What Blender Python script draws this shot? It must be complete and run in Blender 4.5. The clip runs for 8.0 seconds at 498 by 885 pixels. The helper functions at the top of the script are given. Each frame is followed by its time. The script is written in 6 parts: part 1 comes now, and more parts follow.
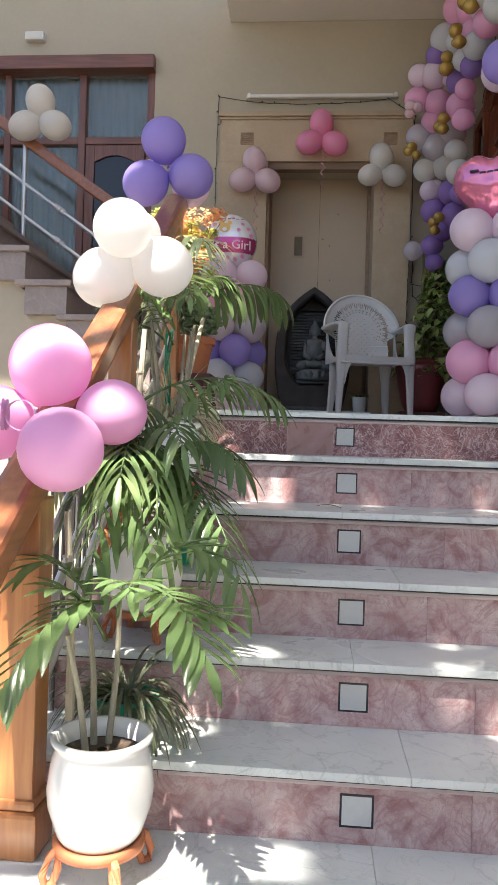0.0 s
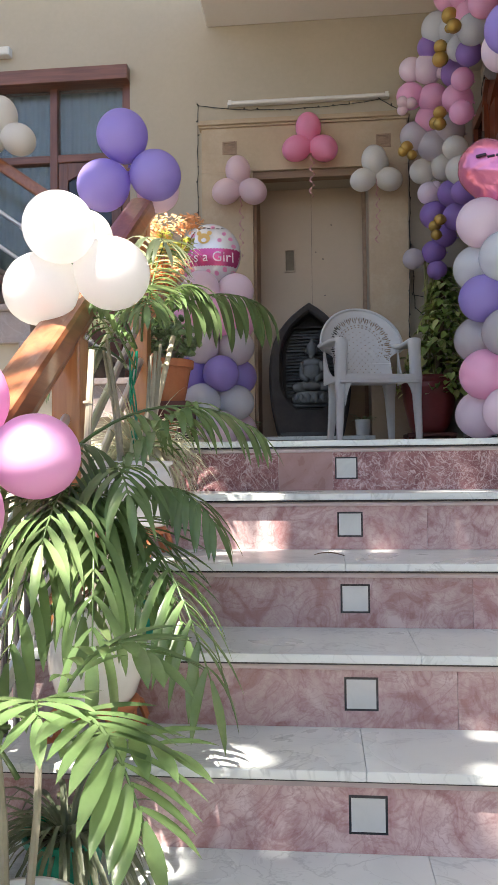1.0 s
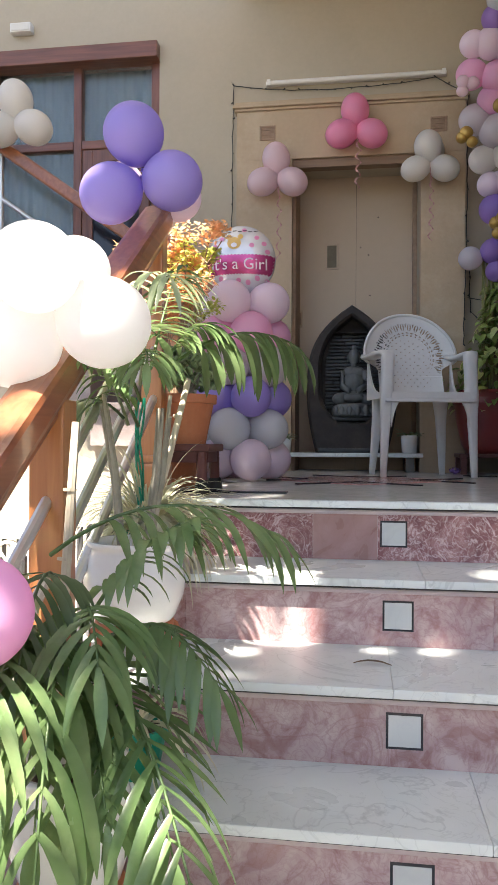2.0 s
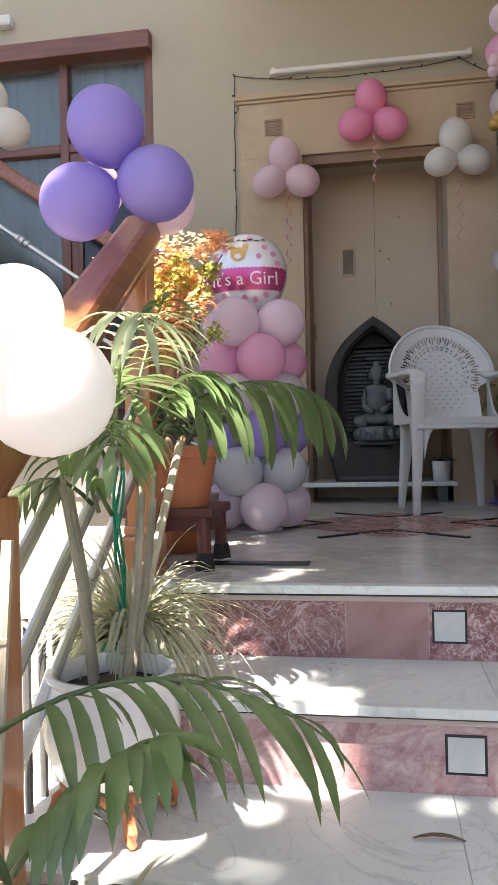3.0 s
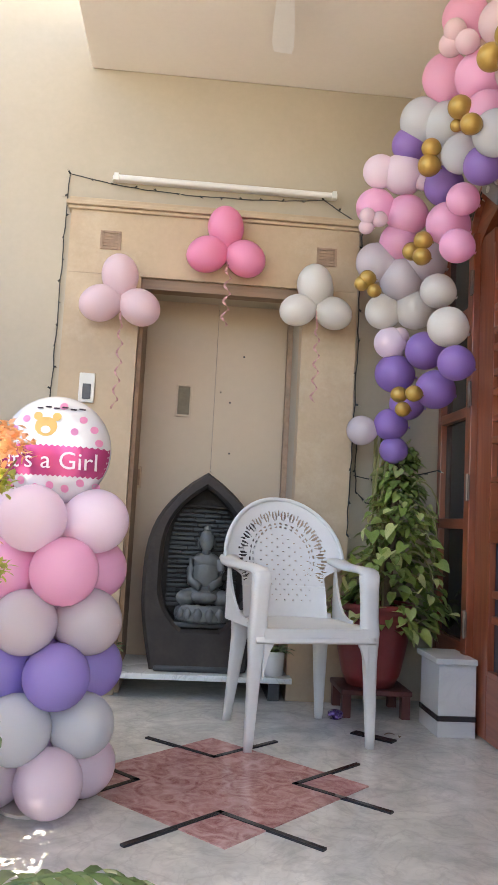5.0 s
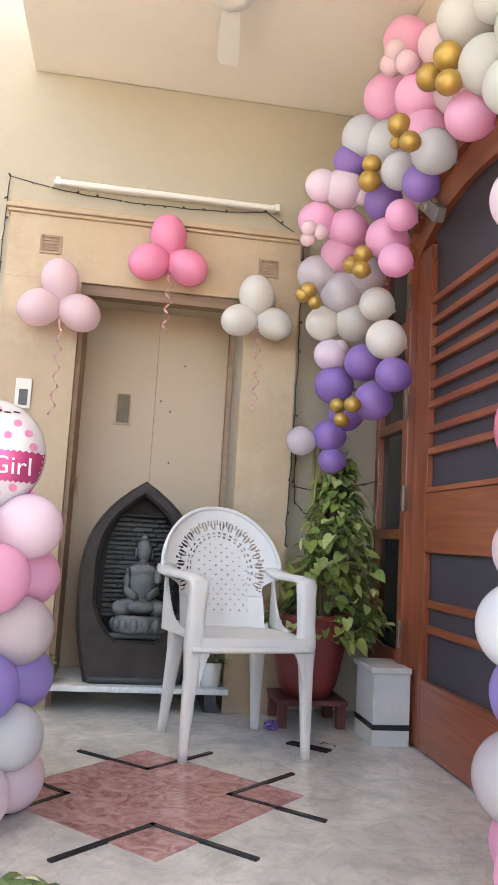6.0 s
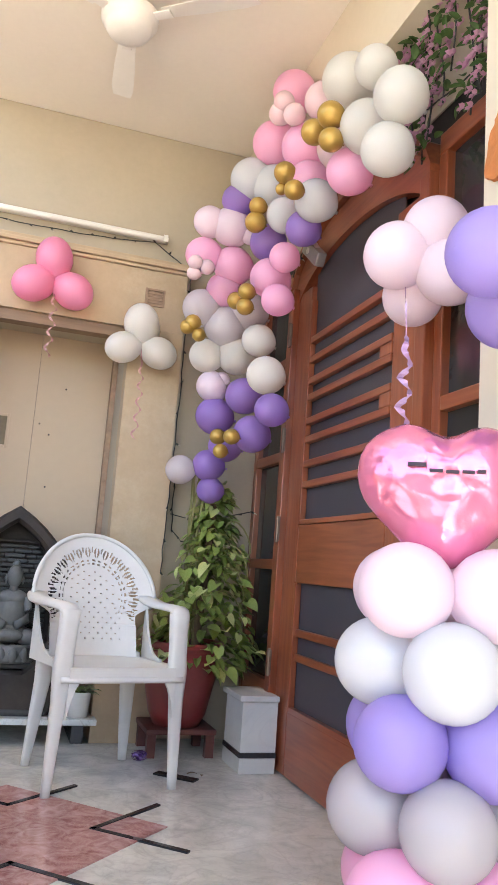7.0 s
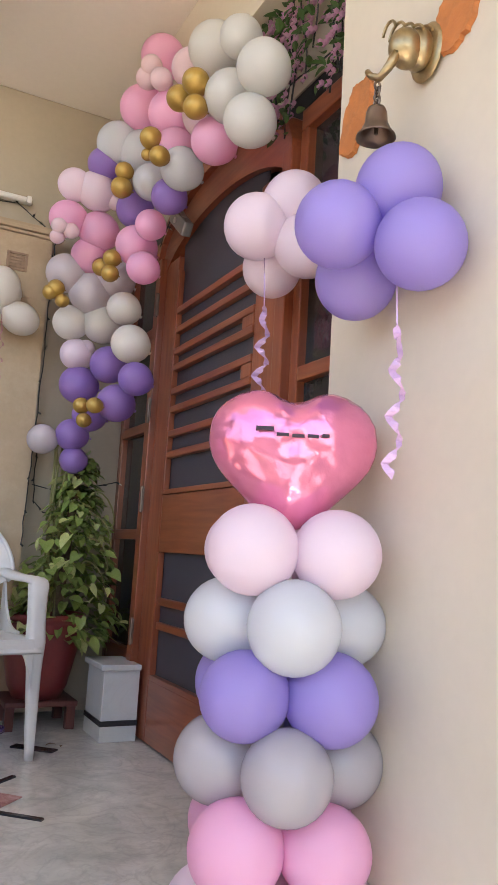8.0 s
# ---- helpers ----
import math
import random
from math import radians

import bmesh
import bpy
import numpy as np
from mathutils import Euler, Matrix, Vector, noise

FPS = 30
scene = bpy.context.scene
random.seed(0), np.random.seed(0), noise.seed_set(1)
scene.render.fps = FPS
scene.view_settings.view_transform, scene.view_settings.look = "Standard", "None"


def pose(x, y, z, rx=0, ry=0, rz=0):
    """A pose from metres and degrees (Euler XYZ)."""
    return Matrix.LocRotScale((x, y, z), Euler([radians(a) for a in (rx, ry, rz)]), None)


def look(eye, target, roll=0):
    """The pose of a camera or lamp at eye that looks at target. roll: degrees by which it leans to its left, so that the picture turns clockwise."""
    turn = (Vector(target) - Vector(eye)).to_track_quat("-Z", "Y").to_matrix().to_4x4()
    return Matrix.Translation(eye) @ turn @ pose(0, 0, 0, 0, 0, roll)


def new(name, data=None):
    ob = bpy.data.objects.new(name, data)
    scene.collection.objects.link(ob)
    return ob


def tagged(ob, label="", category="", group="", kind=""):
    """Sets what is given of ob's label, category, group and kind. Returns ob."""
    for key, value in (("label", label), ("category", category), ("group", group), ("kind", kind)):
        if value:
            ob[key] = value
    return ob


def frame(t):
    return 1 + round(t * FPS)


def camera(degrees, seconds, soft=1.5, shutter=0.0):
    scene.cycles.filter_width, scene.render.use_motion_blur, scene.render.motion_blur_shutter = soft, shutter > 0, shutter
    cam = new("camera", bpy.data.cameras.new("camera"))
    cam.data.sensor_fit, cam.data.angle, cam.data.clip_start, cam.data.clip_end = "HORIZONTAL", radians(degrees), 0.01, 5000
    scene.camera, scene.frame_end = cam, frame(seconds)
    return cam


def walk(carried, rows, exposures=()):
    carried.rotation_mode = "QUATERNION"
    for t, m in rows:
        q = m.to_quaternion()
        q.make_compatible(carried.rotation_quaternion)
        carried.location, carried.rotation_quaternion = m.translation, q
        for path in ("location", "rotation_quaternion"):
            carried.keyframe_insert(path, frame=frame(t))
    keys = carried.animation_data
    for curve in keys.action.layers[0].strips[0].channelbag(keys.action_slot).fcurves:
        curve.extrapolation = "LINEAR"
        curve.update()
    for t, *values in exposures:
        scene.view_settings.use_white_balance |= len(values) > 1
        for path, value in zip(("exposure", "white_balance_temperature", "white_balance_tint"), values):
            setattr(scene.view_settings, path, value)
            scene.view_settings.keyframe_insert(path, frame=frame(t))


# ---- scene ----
cam = camera(36.1, 8.0, soft=0.8)
PATH = [
    (0, (0.299, 0.595, -0.131), (0.127, 2.587, -0.129), 1.8),
    (0.5, (0.268, 0.795, -0.114), (0.119, 2.789, -0.079), -0.4),
    (1, (0.337, 1.037, -0.094), (0.146, 3.027, -0.025), -0.6),
    (1.2, (0.378, 1.146, -0.041), (0.146, 3.132, 0.03), -0.4),
    (1.5, (0.407, 1.263, 0.058), (0.155, 3.247, 0.048), 0.4),
    (1.7, (0.382, 1.325, 0.091), (0.095, 3.304, 0.093), 0.8),
    (2.8, (0.246, 1.803, 0.323), (-0.043, 3.782, 0.332), -0.8),
    (3, (0.264, 1.904, 0.319), (-0.064, 3.877, 0.326), -1.2),
    (3.2, (0.328, 2.08, 0.325), (-0.076, 4.039, 0.37), -1.1),
    (3.5, (0.353, 2.306, 0.475), (-0.109, 4.252, 0.517), -0.4),
    (4, (0.302, 2.468, 0.57), (-0.14, 4.415, 0.6915), 1.4),
    (4.4, (0.224, 2.556, 0.691), (0.181, 4.55, 0.839), 2.5),
    (4.5, (0.204, 2.566, 0.727), (0.218, 4.559, 0.894), 2.4),
    (4.7, (0.166, 2.555, 0.791), (0.276, 4.543, 0.989), 3.0),
    (5.8, (0.198, 2.584, 0.768), (0.402, 4.562, 0.979), 3.0),
    (6, (0.183, 2.569, 0.767), (0.484, 4.53, 1.016), 3.3),
    (6.2, (0.181, 2.552, 0.776), (0.564, 4.497, 1.042), 4.0),
    (6.5, (0.182, 2.54, 0.784), (0.65, 4.462, 1.08), 4.2),
    (7, (0.184, 2.521, 0.79), (0.776, 4.403, 1.118), 4.2),
    (7.5, (0.199, 2.508, 0.777), (0.927, 4.34, 1.112), 3.9),
    (8, (0.226, 2.491, 0.766), (1.122, 4.256, 1.054), 3.4),
]
EXPOSURES = [(0.0, 2.04, 6650, 14), (1.0, 2.27, 6650, 14), (1.5, 2.46, 6700, 14), (3.0, 2.43, 6700, 15), (3.5, 2.78, 6750, 14), (4.0, 2.80, 6750, 14), (4.5, 3.18, 6800, 14), (6.0, 3.72, 7050, 14), (6.5, 3.94, 7100, 14), (7.0, 3.80, 7050, 15), (8.0, 3.25, 7100, 17)]
walk(cam, [(t, look(eye, target, roll)) for t, eye, target, roll in PATH], EXPOSURES)

# ---- sky, sun and large light ----
world = bpy.data.worlds.new("world")
scene.world = world
world.use_nodes = True
_wn = world.node_tree.nodes
_sky = _wn.new("ShaderNodeTexSky")
_sky.sky_type, _sky.sun_disc = "NISHITA", False
SUN_DIR = Vector((0.10, 0.46, -1.0)).normalized()      # the way the sunlight travels
_sky.sun_elevation = math.asin(-SUN_DIR.z)
_sky.sun_rotation = math.atan2(-SUN_DIR.x, -SUN_DIR.y)
_wn["Background"].inputs["Strength"].default_value = 0.055
world.node_tree.links.new(_sky.outputs[0], _wn["Background"].inputs["Color"])
sun = new("sun", bpy.data.lights.new("sun", "SUN"))
sun.data.energy, sun.data.angle, sun.data.color = 5.0, radians(0.6), (1.0, 0.94, 0.84)
sun.matrix_world = look((-3, -3, 8), Vector((-3, -3, 8)) + SUN_DIR)


# ---- materials ----
def material(name, colour, rough=0.5, metal=0.0, vary=0.12, scale=6.0, fine=60.0, bump=0.05, spread=0.0, coat=0.0, spec=0.5, sheen=0.0, sss=0.0, stain=None, stain_amount=0.35):
    """A surface with colour variation at two scales, a fine relief and, with spread, a shade of its own for each object."""
    m = bpy.data.materials.new(name)
    m.use_nodes = True
    nt = m.node_tree
    n, l = nt.nodes, nt.links
    b = n["Principled BSDF"]
    tc = n.new("ShaderNodeTexCoord")
    big, small = n.new("ShaderNodeTexNoise"), n.new("ShaderNodeTexNoise")
    big.inputs["Scale"].default_value, big.inputs["Detail"].default_value = scale, 5
    small.inputs["Scale"].default_value, small.inputs["Detail"].default_value = fine, 3
    for q in (big, small):
        l.new(tc.outputs["Object"], q.inputs["Vector"])
    mixed = n.new("ShaderNodeMix")
    mixed.data_type = "RGBA"
    dark = [c * (1 - vary) for c in colour]
    light = [min(1, c * (1 + vary)) for c in colour]
    mixed.inputs["A"].default_value, mixed.inputs["B"].default_value = (*dark, 1), (*light, 1)
    add = n.new("ShaderNodeMath")
    add.operation = "MULTIPLY_ADD"
    l.new(small.outputs["Fac"], add.inputs[0])
    add.inputs[1].default_value = 0.35
    l.new(big.outputs["Fac"], add.inputs[2])
    sub = n.new("ShaderNodeMapRange")
    sub.inputs["From Min"].default_value, sub.inputs["From Max"].default_value = 0.42, 0.95
    l.new(add.outputs[0], sub.inputs["Value"])
    l.new(sub.outputs["Result"], mixed.inputs["Factor"])
    out = mixed.outputs["Result"]
    if stain:
        sn = n.new("ShaderNodeTexNoise")
        sn.inputs["Scale"].default_value, sn.inputs["Detail"].default_value, sn.inputs["Roughness"].default_value = scale * 0.6, 8, 0.7
        l.new(tc.outputs["Object"], sn.inputs["Vector"])
        ramp = n.new("ShaderNodeMapRange")
        ramp.inputs["From Min"].default_value, ramp.inputs["From Max"].default_value = 0.52, 0.72
        ramp.inputs["To Max"].default_value = stain_amount
        l.new(sn.outputs["Fac"], ramp.inputs["Value"])
        sm = n.new("ShaderNodeMix")
        sm.data_type = "RGBA"
        l.new(ramp.outputs["Result"], sm.inputs["Factor"])
        l.new(out, sm.inputs["A"])
        sm.inputs["B"].default_value = (*stain, 1)
        out = sm.outputs["Result"]
    if spread:
        info, hsv = n.new("ShaderNodeObjectInfo"), n.new("ShaderNodeHueSaturation")
        r = n.new("ShaderNodeMapRange")
        r.inputs["To Min"].default_value, r.inputs["To Max"].default_value = 1 - spread, 1 + spread
        l.new(info.outputs["Random"], r.inputs["Value"])
        l.new(r.outputs["Result"], hsv.inputs["Value"])
        l.new(out, hsv.inputs["Color"])
        out = hsv.outputs["Color"]
    l.new(out, b.inputs["Base Color"])
    rr = n.new("ShaderNodeMapRange")
    rr.inputs["To Min"].default_value, rr.inputs["To Max"].default_value = max(0.02, rough * 0.8), min(1, rough * 1.25)
    l.new(big.outputs["Fac"], rr.inputs["Value"])
    l.new(rr.outputs["Result"], b.inputs["Roughness"])
    b.inputs["Metallic"].default_value = metal
    b.inputs["Coat Weight"].default_value = coat
    b.inputs["Coat Roughness"].default_value = 0.12
    b.inputs["Specular IOR Level"].default_value = spec
    if sss:
        b.inputs["Subsurface Weight"].default_value = sss
        b.inputs["Subsurface Radius"].default_value = (0.02, 0.012, 0.01)
        b.inputs["Subsurface Scale"].default_value = 1.0
    if bump:
        bp = n.new("ShaderNodeBump")
        bp.inputs["Strength"].default_value, bp.inputs["Distance"].default_value = bump, 0.01
        l.new(add.outputs[0], bp.inputs["Height"])
        l.new(bp.outputs["Normal"], b.inputs["Normal"])
    return m


def marble(name, base, second, vein, scale=5.0, veins=0.5, rough=0.25, thin=0.04, spread=0.1, warp=0.6):
    """Polished stone: cloudy body, crossing veins of changing width, and a shade of its own for each slab."""
    m = bpy.data.materials.new(name)
    m.use_nodes = True
    n, l = m.node_tree.nodes, m.node_tree.links
    b = n["Principled BSDF"]
    tc, info = n.new("ShaderNodeTexCoord"), n.new("ShaderNodeObjectInfo")
    shift = n.new("ShaderNodeVectorMath")
    shift.operation = "MULTIPLY_ADD"
    l.new(info.outputs["Random"], shift.inputs[0])
    shift.inputs[1].default_value = (17, 29, 11)
    l.new(tc.outputs["Object"], shift.inputs[2])
    cloud = n.new("ShaderNodeTexNoise")
    cloud.inputs["Scale"].default_value, cloud.inputs["Detail"].default_value, cloud.inputs["Distortion"].default_value = scale, 8, warp
    l.new(shift.outputs[0], cloud.inputs["Vector"])
    ramp = n.new("ShaderNodeMapRange")
    ramp.inputs["From Min"].default_value, ramp.inputs["From Max"].default_value = 0.32, 0.7
    l.new(cloud.outputs["Fac"], ramp.inputs["Value"])
    body = n.new("ShaderNodeMix")
    body.data_type = "RGBA"
    body.inputs["A"].default_value, body.inputs["B"].default_value = (*base, 1), (*second, 1)
    l.new(ramp.outputs["Result"], body.inputs["Factor"])
    out = body.outputs["Result"]
    for k, (s, w) in enumerate(((scale * 0.7, thin), (scale * 2.3, thin * 1.3))):
        vn = n.new("ShaderNodeTexNoise")
        vn.inputs["Scale"].default_value, vn.inputs["Detail"].default_value, vn.inputs["Distortion"].default_value = s, 6, warp * 2.2
        l.new(shift.outputs[0], vn.inputs["Vector"])
        mid = n.new("ShaderNodeMath")
        mid.operation = "SUBTRACT"
        mid.inputs[1].default_value = 0.5 + 0.03 * k
        l.new(vn.outputs["Fac"], mid.inputs[0])
        ab = n.new("ShaderNodeMath")
        ab.operation = "ABSOLUTE"
        l.new(mid.outputs[0], ab.inputs[0])
        edge = n.new("ShaderNodeMapRange")
        edge.inputs["From Min"].default_value, edge.inputs["From Max"].default_value = 0.0, w
        edge.inputs["To Min"].default_value, edge.inputs["To Max"].default_value = veins * (1 - 0.35 * k), 0.0
        l.new(ab.outputs[0], edge.inputs["Value"])
        vm = n.new("ShaderNodeMix")
        vm.data_type = "RGBA"
        l.new(edge.outputs["Result"], vm.inputs["Factor"])
        l.new(out, vm.inputs["A"])
        vm.inputs["B"].default_value = (*vein, 1)
        out = vm.outputs["Result"]
    hsv, r = n.new("ShaderNodeHueSaturation"), n.new("ShaderNodeMapRange")
    r.inputs["To Min"].default_value, r.inputs["To Max"].default_value = 1 - spread, 1 + spread
    l.new(info.outputs["Random"], r.inputs["Value"])
    l.new(r.outputs["Result"], hsv.inputs["Value"])
    l.new(out, hsv.inputs["Color"])
    l.new(hsv.outputs["Color"], b.inputs["Base Color"])
    rr = n.new("ShaderNodeMapRange")
    rr.inputs["To Min"].default_value, rr.inputs["To Max"].default_value = rough * 0.6, rough * 1.5
    l.new(cloud.outputs["Fac"], rr.inputs["Value"])
    l.new(rr.outputs["Result"], b.inputs["Roughness"])
    return m


def wood(name, colour, dark, rough=0.35, axis="Z", coat=0.3):
    """Varnished timber with grain along one axis."""
    m = bpy.data.materials.new(name)
    m.use_nodes = True
    n, l = m.node_tree.nodes, m.node_tree.links
    b = n["Principled BSDF"]
    tc, mp = n.new("ShaderNodeTexCoord"), n.new("ShaderNodeMapping")
    mp.inputs["Scale"].default_value = {"X": (1.5, 22, 22), "Y": (22, 1.5, 22), "Z": (22, 22, 1.5)}[axis]
    l.new(tc.outputs["Object"], mp.inputs["Vector"])
    g, big = n.new("ShaderNodeTexNoise"), n.new("ShaderNodeTexNoise")
    g.inputs["Scale"].default_value, g.inputs["Detail"].default_value, g.inputs["Distortion"].default_value = 2.2, 7, 0.5
    big.inputs["Scale"].default_value, big.inputs["Detail"].default_value = 2.0, 4
    l.new(mp.outputs["Vector"], g.inputs["Vector"])
    l.new(tc.outputs["Object"], big.inputs["Vector"])
    add = n.new("ShaderNodeMath")
    add.operation = "MULTIPLY_ADD"
    add.inputs[1].default_value = 0.5
    l.new(big.outputs["Fac"], add.inputs[0])
    l.new(g.outputs["Fac"], add.inputs[2])
    ramp = n.new("ShaderNodeMapRange")
    ramp.inputs["From Min"].default_value, ramp.inputs["From Max"].default_value = 0.55, 1.0
    l.new(add.outputs[0], ramp.inputs["Value"])
    mx = n.new("ShaderNodeMix")
    mx.data_type = "RGBA"
    mx.inputs["A"].default_value, mx.inputs["B"].default_value = (*dark, 1), (*colour, 1)
    l.new(ramp.outputs["Result"], mx.inputs["Factor"])
    l.new(mx.outputs["Result"], b.inputs["Base Color"])
    b.inputs["Roughness"].default_value = rough
    b.inputs["Coat Weight"].default_value, b.inputs["Coat Roughness"].default_value = coat, 0.15
    bp = n.new("ShaderNodeBump")
    bp.inputs["Strength"].default_value, bp.inputs["Distance"].default_value = 0.12, 0.004
    l.new(g.outputs["Fac"], bp.inputs["Height"])
    l.new(bp.outputs["Normal"], b.inputs["Normal"])
    return m


def leafy(name, colour, second, rough=0.35, scale=9.0, through_light=0.35, patchy=(0.35, 0.7)):
    """Leaves: two greens mixed in streaks, glossy, with light shining through."""
    m = material(name, colour, rough, vary=0.25, scale=scale, fine=80, bump=0.1, spread=0.2, stain=second, stain_amount=0.9)
    n, l = m.node_tree.nodes, m.node_tree.links
    b = n["Principled BSDF"]
    tr, mix, outp = n.new("ShaderNodeBsdfTranslucent"), n.new("ShaderNodeMixShader"), n["Material Output"]
    tr.inputs["Color"].default_value = (min(1, colour[0] * 2.1 + 0.06), min(1, colour[1] * 2.0 + 0.06), colour[2] * 1.9 + 0.02, 1)
    mix.inputs["Fac"].default_value = through_light
    l.new(b.outputs["BSDF"], mix.inputs[1])
    l.new(tr.outputs["BSDF"], mix.inputs[2])
    l.new(mix.outputs["Shader"], outp.inputs["Surface"])
    return m


def latex(name, colour, rough=0.36, through_light=0.40, coat=0.12):
    """Stretched balloon rubber: smooth, softly shining, a little light passing through."""
    m = material(name, colour, rough, vary=0.008, scale=3, fine=20, bump=0.0, spread=0.04, coat=coat)
    n, l = m.node_tree.nodes, m.node_tree.links
    b = n["Principled BSDF"]
    tr, mix, outp = n.new("ShaderNodeBsdfTranslucent"), n.new("ShaderNodeMixShader"), n["Material Output"]
    tr.inputs["Color"].default_value = (*colour, 1)
    mix.inputs["Fac"].default_value = through_light
    l.new(b.outputs["BSDF"], mix.inputs[1])
    l.new(tr.outputs["BSDF"], mix.inputs[2])
    l.new(mix.outputs["Shader"], outp.inputs["Surface"])
    return m


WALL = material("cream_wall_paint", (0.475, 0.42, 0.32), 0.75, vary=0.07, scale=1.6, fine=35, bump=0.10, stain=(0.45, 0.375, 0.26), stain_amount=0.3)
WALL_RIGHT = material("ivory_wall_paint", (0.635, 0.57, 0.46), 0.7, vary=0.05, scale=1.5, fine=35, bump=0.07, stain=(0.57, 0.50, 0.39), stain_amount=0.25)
STONE_PAINT = material("tan_surround_paint", (0.49, 0.375, 0.245), 0.6, vary=0.10, scale=3.5, fine=45, bump=0.25, stain=(0.68, 0.60, 0.44), stain_amount=0.5)
LIFT_DOOR = material("beige_door_enamel", (0.53, 0.41, 0.285), 0.42, vary=0.05, scale=1.2, fine=25, bump=0.03, stain=(0.55, 0.42, 0.25), stain_amount=0.2)
CEILING = material("ceiling_distemper", (0.80, 0.75, 0.67), 0.85, vary=0.04, scale=1.2, fine=40, bump=0.05)
PLAIN_OUT = material("dull_plaster", (0.50, 0.45, 0.37), 0.85, vary=0.10, scale=1.5, fine=30, bump=0.15)
GROUND = material("concrete_ground", (0.18, 0.17, 0.155), 0.85, vary=0.2, scale=2.0, fine=50, bump=0.3)
TREAD = marble("white_marble", (0.76, 0.81, 0.79), (0.63, 0.68, 0.67), (0.27, 0.31, 0.31), 3.2, 0.34, 0.28, 0.012, 0.05, 0.9)
FLOORM = marble("grey_white_marble", (0.73, 0.74, 0.69), (0.50, 0.52, 0.49), (0.26, 0.27, 0.26), 6.5, 0.22, 0.16, 0.05, 0.05, 0.9)
PINKM = marble("pink_marble", (0.40, 0.235, 0.235), (0.64, 0.525, 0.515), (0.30, 0.125, 0.125), 11.0, 0.45, 0.28, 0.05, 0.14, 1.4)
REDM = marble("deep_red_marble", (0.17, 0.065, 0.072), (0.33, 0.16, 0.16), (0.66, 0.53, 0.53), 13.0, 0.72, 0.25, 0.03, 0.25, 1.6)
PLAINRED = marble("brown_pink_marble", (0.33, 0.18, 0.17), (0.44, 0.28, 0.265), (0.26, 0.12, 0.12), 7.0, 0.2, 0.28, 0.03, 0.05, 1.0)
LIPM = marble("lilac_grey_marble", (0.50, 0.40, 0.40), (0.60, 0.52, 0.51), (0.4, 0.3, 0.3), 7, 0.2, 0.3, 0.03, 0.08)
BLACKM = material("black_stone", (0.025, 0.026, 0.03), 0.25, vary=0.3, scale=10, bump=0.02)
SQUAREM = marble("pale_inset_marble", (0.66, 0.68, 0.66), (0.58, 0.61, 0.60), (0.5, 0.52, 0.52), 6, 0.2, 0.22, 0.02, 0.05)
DOORWOOD = wood("red_brown_door_wood", (0.36, 0.105, 0.045), (0.22, 0.055, 0.025), 0.32, "Z", 0.35)
DOORWOOD_H = wood("red_brown_rail_wood", (0.36, 0.105, 0.045), (0.22, 0.055, 0.025), 0.32, "Y", 0.35)
RAILWOOD = wood("orange_brown_rail_wood", (0.40, 0.15, 0.065), (0.24, 0.08, 0.035), 0.3, "Y", 0.5)
# post timber lightened and yellowed to carry the sun that falls on it
POSTWOOD = wood("sunlit_orange_brown_post_wood", (0.54, 0.25, 0.09), (0.38, 0.145, 0.055), 0.3, "Z", 0.5)
WINWOOD = wood("dark_brown_window_wood", (0.25, 0.095, 0.055), (0.14, 0.05, 0.03), 0.4, "Z", 0.25)
WINWOOD_H = wood("dark_brown_sill_wood", (0.25, 0.095, 0.055), (0.14, 0.05, 0.03), 0.4, "X", 0.25)
MESH = material("dark_fly_mesh", (0.055, 0.05, 0.06), 0.55, vary=0.15, scale=5, fine=300, bump=0.2)
CURTAIN = material("blue_grey_curtain", (0.22, 0.30, 0.31), 0.8, vary=0.2, scale=4, fine=60, bump=0.2)
# near-black that stands in for unlit depth behind openings; screws use it too
DARK = material("painted_shade_and_screws", (0.03, 0.032, 0.035), 0.8, vary=0.2)
STEEL = material("brushed_steel", (0.72, 0.72, 0.70), 0.42, 1.0, vary=0.08, scale=12, fine=90, bump=0.03)
WHITEIRON = material("white_painted_iron", (0.70, 0.69, 0.64), 0.5, vary=0.1, scale=10, bump=0.08, stain=(0.35, 0.25, 0.17), stain_amount=0.4)
BLACKIRON = material("black_painted_iron", (0.10, 0.098, 0.095), 0.5, vary=0.25, scale=9, bump=0.08)
PLASTIC = material("white_chair_plastic", (0.70, 0.71, 0.68), 0.42, vary=0.05, scale=5, fine=50, bump=0.04, stain=(0.58, 0.57, 0.52), stain_amount=0.25)
SLATE = material("dark_slate_resin", (0.036, 0.042, 0.042), 0.45, vary=0.35, scale=9, fine=60, bump=0.35, stain=(0.05, 0.055, 0.055), stain_amount=0.5)
SLATE_EDGE = material("brown_black_resin", (0.044, 0.037, 0.033), 0.62, vary=0.35, scale=9, fine=60, bump=0.4, stain=(0.075, 0.062, 0.052), stain_amount=0.5, spec=0.3)
TERRA = material("terracotta", (0.48, 0.17, 0.075), 0.65, vary=0.15, scale=8, fine=70, bump=0.12, stain=(0.55, 0.30, 0.18), stain_amount=0.4)
CERAMIC = material("white_glazed_ceramic", (0.86, 0.87, 0.85), 0.22, vary=0.04, scale=5, bump=0.03, coat=0.4, stain=(0.62, 0.63, 0.60), stain_amount=0.35)
REDPOT = material("oxblood_glazed_pot", (0.22, 0.035, 0.035), 0.32, vary=0.15, scale=7, bump=0.05, coat=0.25)
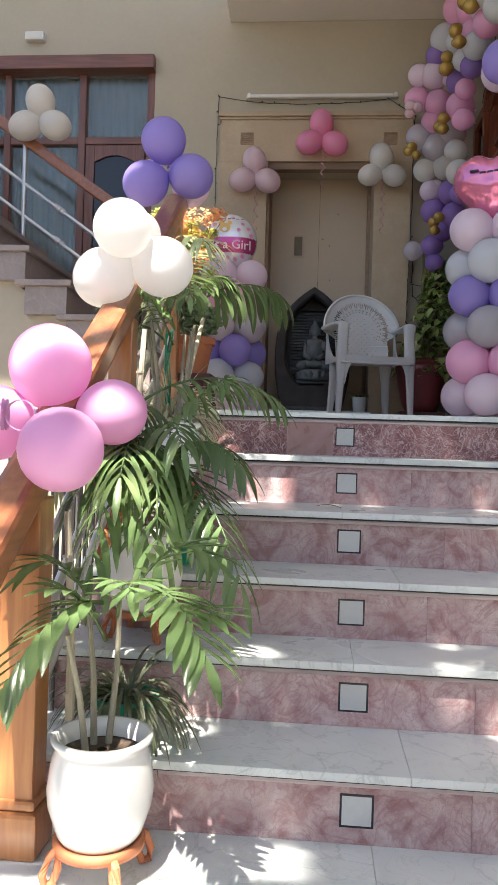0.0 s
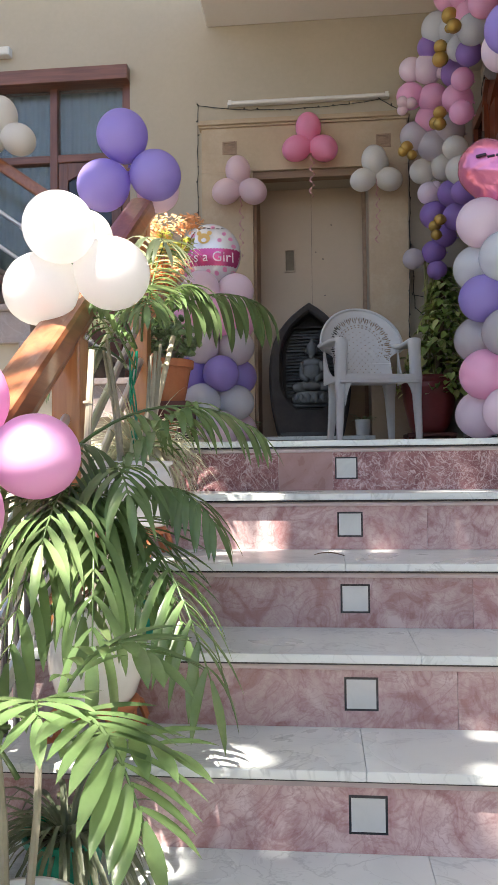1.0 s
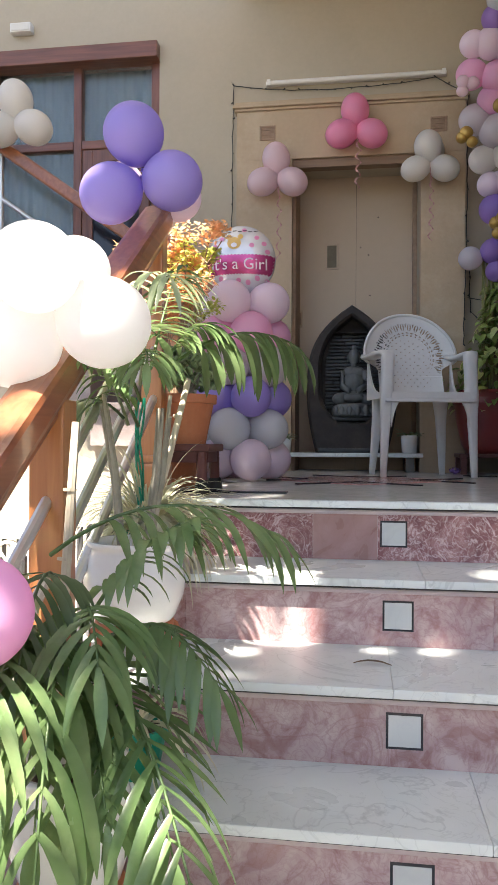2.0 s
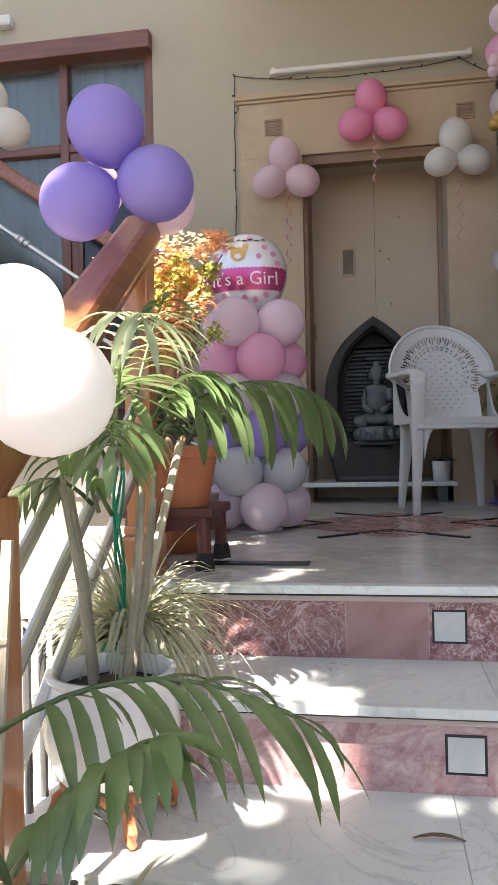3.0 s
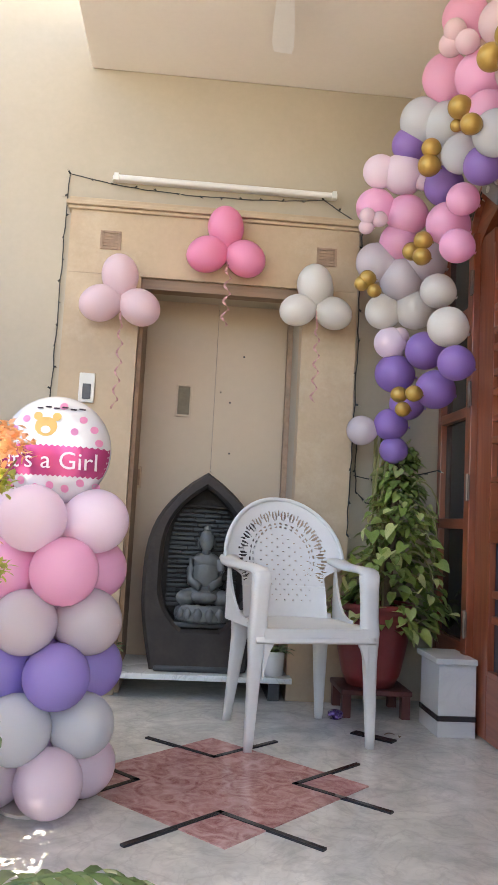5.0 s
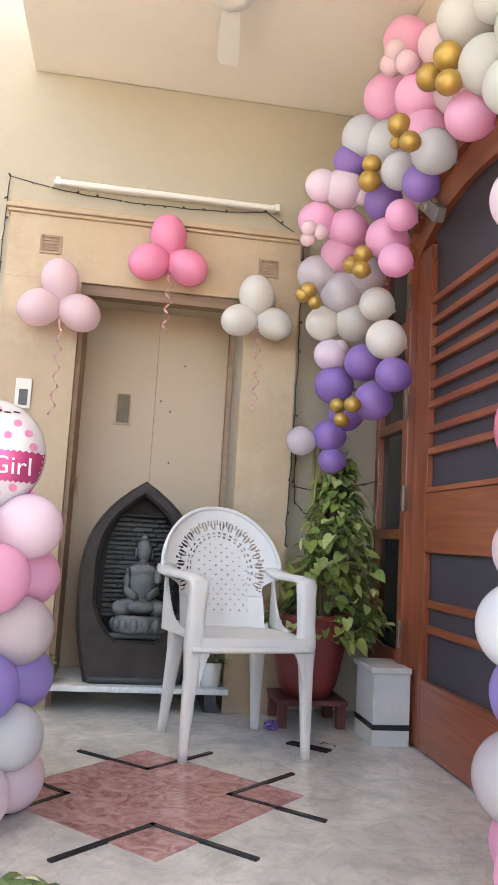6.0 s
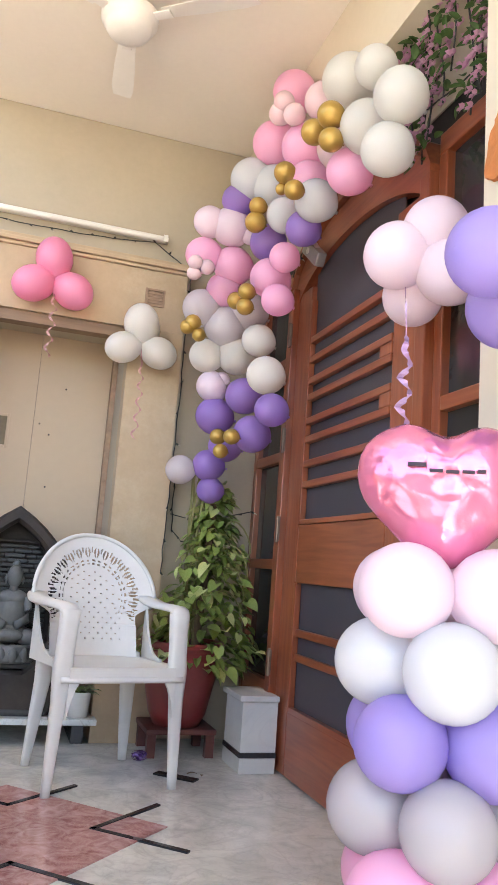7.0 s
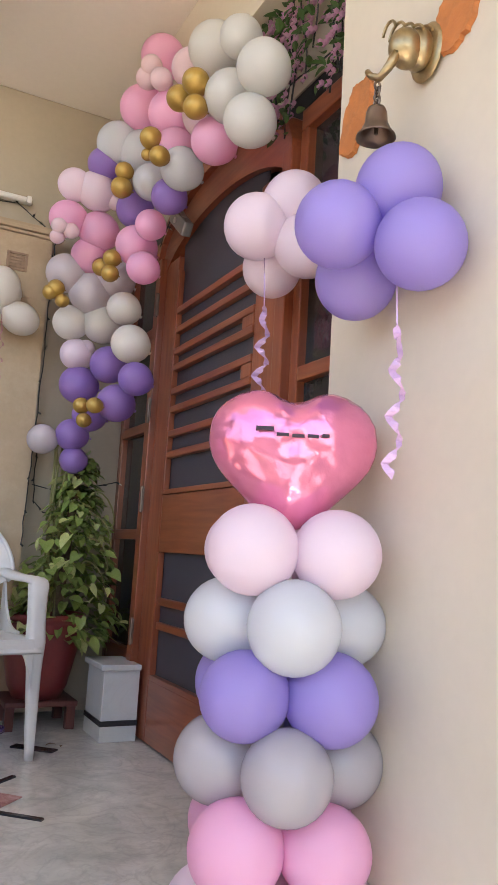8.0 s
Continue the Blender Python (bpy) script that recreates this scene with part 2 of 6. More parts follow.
GREENPOT = material("green_plastic", (0.0, 0.27, 0.17), 0.4, vary=0.1, scale=6, bump=0.03)
SOIL = material("potting_soil", (0.07, 0.045, 0.03), 0.95, vary=0.4, scale=25, fine=120, bump=0.8)
PALM = leafy("palm_leaf", (0.115, 0.19, 0.075), (0.25, 0.32, 0.15), 0.25, 7, 0.25)
PALM_DARK = leafy("deep_palm_leaf", (0.080, 0.125, 0.058), (0.17, 0.21, 0.12), 0.30, 7, 0.28)
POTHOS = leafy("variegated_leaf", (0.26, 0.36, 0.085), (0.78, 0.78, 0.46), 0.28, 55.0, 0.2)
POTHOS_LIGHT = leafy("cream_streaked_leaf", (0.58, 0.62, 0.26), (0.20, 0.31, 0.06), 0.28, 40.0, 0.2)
# darker copy of the outer leaf, painting shade into the clump's inside
POTHOS_IN = leafy("shaded_inner_variegated_leaf", (0.15, 0.22, 0.05), (0.50, 0.52, 0.24), 0.35, 60, 0.2)
# grey-green made pale to hold the shine of backlit fronds
PALM_PALE = leafy("pale_backlit_leaf", (0.27, 0.32, 0.19), (0.46, 0.49, 0.35), 0.35, 9, 0.3)
SPIDER = leafy("striped_grass_leaf", (0.46, 0.46, 0.35), (0.76, 0.74, 0.63), 0.45, 12, 0.3)
JADE = leafy("dark_round_leaf", (0.17, 0.25, 0.11), (0.36, 0.43, 0.25), 0.28, 14, 0.12)
# bush leaf colours lightened towards the glare of the sun on its crown
BUSH_SUNLIT = leafy("sunlit_orange_yellow_leaf", (0.68, 0.33, 0.19), (0.76, 0.56, 0.34), 0.5, 10, 0.4)
FLOWER = leafy("mauve_petal", (0.42, 0.24, 0.36), (0.55, 0.38, 0.45), 0.6, 12, 0.3)
FLOWER_LEAF = leafy("garland_leaf", (0.06, 0.14, 0.04), (0.10, 0.19, 0.06), 0.5, 12, 0.2)
SPIDER_DARK = leafy("dark_striped_grass_leaf", (0.15, 0.18, 0.11), (0.52, 0.52, 0.42), 0.4, 16, 0.25)
STEM = material("ringed_stem", (0.31, 0.29, 0.22), 0.55, vary=0.3, scale=14, bump=0.2)
CANE = material("pale_cane", (0.50, 0.44, 0.33), 0.6, vary=0.2, scale=10, bump=0.15)
VINE = material("vine_stem", (0.25, 0.24, 0.09), 0.55, vary=0.2, scale=12, bump=0.1)
WIRE = material("black_wire", (0.02, 0.022, 0.02), 0.5, vary=0.2)
BULB = material("clear_bulb", (0.55, 0.50, 0.40), 0.15, vary=0.1)
BRASS = material("aged_brass", (0.44, 0.34, 0.19), 0.38, 1.0, vary=0.25, scale=14, fine=80, bump=0.15, stain=(0.20, 0.14, 0.08), stain_amount=0.5)
BRASS_DARK = material("dark_bronze", (0.20, 0.15, 0.12), 0.42, 1.0, vary=0.25, scale=14, bump=0.12)
GREYMETAL = material("grey_cast_metal", (0.38, 0.38, 0.37), 0.4, 0.8, vary=0.12, scale=10, bump=0.06)
TUBE = material("white_lamp_tube", (0.78, 0.77, 0.73), 0.35, vary=0.04)
FANPAINT = material("white_fan_enamel", (0.80, 0.79, 0.75), 0.35, vary=0.04, bump=0.02)
VENT = material("brown_vent", (0.36, 0.245, 0.165), 0.7, vary=0.25, scale=20, bump=0.3)
PAPER = material("white_plastic_plate", (0.72, 0.70, 0.63), 0.4, vary=0.05)
TREELEAF = leafy("canopy_leaf", (0.06, 0.12, 0.03), (0.08, 0.14, 0.04), 0.5, 3, 0.2)
BARK = material("bark", (0.16, 0.11, 0.07), 0.9, vary=0.35, scale=8, bump=0.6)
STOOL = material("dark_red_stool_paint", (0.11, 0.032, 0.027), 0.45, vary=0.2, scale=9, bump=0.08)
RUBBER = material("black_rubber", (0.02, 0.02, 0.02), 0.7, vary=0.2)
L_PINK = latex("pink_latex", (1.0, 0.57, 0.79))
L_ROSE = latex("rose_latex", (1.0, 0.41, 0.61))
L_ORCHID = latex("orchid_pink_latex", (0.95, 0.55, 0.82))
L_LILAC = latex("pale_lilac_latex", (0.95, 0.82, 0.90))
L_BLUSH = latex("blush_latex", (0.90, 0.72, 0.76))
L_WHITE = latex("white_latex", (0.93, 0.93, 0.91), 0.36, 0.45)
L_PEARL = latex("pearl_grey_latex", (0.79, 0.82, 0.84), 0.24, 0.45, 0.3)
L_GREY = latex("silver_grey_latex", (0.78, 0.725, 0.75), 0.24, 0.45, 0.3)
L_PURPLE = latex("purple_latex", (0.44, 0.355, 0.79))
L_VIOLET = latex("violet_latex", (0.40, 0.25, 0.65))
L_CREAM = latex("cream_latex", (0.86, 0.83, 0.77))
L_IVORY = latex("ivory_latex", (0.80, 0.80, 0.765), 0.3, 0.45, 0.2)
L_SILVER = latex("dull_silver_latex", (0.62, 0.60, 0.625), 0.22, 0.45, 0.35)
L_GOLD = material("gold_chrome_latex", (0.47, 0.30, 0.07), 0.40, 0.5, vary=0.06, scale=5, bump=0.0, coat=0.3)
FOIL_PINK = material("pink_foil", (0.86, 0.27, 0.44), 0.15, 0.6, vary=0.05, scale=14, fine=26, bump=0.30)
FOIL_WHITE = material("white_foil", (0.80, 0.80, 0.80), 0.22, 0.25, vary=0.04, scale=6, fine=16, bump=0.2)
FOIL_MAGENTA = material("magenta_foil", (0.62, 0.09, 0.27), 0.2, 0.45, vary=0.06, scale=6, bump=0.1)
PRINT_PINK = material("pink_print", (0.70, 0.25, 0.42), 0.35, vary=0.05)
PRINT_TAN = material("tan_print", (0.72, 0.45, 0.12), 0.4, vary=0.08)
PRINT_WHITE = material("white_print", (0.85, 0.80, 0.82), 0.4, vary=0.03)
INK = material("black_ink", (0.03, 0.015, 0.03), 0.5, vary=0.1)
RIBBON = material("lilac_ribbon", (0.62, 0.42, 0.66), 0.25, 0.2, vary=0.12, scale=20)
RIBBON_P = material("pink_ribbon", (0.50, 0.27, 0.26), 0.3, 0.2, vary=0.12, scale=20)
PURPLEFOIL = material("purple_ribbon_foil", (0.35, 0.22, 0.60), 0.2, 0.6, vary=0.2, scale=30)
GLASS = bpy.data.materials.new("window_glass")
GLASS.use_nodes = True
_b = GLASS.node_tree.nodes["Principled BSDF"]
_b.inputs["Base Color"].default_value = (0.75, 0.82, 0.82, 1)
_b.inputs["Roughness"].default_value = 0.03
_b.inputs["Transmission Weight"].default_value = 0.9
_b.inputs["IOR"].default_value = 1.45


# ---- building blocks ----
def mesh_ob(name, bm, mat, parent=None, label="", smooth=False):
    me = bpy.data.meshes.new(name)
    bmesh.ops.recalc_face_normals(bm, faces=bm.faces)
    bm.to_mesh(me)
    bm.free()
    for m in (mat if isinstance(mat, (list, tuple)) else [mat]):
        me.materials.append(m)
    if smooth:
        me.polygons.foreach_set("use_smooth", [True] * len(me.polygons))
    ob = new(name, me)
    if parent is not None:
        ob.parent = parent
    if label:
        ob["label"] = label
    return ob


def part(name, bm, mat, parent, label="", smooth=False):
    return mesh_ob(name, bm, mat, parent, label, smooth)


def thing(name, place, label, category, group="", kind="", turn=0.0):
    ob = new(name)
    ob.empty_display_size = 0.05
    ob.matrix_basis = pose(*place, 0, 0, turn)
    return tagged(ob, label, category, group, kind)


def share(name, me, m, parent):
    """One more object on a mesh that others use too."""
    ob = new(name, me)
    ob.parent = parent
    ob.matrix_basis = m
    return ob


def add_box(bm, x0, x1, y0, y1, z0, z1, bevel=0.0):
    made = bmesh.ops.create_cube(bm, size=1)["verts"]
    for v in made:
        v.co = Vector(((x0 + x1) / 2 + v.co.x * (x1 - x0), (y0 + y1) / 2 + v.co.y * (y1 - y0), (z0 + z1) / 2 + v.co.z * (z1 - z0)))
    if bevel:
        edges = list({e for v in made for e in v.link_edges})
        bmesh.ops.bevel(bm, geom=edges, offset=bevel, segments=2, affect="EDGES", profile=0.6)
    return bm


def box(x0, x1, y0, y1, z0, z1, bevel=0.0):
    return add_box(bmesh.new(), x0, x1, y0, y1, z0, z1, bevel)


def add_rod(bm, a, b, r, r2=None, sides=10, caps=True):
    a, b = Vector(a), Vector(b)
    d = b - a
    m = Matrix.Translation((a + b) / 2) @ d.to_track_quat("Z", "Y").to_matrix().to_4x4()
    bmesh.ops.create_cone(bm, cap_ends=caps, segments=sides, radius1=r, radius2=r if r2 is None else r2, depth=d.length, matrix=m)
    return bm


def add_beam(bm, a, b, w, h, bevel=0.006):
    """A square-cut timber from a to b, w wide and h high."""
    a, b = Vector(a), Vector(b)
    d = b - a
    y = d.normalized()
    x = y.cross(Vector((0, 0, 1)))
    x = x.normalized() if x.length > 1e-4 else Vector((1, 0, 0))
    z = x.cross(y)
    m = Matrix((x, y, z)).transposed().to_4x4()
    m.translation = (a + b) / 2
    made = bmesh.ops.create_cube(bm, size=1, matrix=m @ Matrix.Diagonal((w, d.length, h, 1)))["verts"]
    if bevel:
        bmesh.ops.bevel(bm, geom=list({e for v in made for e in v.link_edges}), offset=bevel, segments=2, affect="EDGES", profile=0.6)
    return bm


def add_lathe(bm, profile, sides=28, at=(0, 0, 0), close_bottom=True):
    rings = []
    for r, z in profile:
        rings.append([bm.verts.new((at[0] + r * math.cos(2 * math.pi * k / sides), at[1] + r * math.sin(2 * math.pi * k / sides), at[2] + z)) for k in range(sides)])
    for a, b in zip(rings, rings[1:]):
        for k in range(sides):
            bm.faces.new((a[k], a[(k + 1) % sides], b[(k + 1) % sides], b[k]))
    if close_bottom:
        bm.faces.new(rings[0])
    return bm


def add_tube(bm, pts, r, sides=6, r_end=None):
    """A bent tube through the points."""
    pts = [Vector(p) for p in pts]
    rings = []
    for i, p in enumerate(pts):
        d = (pts[min(i + 1, len(pts) - 1)] - pts[max(i - 1, 0)]).normalized()
        side = d.cross(Vector((0.13, 0.31, 0.94))).normalized()
        up = side.cross(d)
        rr = r if r_end is None else r + (r_end - r) * i / (len(pts) - 1)
        rings.append([bm.verts.new(p + side * rr * math.cos(2 * math.pi * k / sides) + up * rr * math.sin(2 * math.pi * k / sides)) for k in range(sides)])
    for a, b in zip(rings, rings[1:]):
        for k in range(sides):
            bm.faces.new((a[k], a[(k + 1) % sides], b[(k + 1) % sides], b[k]))
    bm.faces.new(rings[0])
    bm.faces.new(list(reversed(rings[-1])))
    return bm


def add_prism(bm, outline, y0, y1):
    """An outline in x and z, given depth from y0 to y1."""
    a = [bm.verts.new((x, y0, z)) for x, z in outline]
    b = [bm.verts.new((x, y1, z)) for x, z in outline]
    bm.faces.new(a)
    bm.faces.new(list(reversed(b)))
    for k in range(len(a)):
        bm.faces.new((a[k], a[k - 1], b[k - 1], b[k]))
    return bm


def add_band(bm, inner, outer, y0, y1):
    """The closed strip between two outlines of as many points, in x and z, given depth."""
    n = len(inner)
    v = [[bm.verts.new((x, y, z)) for x, z in line] for line in (inner, outer) for y in (y0, y1)]
    ia, ib, oa, ob_ = v
    for k in range(n):
        j = (k + 1) % n
        bm.faces.new((ia[k], ia[j], oa[j], oa[k]))
        bm.faces.new((ib[k], ob_[k], ob_[j], ib[j]))
        bm.faces.new((ia[k], ib[k], ib[j], ia[j]))
        bm.faces.new((oa[k], oa[j], ob_[j], ob_[k]))
    return bm


# ---- the large structure ----
STEP_Y = [3.657, 3.370, 3.058, 2.797, 2.575, 2.320, 2.050, 1.780, 1.510, 1.240, 0.970]
RISE = 0.17
GROUND_Z = -RISE * len(STEP_Y)
X_LEFT, X_RIGHT = -0.40, 1.20

ground = tagged(mesh_ob("ground", box(-60, 60, -60, 60, GROUND_Z - 0.3, GROUND_Z), GROUND), "grey concrete ground below the marble steps", "ground", kind="structure")

floor = thing("floor", (0, 0, 0), "polished grey-white marble porch floor with inlaid pink diamond", "floor", kind="structure")
part("slab", box(X_LEFT - 0.05, 1.50, STEP_Y[0], 6.60, -0.16, 0.0), FLOORM, floor)
part("edge_slab", box(X_LEFT - 0.05, X_RIGHT, STEP_Y[0] - 0.03, STEP_Y[0] - 0.001, -0.020, 0.0, 0.003), TREAD, floor)
part("side_block", box(X_LEFT - 0.05, X_LEFT + 0.02, STEP_Y[0] + 0.01, 4.5, GROUND_Z, -0.161), PLAIN_OUT, floor)
CX, CY = 0.312, 4.945
bm = bmesh.new()
d = 0.465
v0 = [bm.verts.new((CX + a * d, CY + b * d, -0.004)) for a, b in ((0, 1), (-1, 0), (0, -1), (1, 0))]
v1 = [bm.verts.new((v.co.x, v.co.y, 0.0035)) for v in v0]
bm.faces.new(v1)
for k in range(4):
    bm.faces.new((v0[k], v0[k - 1], v1[k - 1], v1[k]))
part("diamond_inlay", bm, marble("rose_marble", (0.30, 0.125, 0.125), (0.58, 0.38, 0.36), (0.62, 0.47, 0.44), 15.0, 0.3, 0.17, 0.03, 0.05, 1.8), floor, "rose-red marble diamond")
for ax, ay, along, wide in ((0, 1, 0.205, 0.232), (1, 0, 0.240, 0.213), (0, -1, 0.222, 0.245), (-1, 0, 0.225, 0.235)):
    tip = Vector((CX + ax * 0.24, CY + ay * 0.24, 0.002))
    side = Vector((-ay, ax, 0))
    for s in (-1, 1):
        end = tip + (Vector((ax, ay, 0)) * along + side * s * wide)
        part("black_strip", add_beam(bmesh.new(), tip - (end - tip).normalized() * 0.008, end, 0.017, 0.008, 0), BLACKM, floor)
for a, b in (((-0.26, 3.925), (0.085, 3.925)), ((0.86, 5.545), (0.99, 5.43))):
    part("black_strip", add_beam(bmesh.new(), (*a, 0.002), (*b, 0.002), 0.045, 0.008, 0), BLACKM, floor)

rng = random.Random(4)
for k, y in enumerate(STEP_Y):
    top = -RISE * k
    low = top - RISE
    back = y + 0.005
    front = (STEP_Y[k + 1] if k + 1 < len(STEP_Y) else y - 0.3)
    st = thing("step", (0, 0, 0), "pink marble step riser with white marble tread", "step", "entrance steps", "structure")
    # riser panels, the pale inset square proud of them, its thin black border
    sx = 0.379
    red = REDM if k == 0 else PINKM
    cuts = [X_LEFT, X_LEFT + 0.24 + 0.05 * rng.random(), 0.62 + 0.12 * rng.random(), X_RIGHT]
    if k == 0:
        cuts = [X_LEFT, 0.187, 0.372, X_RIGHT]
    for i, (a, b) in enumerate(zip(cuts, cuts[1:])):
        part("riser_panel", box(a + 0.0004, b - 0.0004, y - rng.random() * 0.0012, y + 0.03, low, top - 0.040), PLAINRED if k == 0 and i == 1 else red, st)
    part("square_inset", box(sx + 0.005, sx + 0.071, y - 0.003, y + 0.02, top - 0.127, top - 0.062), SQUAREM, st, "pale marble square")
    bm = bmesh.new()
    for q in ((sx, sx + 0.0048), (sx + 0.0712, sx + 0.076)):
        add_box(bm, q[0], q[1], y - 0.0025, y + 0.02, top - 0.132, top - 0.057)
    for z0, z1 in ((top - 0.132, top - 0.1272), (top - 0.0618, top - 0.057)):
        add_box(bm, sx + 0.0049, sx + 0.0711, y - 0.0025, y + 0.02, z0, z1)
    part("square_border", bm, BLACKM, st, "black stone border")
    # nosing: slab lip, dark line and lower moulding
    part("dark_line", box(X_LEFT, X_RIGHT, y - 0.020, y + 0.01, top - 0.0255, top - 0.0205), BLACKM, st)
    part("nosing_moulding", box(X_LEFT, X_RIGHT, y - 0.011, y + 0.01, top - 0.0395, top - 0.026, 0.004), LIPM, st)
    # the tread at the foot of this riser
    if k + 1 < len(STEP_Y):
        yf = front - 0.03
        xs = [X_LEFT - 0.04, 0.36 + 0.3 * rng.random(), X_RIGHT]
        for a, b in zip(xs, xs[1:]):
            part("tread_slab", box(a + 0.0002, b - 0.0002, yf, y + 0.02, low - 0.020, low - 0.0004 * rng.random(), 0.0022), TREAD, st)
        part("core", box(X_LEFT, X_RIGHT, front + 0.031, y + 0.4, low - 0.17, low - 0.021), PLAIN_OUT, st)
    part("cheek", box(X_LEFT - 0.06, X_LEFT - 0.002, front + 0.002, y, GROUND_Z, low - 0.03), PLAIN_OUT, st)

# back wall with the tall window and the lift door opening
YB = 6.125
DX0, DX1, DZ = -0.10, 0.66, 1.883
WX0, WX1, WZ0, WZ1 = -2.45, -0.953, 0.30, 2.682
bm = bmesh.new()
add_box(bm, WX1, DX0, YB, 6.50, -0.1, 6.2)
add_box(bm, DX1, 1.60, YB, 6.50, -0.1, 6.2)
add_box(bm, DX0, DX1, YB, 6.50, DZ, 6.2)
add_box(bm, WX0, WX1, YB, 6.50, WZ1, 6.2)
add_box(bm, WX0, WX1, YB, 6.50, GROUND_Z, WZ0)
add_box(bm, -4.5, WX0, YB, 6.50, GROUND_Z, 6.2)
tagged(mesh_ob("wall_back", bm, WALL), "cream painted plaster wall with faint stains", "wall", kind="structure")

ceiling = tagged(mesh_ob("ceiling", box(-0.41, 1.60, 2.50, YB - 0.002, 2.93, 3.12, 0.01), CEILING), "off-white painted porch ceiling slab", "ceiling", kind="structure")
bm = bmesh.new()
add_box(bm, X_RIGHT, 1.60, 1.9, 4.006, GROUND_Z, 2.928)
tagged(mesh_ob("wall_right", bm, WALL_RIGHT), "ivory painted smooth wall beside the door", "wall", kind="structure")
bm = bmesh.new()
add_box(bm, X_RIGHT, 1.60, 4.007, YB - 0.002, 2.52, 2.928)
tagged(mesh_ob("beam", bm, WALL_RIGHT), "ivory painted beam over the door recess", "beam", kind="structure")
# near-black backing that paints the shade behind the wooden door
tagged(mesh_ob("wall_shade_recess", box(1.42, 1.60, 4.007, YB - 0.002, 0.0, 2.519), DARK), "near-black backing painted as the shade behind the wooden door", "wall", kind="structure")
# unseen walls added to close the surroundings behind and beside the camera
tagged(mesh_ob("wall_unseen_left", box(-6.3, -6.0, -6, 6.5, GROUND_Z, 1.6), PLAIN_OUT), "unseen plain plaster wall added beyond the yard", "wall", kind="structure")
tagged(mesh_ob("wall_unseen_rear", box(-6.0, 6.0, -6.3, -6.0, GROUND_Z, 0.6), PLAIN_OUT), "unseen plain plaster wall added behind the camera", "wall", kind="structure")
tagged(mesh_ob("wall_unseen_right", box(1.20, 1.60, -6.0, 1.899, GROUND_Z, 0.4), PLAIN_OUT), "unseen plain plaster wall added beside the camera", "wall", kind="structure")

# door surround of the lift: pilasters, lintel, cornice
sur = thing("trim", (0, 0, 0), "tan painted stone door surround with worn cornice", "door surround", kind="structure")
part("pilaster", box(-0.44, DX0, 6.03, YB - 0.001, 0, DZ), STONE_PAINT, sur)
part("pilaster", box(DX1, 0.914, 6.03, YB - 0.001, 0, DZ), STONE_PAINT, sur)
part("lintel", box(-0.44, 0.914, 6.03, YB - 0.001, DZ + 0.001, 2.18), STONE_PAINT, sur)
for x0, x1, y0, z0, z1 in ((-0.452, 0.926, 6.015, 2.181, 2.196), (-0.462, 0.936, 6.0, 2.197, 2.216), (-0.45, 0.924, 6.02, 2.217, 2.238)):
    part("cornice", box(x0, x1, y0, YB - 0.001, z0, z1, 0.004), STONE_PAINT, sur)
part("reveal_beam", box(DX0, DX1, 6.05, 6.12, DZ - 0.05, DZ - 0.001), wood("brown_reveal", (0.30, 0.19, 0.11), (0.2, 0.12, 0.07), 0.5, "X", 0.1), sur)
part("reveal_edge", box(DX0 + 0.001, DX0 + 0.02, 6.08, 6.40, 0, DZ - 0.05), VENT, sur)
part("reveal_edge", box(DX1 - 0.025, DX1 - 0.001, 6.34, 6.40, 0, DZ - 0.05), VENT, sur)

# near-black sheet added so that the seam of the lift doors stays dark
tagged(mesh_ob("wall_shade_shaft", box(DX0 - 0.05, DX1 + 0.05, 6.505, 6.6, 0.0, DZ + 0.1), DARK), "near-black sheet added behind the lift doors to darken their seam", "wall", kind="structure")
lift = thing("door_1", (0, 0, 0), "beige enamelled lift doors closed in a deep reveal", "door", kind="structure")
part("door_leaf", box(DX0 + 0.005, 0.2795, 6.405, 6.44, 0.0, DZ), LIFT_DOOR, lift)
part("door_leaf", box(0.2815, DX1 - 0.002, 6.409, 6.44, 0.0, DZ), LIFT_DOOR, lift)
bm = bmesh.new()
for q in ((0.083, 0.095, 1.292, 1.459), (0.156, 0.168, 1.292, 1.459)):
    add_box(bm, q[0], q[1], 6.396, 6.404, q[2], q[3], 0.002)
for z0, z1 in ((1.292, 1.304), (1.447, 1.459)):
    add_box(bm, 0.0955, 0.1555, 6.396, 6.404, z0, z1, 0.002)
pw = part("viewing_frame", bm, LIFT_DOOR, lift)
part("viewing_glass", box(0.096, 0.155, 6.400, 6.404, 1.305, 1.446), material("smoky_glass", (0.20, 0.165, 0.11), 0.4, vary=0.3, spec=0.2), lift, "small smoky glass pane")
bm = box(-0.088, -0.062, 6.392, 6.404, 0.92, 1.03, 0.003)
part("latch_plate", bm, STONE_PAINT, lift)
part("latch_slot", box(-0.081, -0.069, 6.386, 6.391, 0.935, 1.015, 0.002), VENT, lift)
for x, z in ((0.31, 1.43), (0.37, 1.12), (0.36, 1.38), (0.42, 1.62)):
    part("screw", box(x - 0.004, x + 0.004, 6.404, 6.408, z - 0.004, z + 0.004, 0.001), DARK, lift)

# tall window with a door leaf in it
win = thing("window_1", (0, 0, 0), "dark brown wooden window with curtained panes", "window", kind="structure")
def wbox(name, x0, x1, z0, z1, y0=6.15, y1=6.22, mat=WINWOOD, bevel=0.006):
    return part(name, box(x0, x1, y0, y1, z0, z1, bevel), mat, win)
wbox("lintel_board", WX0, WX1 - 0.001, 2.581, WZ1 - 0.001, 6.06, 6.24, WINWOOD_H)
